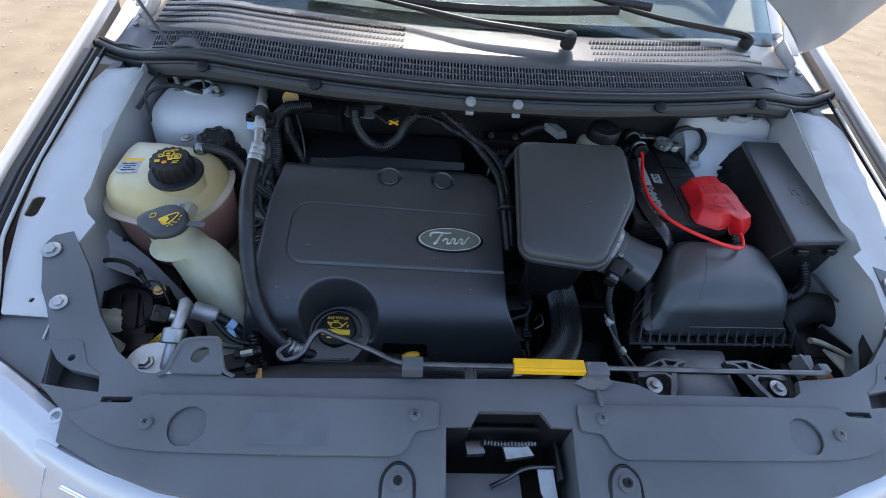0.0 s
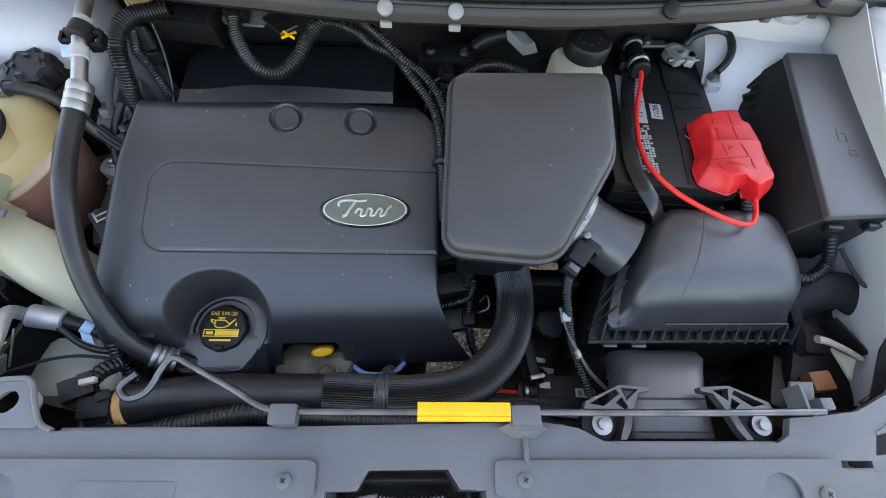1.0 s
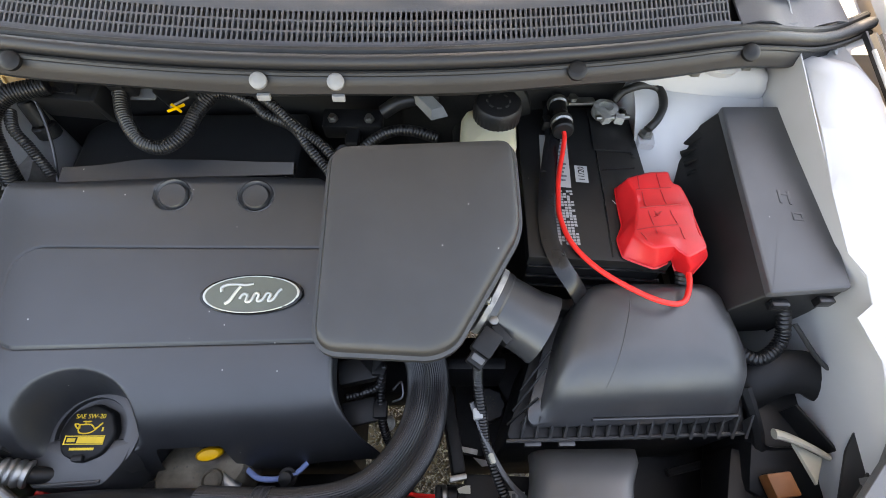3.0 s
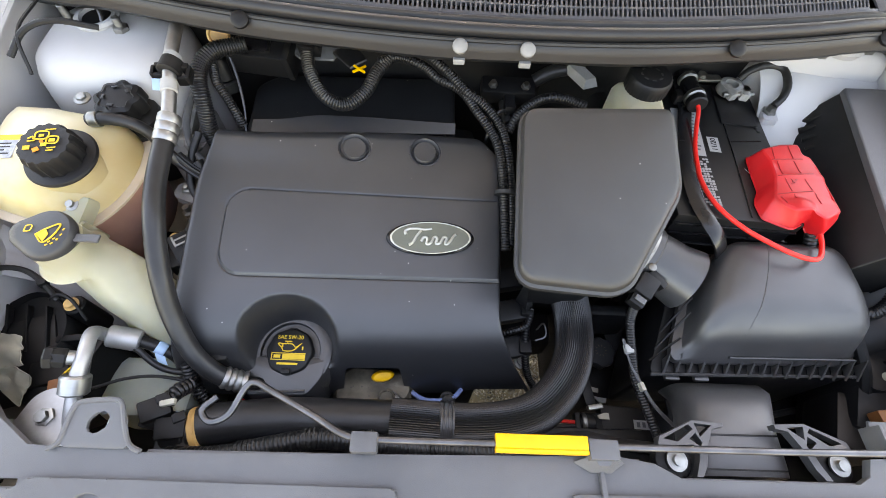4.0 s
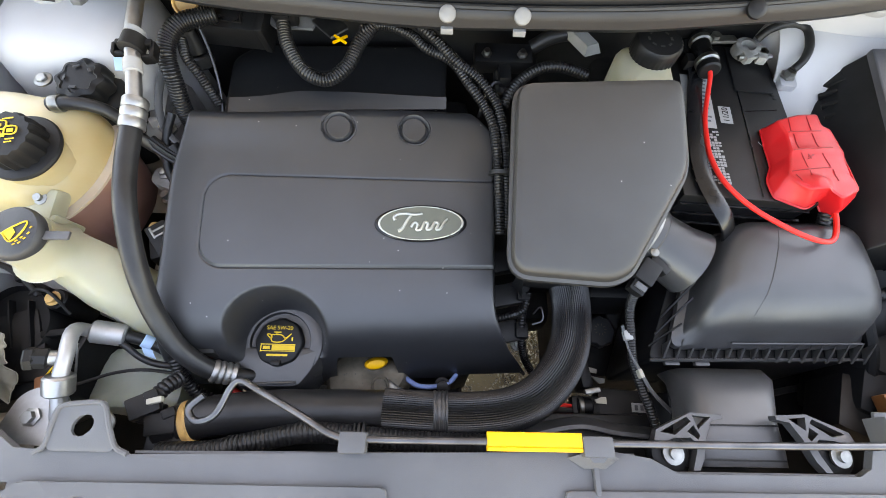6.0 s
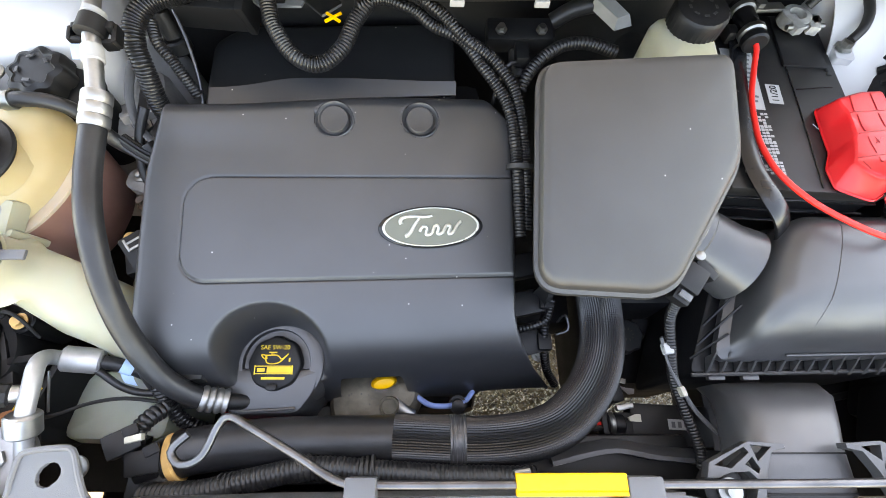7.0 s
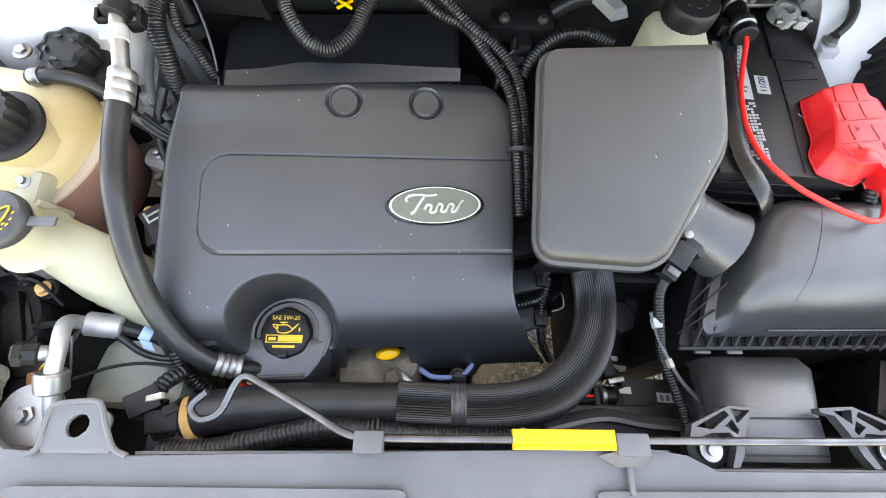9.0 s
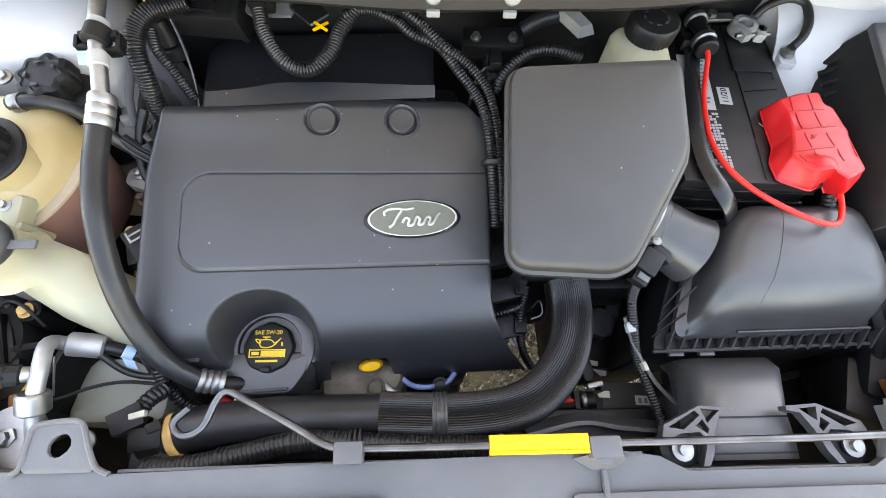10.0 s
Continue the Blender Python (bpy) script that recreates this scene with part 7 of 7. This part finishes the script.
part("shroud_rail", sweep([(0.08, 0.385, 0.835), (0.16, 0.40, 0.832), (0.22, 0.392, 0.83), (0.31, 0.385, 0.828)], 0.012, 8, 0.01, flat=0.5), M_BOX, rad)
part("side_tank", box((-0.40, 0.36, 0.66), (0.05, 0.05, 0.44), 0.01), M_DARK, rad)
hose = thing("radiator_hose", (-0.1, 0.41, 0.85), "thick black radiator hose with a braided sleeve", "hose")
part("smooth_hose", sweep([(-0.392, 0.385, 0.862), (-0.36, 0.396, 0.861), (-0.26, 0.407, 0.86), (-0.115, 0.409, 0.86)], 0.0275, 28, 0.008), M_HOSE, hose)
part("braided_sleeve", sweep([(-0.118, 0.409, 0.86), (0.0, 0.406, 0.86), (0.078, 0.420, 0.86), (0.127, 0.458, 0.86), (0.156, 0.512, 0.86), (0.162, 0.575, 0.865), (0.145, 0.63, 0.90)], 0.0300, 120, 0.004, ribs=0.0002, pitch=0.0036, flutes=0.0011), M_LOOM, hose, "fine black braided sleeve")
part("clip_band", join(*[rod((-0.049 + 0.0055 * k, 0.4065, 0.86), (-0.0455 + 0.0055 * k, 0.4065, 0.86), 0.0312, 28) for k in range(4)], rod((-0.049, 0.4065, 0.86), (-0.029, 0.4065, 0.86), 0.0304, 28)), M_BOX, hose, "ribbed plastic band")
part("tan_clamp", rod((-0.385, 0.387, 0.862), (-0.375, 0.390, 0.862), 0.0295, 28), M_TAN, hose, "tan clamp band")
part("end_sleeve", rod((-0.42, 0.375, 0.86), (-0.39, 0.386, 0.862), 0.026, 24), M_DARK, hose)
loom = thing("front_wiring_loom", (-0.2, 0.37, 0.87), "thick black corrugated loom along the radiator", "wiring loom")
part("conduit", sweep([(-0.40, 0.350, 0.885), (-0.335, 0.353, 0.888), (-0.273, 0.366, 0.888), (-0.209, 0.377, 0.888), (-0.136, 0.373, 0.888), (-0.056, 0.368, 0.888), (0.05, 0.366, 0.886)], 0.0135, 14, ribs=0.0013, pitch=0.0046), M_LOOM, loom)
for x, y in ((-0.31, 0.358), (-0.225, 0.376), (-0.15, 0.375)):
    for j in range(3):
        part("tape_ring", turned([(0.0142, -0.0016), (0.0146, 0), (0.0142, 0.0016)], (x + 0.006 * j, y + 0.001 * j, 0.888), (1, 0.1, 0), 16), M_RUBBER, loom)
solo("metal_tab", box((0.025, 0.375, 0.935), (0.018, 0.006, 0.018), 0.003, (0, 0, 10)), M_STEEL, "small plated tab behind the cover", "bracket")
mod = thing("fan_module", (0.275, 0.43, 0.76), "black fan control module with a white label", "control module")
part("case", box((0.272, 0.428, 0.770), (0.115, 0.055, 0.028), 0.004, (0, 0, -3)), M_DARK, mod)
part("label", box((0.283, 0.428, 0.7845), (0.032, 0.014, 0.0008), 0, (0, 0, -3)), M_WHITE, mod, "white printed label")
part("label_print", join(*[box((0.274 + 0.009 * k, 0.428, 0.7852), (0.005, 0.008, 0.0006), 0, (0, 0, -3)) for k in range(3)]), M_STICKER, mod)
for k in range(10):
    part("cooling_fin", box((0.245 + 0.008 * k, 0.397, 0.768), (0.003, 0.014, 0.022), 0.0005), M_DARK, mod)
part("plug", join(box((0.195, 0.43, 0.772), (0.045, 0.03, 0.024), 0.004), rod((0.18, 0.43, 0.778), (0.205, 0.43, 0.778), 0.014, 16)), M_DARK, mod)
part("plug_ring", rod((0.182, 0.43, 0.778), (0.190, 0.43, 0.778), 0.0155, 16), M_STEEL, mod)
part("red_lead", sweep([(0.178, 0.43, 0.778), (0.15, 0.432, 0.775), (0.12, 0.437, 0.77)], 0.003, 8, 0.006), M_REDWIRE, mod, "red wire")
part("black_lead", sweep([(0.178, 0.424, 0.778), (0.15, 0.424, 0.775), (0.12, 0.43, 0.77)], 0.004, 8, 0.006), M_RUBBER, mod)
part("lever", box((0.205, 0.452, 0.79), (0.025, 0.008, 0.01), 0.002, (0, 0, 10)), M_STEEL, mod)
tcap = thing("gearbox_cap", (0.271, 0.58, 0.67), "dark lobed fluid cap low in the bay", "cap")
part("cap", turned([(0.026, 0), (0.030, 0.004), (0.030, 0.016), (0.026, 0.020), (0.0, 0.021)], (0.269, 0.580, 0.676), (0, -0.1, 1), 48, lobes=8, lobe=0.0016), M_CAPGREY, tcap)
part("mark", join(*[box((0.269 + 0.010 * math.cos(a), 0.58 + 0.010 * math.sin(a), 0.6985), (0.004, 0.0015, 0.0006), 0, (0, 0, math.degrees(a))) for a in (k * math.pi / 5 for k in range(10))]), M_CAST, tcap)
solo("heat_tag", box((0.225, 0.50, 0.72), (0.035, 0.008, 0.002), 0, (0, 0, -12)), M_STEEL, "small reflective label deep in the bay", "label")
solo("lower_bracket", join(box((0.20, 0.53, 0.74), (0.02, 0.14, 0.05), 0.006, (0, 0, 8)), box((0.235, 0.60, 0.80), (0.09, 0.02, 0.09), 0.006)), M_DARK, "black steel engine bracket", "bracket")

# ---- wiring at the back of the bay ----
def corrugated(name, points, r, label, **kw):
    return solo(name, sweep(points, r, 14, ribs=0.75 * kw.get("ribs", 0.0017), pitch=0.8 * kw.get("pitch", 0.0042)), M_LOOM, label, "wiring loom", kw.get("group", "rear wiring looms"))


corrugated("rear_loom", [(-0.285, 0.922, 1.075), (-0.276, 0.890, 1.06), (-0.250, 0.856, 1.045), (-0.217, 0.847, 1.04), (-0.188, 0.866, 1.05), (-0.172, 0.895, 1.065), (-0.152, 0.92, 1.078), (-0.14, 0.95, 1.085)], 0.0106, "thick black corrugated loom hanging in a loop")
corrugated("rear_loom", [(-0.168, 0.905, 1.078), (-0.150, 0.917, 1.078), (-0.128, 0.922, 1.075), (-0.095, 0.909, 1.070), (-0.072, 0.889, 1.065), (-0.035, 0.876, 1.055), (-0.008, 0.846, 1.040), (0.017, 0.823, 1.020), (0.031, 0.796, 1.005), (0.038, 0.755, 0.985), (0.041, 0.703, 0.965), (0.044, 0.650, 0.940)], 0.0078, "black corrugated loom running forward beside the engine cover", pitch=0.0045, ribs=0.0016)
corrugated("rear_loom", [(-0.095, 0.93, 1.092), (-0.087, 0.916, 1.085), (-0.059, 0.895, 1.075), (-0.028, 0.870, 1.060), (0.004, 0.855, 1.045), (0.031, 0.832, 1.025), (0.042, 0.806, 1.008), (0.049, 0.767, 0.985), (0.052, 0.714, 0.965), (0.052, 0.660, 0.940)], 0.0080, "black corrugated loom running forward beside the engine cover", pitch=0.0045, ribs=0.0016)
corrugated("rear_loom", [(0.045, 0.835, 1.01), (0.055, 0.852, 1.022), (0.075, 0.872, 1.032), (0.103, 0.886, 1.04), (0.136, 0.889, 1.04), (0.175, 0.885, 1.03)], 0.0085, "black corrugated loom arching behind the resonator", pitch=0.005, ribs=0.0016)
corrugated("rear_loom", [(-0.375, 0.915, 1.09), (-0.396, 0.905, 1.09), (-0.418, 0.893, 1.09), (-0.435, 0.874, 1.08), (-0.439, 0.853, 1.065), (-0.435, 0.832, 1.04), (-0.434, 0.813, 1.00), (-0.430, 0.805, 0.96)], 0.0128, "thick black corrugated loom bending down beside the pipe")
corrugated("rear_loom", [(-0.425, 0.885, 1.07), (-0.416, 0.860, 1.058), (-0.402, 0.846, 1.038), (-0.383, 0.824, 1.005)], 0.0075, "thin black corrugated loom behind the cover", pitch=0.004, ribs=0.0014)
solo("grey_wire", sweep([(-0.41, 0.92, 1.07), (-0.395, 0.885, 1.04), (-0.385, 0.85, 1.015), (-0.383, 0.82, 0.99)], 0.0022, 8, 0.005), M_ROD, "thin grey wire behind the engine cover", "wire")
solo("loom_tie", join(*[turned([(0.0215, -0.003), (0.0215, 0.003)], (0.046, 0.735 - 0.02 * k, 0.975 - 0.012 * k), (0.05, 1, 0.5), 16) for k in range(1)]), M_RUBBER, "black cloth tape round the looms", "tape")
for x, w, l in ((-0.281, 0.034, "black loom connector at the bulkhead"), (-0.15, 0.026, "black loom connector at the bulkhead")):
    solo("loom_connector", join(box((x, 0.935, 1.082), (w, 0.03, 0.026), 0.004, (20, 0, 0)), box((x, 0.918, 1.09), (w * 0.6, 0.012, 0.008), 0.002, (20, 0, 0))), M_DARK, l, "connector", "bulkhead connectors")
solo("steel_flap", loft([[(-0.335, 0.95, 1.07), (-0.30, 0.925, 1.06), (-0.245, 0.925, 1.06), (-0.225, 0.955, 1.075)], [(-0.335, 0.951, 1.073), (-0.30, 0.926, 1.063), (-0.245, 0.926, 1.063), (-0.225, 0.956, 1.078)]]), M_SHIELD, "grey steel bracket behind the loom", "bracket")
solo("steel_flap", loft([[(-0.245, 0.93, 1.07), (-0.215, 0.905, 1.062), (-0.190, 0.920, 1.068), (-0.215, 0.945, 1.078)], [(-0.245, 0.931, 1.073), (-0.215, 0.906, 1.065), (-0.190, 0.921, 1.071), (-0.215, 0.946, 1.081)]]), M_ROD, "grey steel bracket behind the loom", "bracket")
solo("yellow_clip", join(box((-0.198, 0.893, 1.072), (0.025, 0.0038, 0.003), 0.001, (15, 0, 40)), box((-0.198, 0.893, 1.072), (0.025, 0.0038, 0.003), 0.001, (15, 0, -40))), M_YELLOW, "small yellow cross-shaped clip", "clip")
rbox = thing("relay_box", (-0.37, 0.93, 1.03), "black relay box behind the engine cover", "relay box")
part("case", box((-0.366, 0.934, 1.058), (0.094, 0.046, 0.046), 0.005, (15, 0, -6)), M_DARK, rbox)
part("end_cap", box((-0.315, 0.930, 1.058), (0.012, 0.050, 0.052), 0.004, (15, 0, -6)), M_DARK, rbox)
part("lid_plate", box((-0.372, 0.929, 1.0815), (0.060, 0.028, 0.004), 0.0015, (15, 0, -6)), M_GLOSS, rbox)
part("rib", box((-0.345, 0.930, 1.083), (0.004, 0.036, 0.004), 0.001, (15, 0, 4)), M_DARK, rbox)
part("rib", box((-0.392, 0.930, 1.083), (0.004, 0.036, 0.004), 0.001, (15, 0, 4)), M_DARK, rbox)
part("print_marks", join(*[box((-0.408 + 0.001 * k, 0.940 - 0.004 * k, 1.0845 - 0.0012 * k), (0.003, 0.002, 0.0008), 0) for k in range(7)]), M_WHITE, rbox, "white dashes of print")
solo("brass_ring", turned([(0.014, -0.004), (0.017, -0.003), (0.017, 0.003), (0.014, 0.004), (0.012, 0)], (-0.418, 0.925, 1.095), (0.3, -0.8, 0.5), 24), M_TAN, "tan rubber ring on a pipe end", "ring")
solo("tower_plug", join(rod((-0.435, 0.925, 1.055), (-0.43, 0.915, 1.02), 0.012, 16), rod((-0.43, 0.915, 1.02), (-0.428, 0.912, 1.0), 0.017, 16)), M_DARK, "black round plug below the loom", "connector")
coil = thing("vacuum_valve", (0.045, 0.91, 1.0), "black vacuum valve with two plated bolts", "valve")
part("body", join(box((0.045, 0.915, 1.03), (0.09, 0.035, 0.03), 0.005, (12, 0, 0)), rod((0.045, 0.90, 1.02), (0.048, 0.865, 1.0), 0.014, 16), box((0.047, 0.885, 1.028), (0.018, 0.04, 0.018), 0.003)), M_DARK, coil)
for x in (0.018, 0.072):
    part("valve_bolt", turned([(0.008, 0), (0.008, 0.003), (0.005, 0.004), (0.005, 0.009)], (x, 0.903, 1.048), (0, -0.2, 1), 6), M_STEEL, coil)
part("valve_wire", sweep([(0.048, 0.87, 1.02), (0.03, 0.862, 1.03), (0.018, 0.85, 1.01), (0.012, 0.84, 0.98)], 0.0035, 8, 0.005), M_LOOM, coil)
brake = thing("brake_fluid_reservoir", (0.24, 0.86, 1.0), "cream plastic brake fluid reservoir with a ribbed black cap", "brake reservoir")
part("tank", loft([[(x, y, z) for x, y in shrink(rounded([(0.205, 0.815), (0.285, 0.822), (0.292, 0.915), (0.210, 0.91)], 0.02, 5), d)] for z, d in ((0.98, 0), (1.055, 0), (1.066, 0.005), (1.070, 0.012))]), M_WASHER, brake)
part("cap", turned([(0.033, 0.0), (0.034, 0.003), (0.034, 0.024), (0.031, 0.028), (0.0, 0.028)], (0.259, 0.889, 1.068), (0, -0.05, 1), 64, lobes=32, lobe=0.0006), M_DARK, brake)
part("cap_print", join(*[box((0.259 + 0.016 * math.cos(a), 0.888 + 0.016 * math.sin(a), 1.0966), (0.006, 0.003, 0.0006), 0, (0, 0, math.degrees(a) + 90)) for a in (k * math.pi / 4 for k in range(8))]), M_CAPGREY, brake)
solo("master_cylinder", join(rod((0.225, 0.97, 0.985), (0.225, 0.84, 0.975), 0.024, 20), turned([(0.05, 0), (0.11, 0.02), (0.115, 0.05)], (0.225, 0.955, 0.985), (0, 1, 0.05), 36)), M_ENGINE, "dark brake master cylinder on the bulkhead", "brake cylinder")
solo("pale_funnel", loft([[(0.135, 0.935, 1.06), (0.165, 0.93, 1.06), (0.19, 0.905, 1.055), (0.165, 0.895, 1.055)], [(0.14, 0.93, 1.075), (0.165, 0.927, 1.075), (0.182, 0.908, 1.07), (0.165, 0.90, 1.07)]]), M_PIN, "pale plastic bracket beside the brake reservoir", "bracket")
solo("vacuum_hose", sweep([(0.09, 0.93, 1.04), (0.115, 0.935, 1.055), (0.145, 0.94, 1.06), (0.17, 0.955, 1.05)], 0.011, 14, 0.006), M_HOSE, "black brake vacuum hose", "hose")
for k, pts in enumerate(([(-0.445, 0.80, 1.01), (-0.455, 0.77, 0.99), (-0.455, 0.73, 0.96), (-0.43, 0.70, 0.94)], [(-0.447, 0.76, 0.985), (-0.43, 0.745, 0.965), (-0.405, 0.74, 0.95)])):
    solo("side_hose", sweep(pts, 0.006 + 0.005 * k, 12, 0.006), M_HOSE, "black hose between the reservoir and the engine", "hose", "side hoses")
solo("heater_pipe", sweep([(-0.475, 0.775, 0.955), (-0.44, 0.772, 0.955), (-0.40, 0.77, 0.95)], 0.014, 14, 0.006), M_HOSE, "black heater hose beside the engine", "hose")

# ---- small fittings between the engine cover and the braided hose ----
solo("pale_chip", loft([[(0.236, 0.492, z), (0.248, 0.489, z), (0.262, 0.487, z), (0.260, 0.479, z), (0.250, 0.478, z)] for z in (0.700, 0.704)]), M_MOUNT, "pale broken bracket edge deep beside the gearbox", "bracket")
solo("pale_tab", loft([[(0.203, 0.437, z), (0.214, 0.441, z), (0.221, 0.441, z), (0.221, 0.431, z), (0.205, 0.432, z)] for z in (0.800, 0.803)]), M_OLDWHITE, "small cream plastic tab beside the connector", "tab")

# ---- casting, strap and plug between the coolant reservoir and the engine ----
casting = thing("mount_casting", (-0.47, 0.80, 0.94), "pale cast aluminium engine mount beside the hoses", "engine mount")
part("arm", loft([[(x, y, z) for x, y in shrink(rounded([(-0.500, 0.770), (-0.452, 0.778), (-0.440, 0.840), (-0.462, 0.905), (-0.505, 0.900), (-0.515, 0.83)], 0.014, 3), d)] for z, d in ((0.90, 0.0), (0.965, 0.002), (0.975, 0.006))]), M_MOUNT, casting)
part("rib", box((-0.478, 0.84, 0.982), (0.010, 0.10, 0.022), 0.004, (4, 0, 8)), M_MOUNT, casting)
part("rib", box((-0.470, 0.812, 0.980), (0.05, 0.010, 0.018), 0.004, (0, 6, 20)), M_MOUNT, casting)
part("mount_bolt", turned([(0.012, 0), (0.012, 0.004), (0.008, 0.005), (0.008, 0.013), (0.004, 0.014)], (-0.462, 0.795, 0.978), (0, -0.1, 1), 6), M_STEEL, casting)
part("mount_bolt", turned([(0.011, 0), (0.011, 0.004), (0.007, 0.005), (0.007, 0.012)], (-0.488, 0.875, 0.978), (0, -0.1, 1), 6), M_STEEL, casting)
solo("flat_strap", sweep([(-0.466, 0.876, 1.03), (-0.470, 0.850, 1.022), (-0.470, 0.815, 1.008), (-0.458, 0.784, 0.995), (-0.438, 0.765, 0.985), (-0.42, 0.757, 0.975)], 0.0055, 8, 0.005, flat=0.35), M_SHIELD, "dull grey rubber strap looping past the mount", "strap")
solo("braided_hose", sweep([(-0.470, 0.757, 1.0), (-0.452, 0.748, 0.985), (-0.435, 0.742, 0.975), (-0.41, 0.735, 0.965)], 0.0095, 24, 0.003, flutes=0.0012), M_LOOM, "black braided hose going under the engine cover", "hose")
bump = thing("stop_bracket", (-0.46, 0.735, 0.93), "pale bracket with a plated bolt beside the engine cover", "bracket")
part("plate", loft([[(x, y, z) for x, y in rounded([(-0.490, 0.722), (-0.430, 0.700), (-0.425, 0.735), (-0.470, 0.752), (-0.488, 0.748)], 0.010, 3)] for z in (0.93, 0.945)]), M_MOUNT, bump)
part("bolt", turned([(0.010, 0), (0.010, 0.003), (0.006, 0.004), (0.006, 0.010), (0.003, 0.011)], (-0.470, 0.737, 0.946), (0, -0.1, 1), 6), M_STEEL, bump)
sens = thing("coil_connector", (-0.44, 0.625, 0.95), "black wiring connector with a brass fitting and white printed label", "connector")
part("body", box((-0.436, 0.622, 0.962), (0.030, 0.058, 0.030), 0.004, (10, 0, 38)), M_DARK, sens)
part("brass_fitting", rod((-0.468, 0.652, 0.955), (-0.452, 0.640, 0.962), 0.008, 16), M_TAN, sens, "brass fitting")
part("lock_clip", join(*[box((-0.441 + dx, 0.630 + dy, 0.979), (w, l, 0.003), 0.0006, (10, 0, 38)) for dx, dy, w, l in ((0, 0.008, 0.026, 0.003), (0.006, 0.0, 0.026, 0.003), (-0.009, -0.002, 0.003, 0.018), (0.012, 0.012, 0.003, 0.018))]), M_STEEL, sens, "plated lock clip")
part("label_print", join(*[box((-0.428 + 0.004 * k, 0.612 - 0.004 * k, 0.9775 - 0.0006 * k), (0.010, 0.0020, 0.0006), 0, (10, 0, 38)) for k in range(4)]), M_WHITE, sens)
sens.location += Vector((0.004, -0.004, -0.016))

# ---- air flow sensor and its lead ----
maf = thing("air_flow_sensor", (0.235, 0.57, 0.93), "black air flow sensor plug with a screw on the duct", "sensor")
part("plug", join(box((0.234, 0.580, 0.972), (0.028, 0.034, 0.024), 0.004, (10, 10, -35)), box((0.222, 0.562, 0.965), (0.022, 0.02, 0.018), 0.003, (10, 10, -35)), box((0.252, 0.59, 0.975), (0.03, 0.012, 0.016), 0.003, (0, 10, -50))), M_DARK, maf)
part("screw", turned([(0.006, 0), (0.006, 0.003), (0.003, 0.004)], (0.243, 0.603, 0.988), (0, -0.1, 1), 14), M_STEEL, maf)
part("grey_latch", box((0.222, 0.558, 0.976), (0.016, 0.008, 0.004), 0.001, (10, 10, -35)), M_SHIELD, maf)
corrugated("sensor_loom", [(0.224, 0.560, 0.955), (0.226, 0.545, 0.925), (0.232, 0.510, 0.90), (0.238, 0.478, 0.88), (0.252, 0.440, 0.865), (0.268, 0.40, 0.85), (0.272, 0.375, 0.84)], 0.0068, "thin black loom from the air flow sensor", pitch=0.0042, ribs=0.0013, group="sensor looms")
solo("loom_strap", sweep([(0.218, 0.525, 0.91), (0.228, 0.50, 0.895), (0.240, 0.475, 0.885), (0.262, 0.44, 0.872), (0.29, 0.415, 0.86)], 0.004, 6, 0.01, flat=0.5), M_SHIELD, "grey plastic strap beside the sensor loom", "strap")
solo("white_clip", box((0.226, 0.512, 0.903), (0.012, 0.014, 0.010), 0.002, (0, 0, 5)), M_WHITE, "white plastic clip on the sensor loom", "clip")
solo("cream_clip", box((0.243, 0.462, 0.885), (0.006, 0.012, 0.010), 0.001, (0, 0, 15)), M_OLDWHITE, "small cream loom clip", "clip")
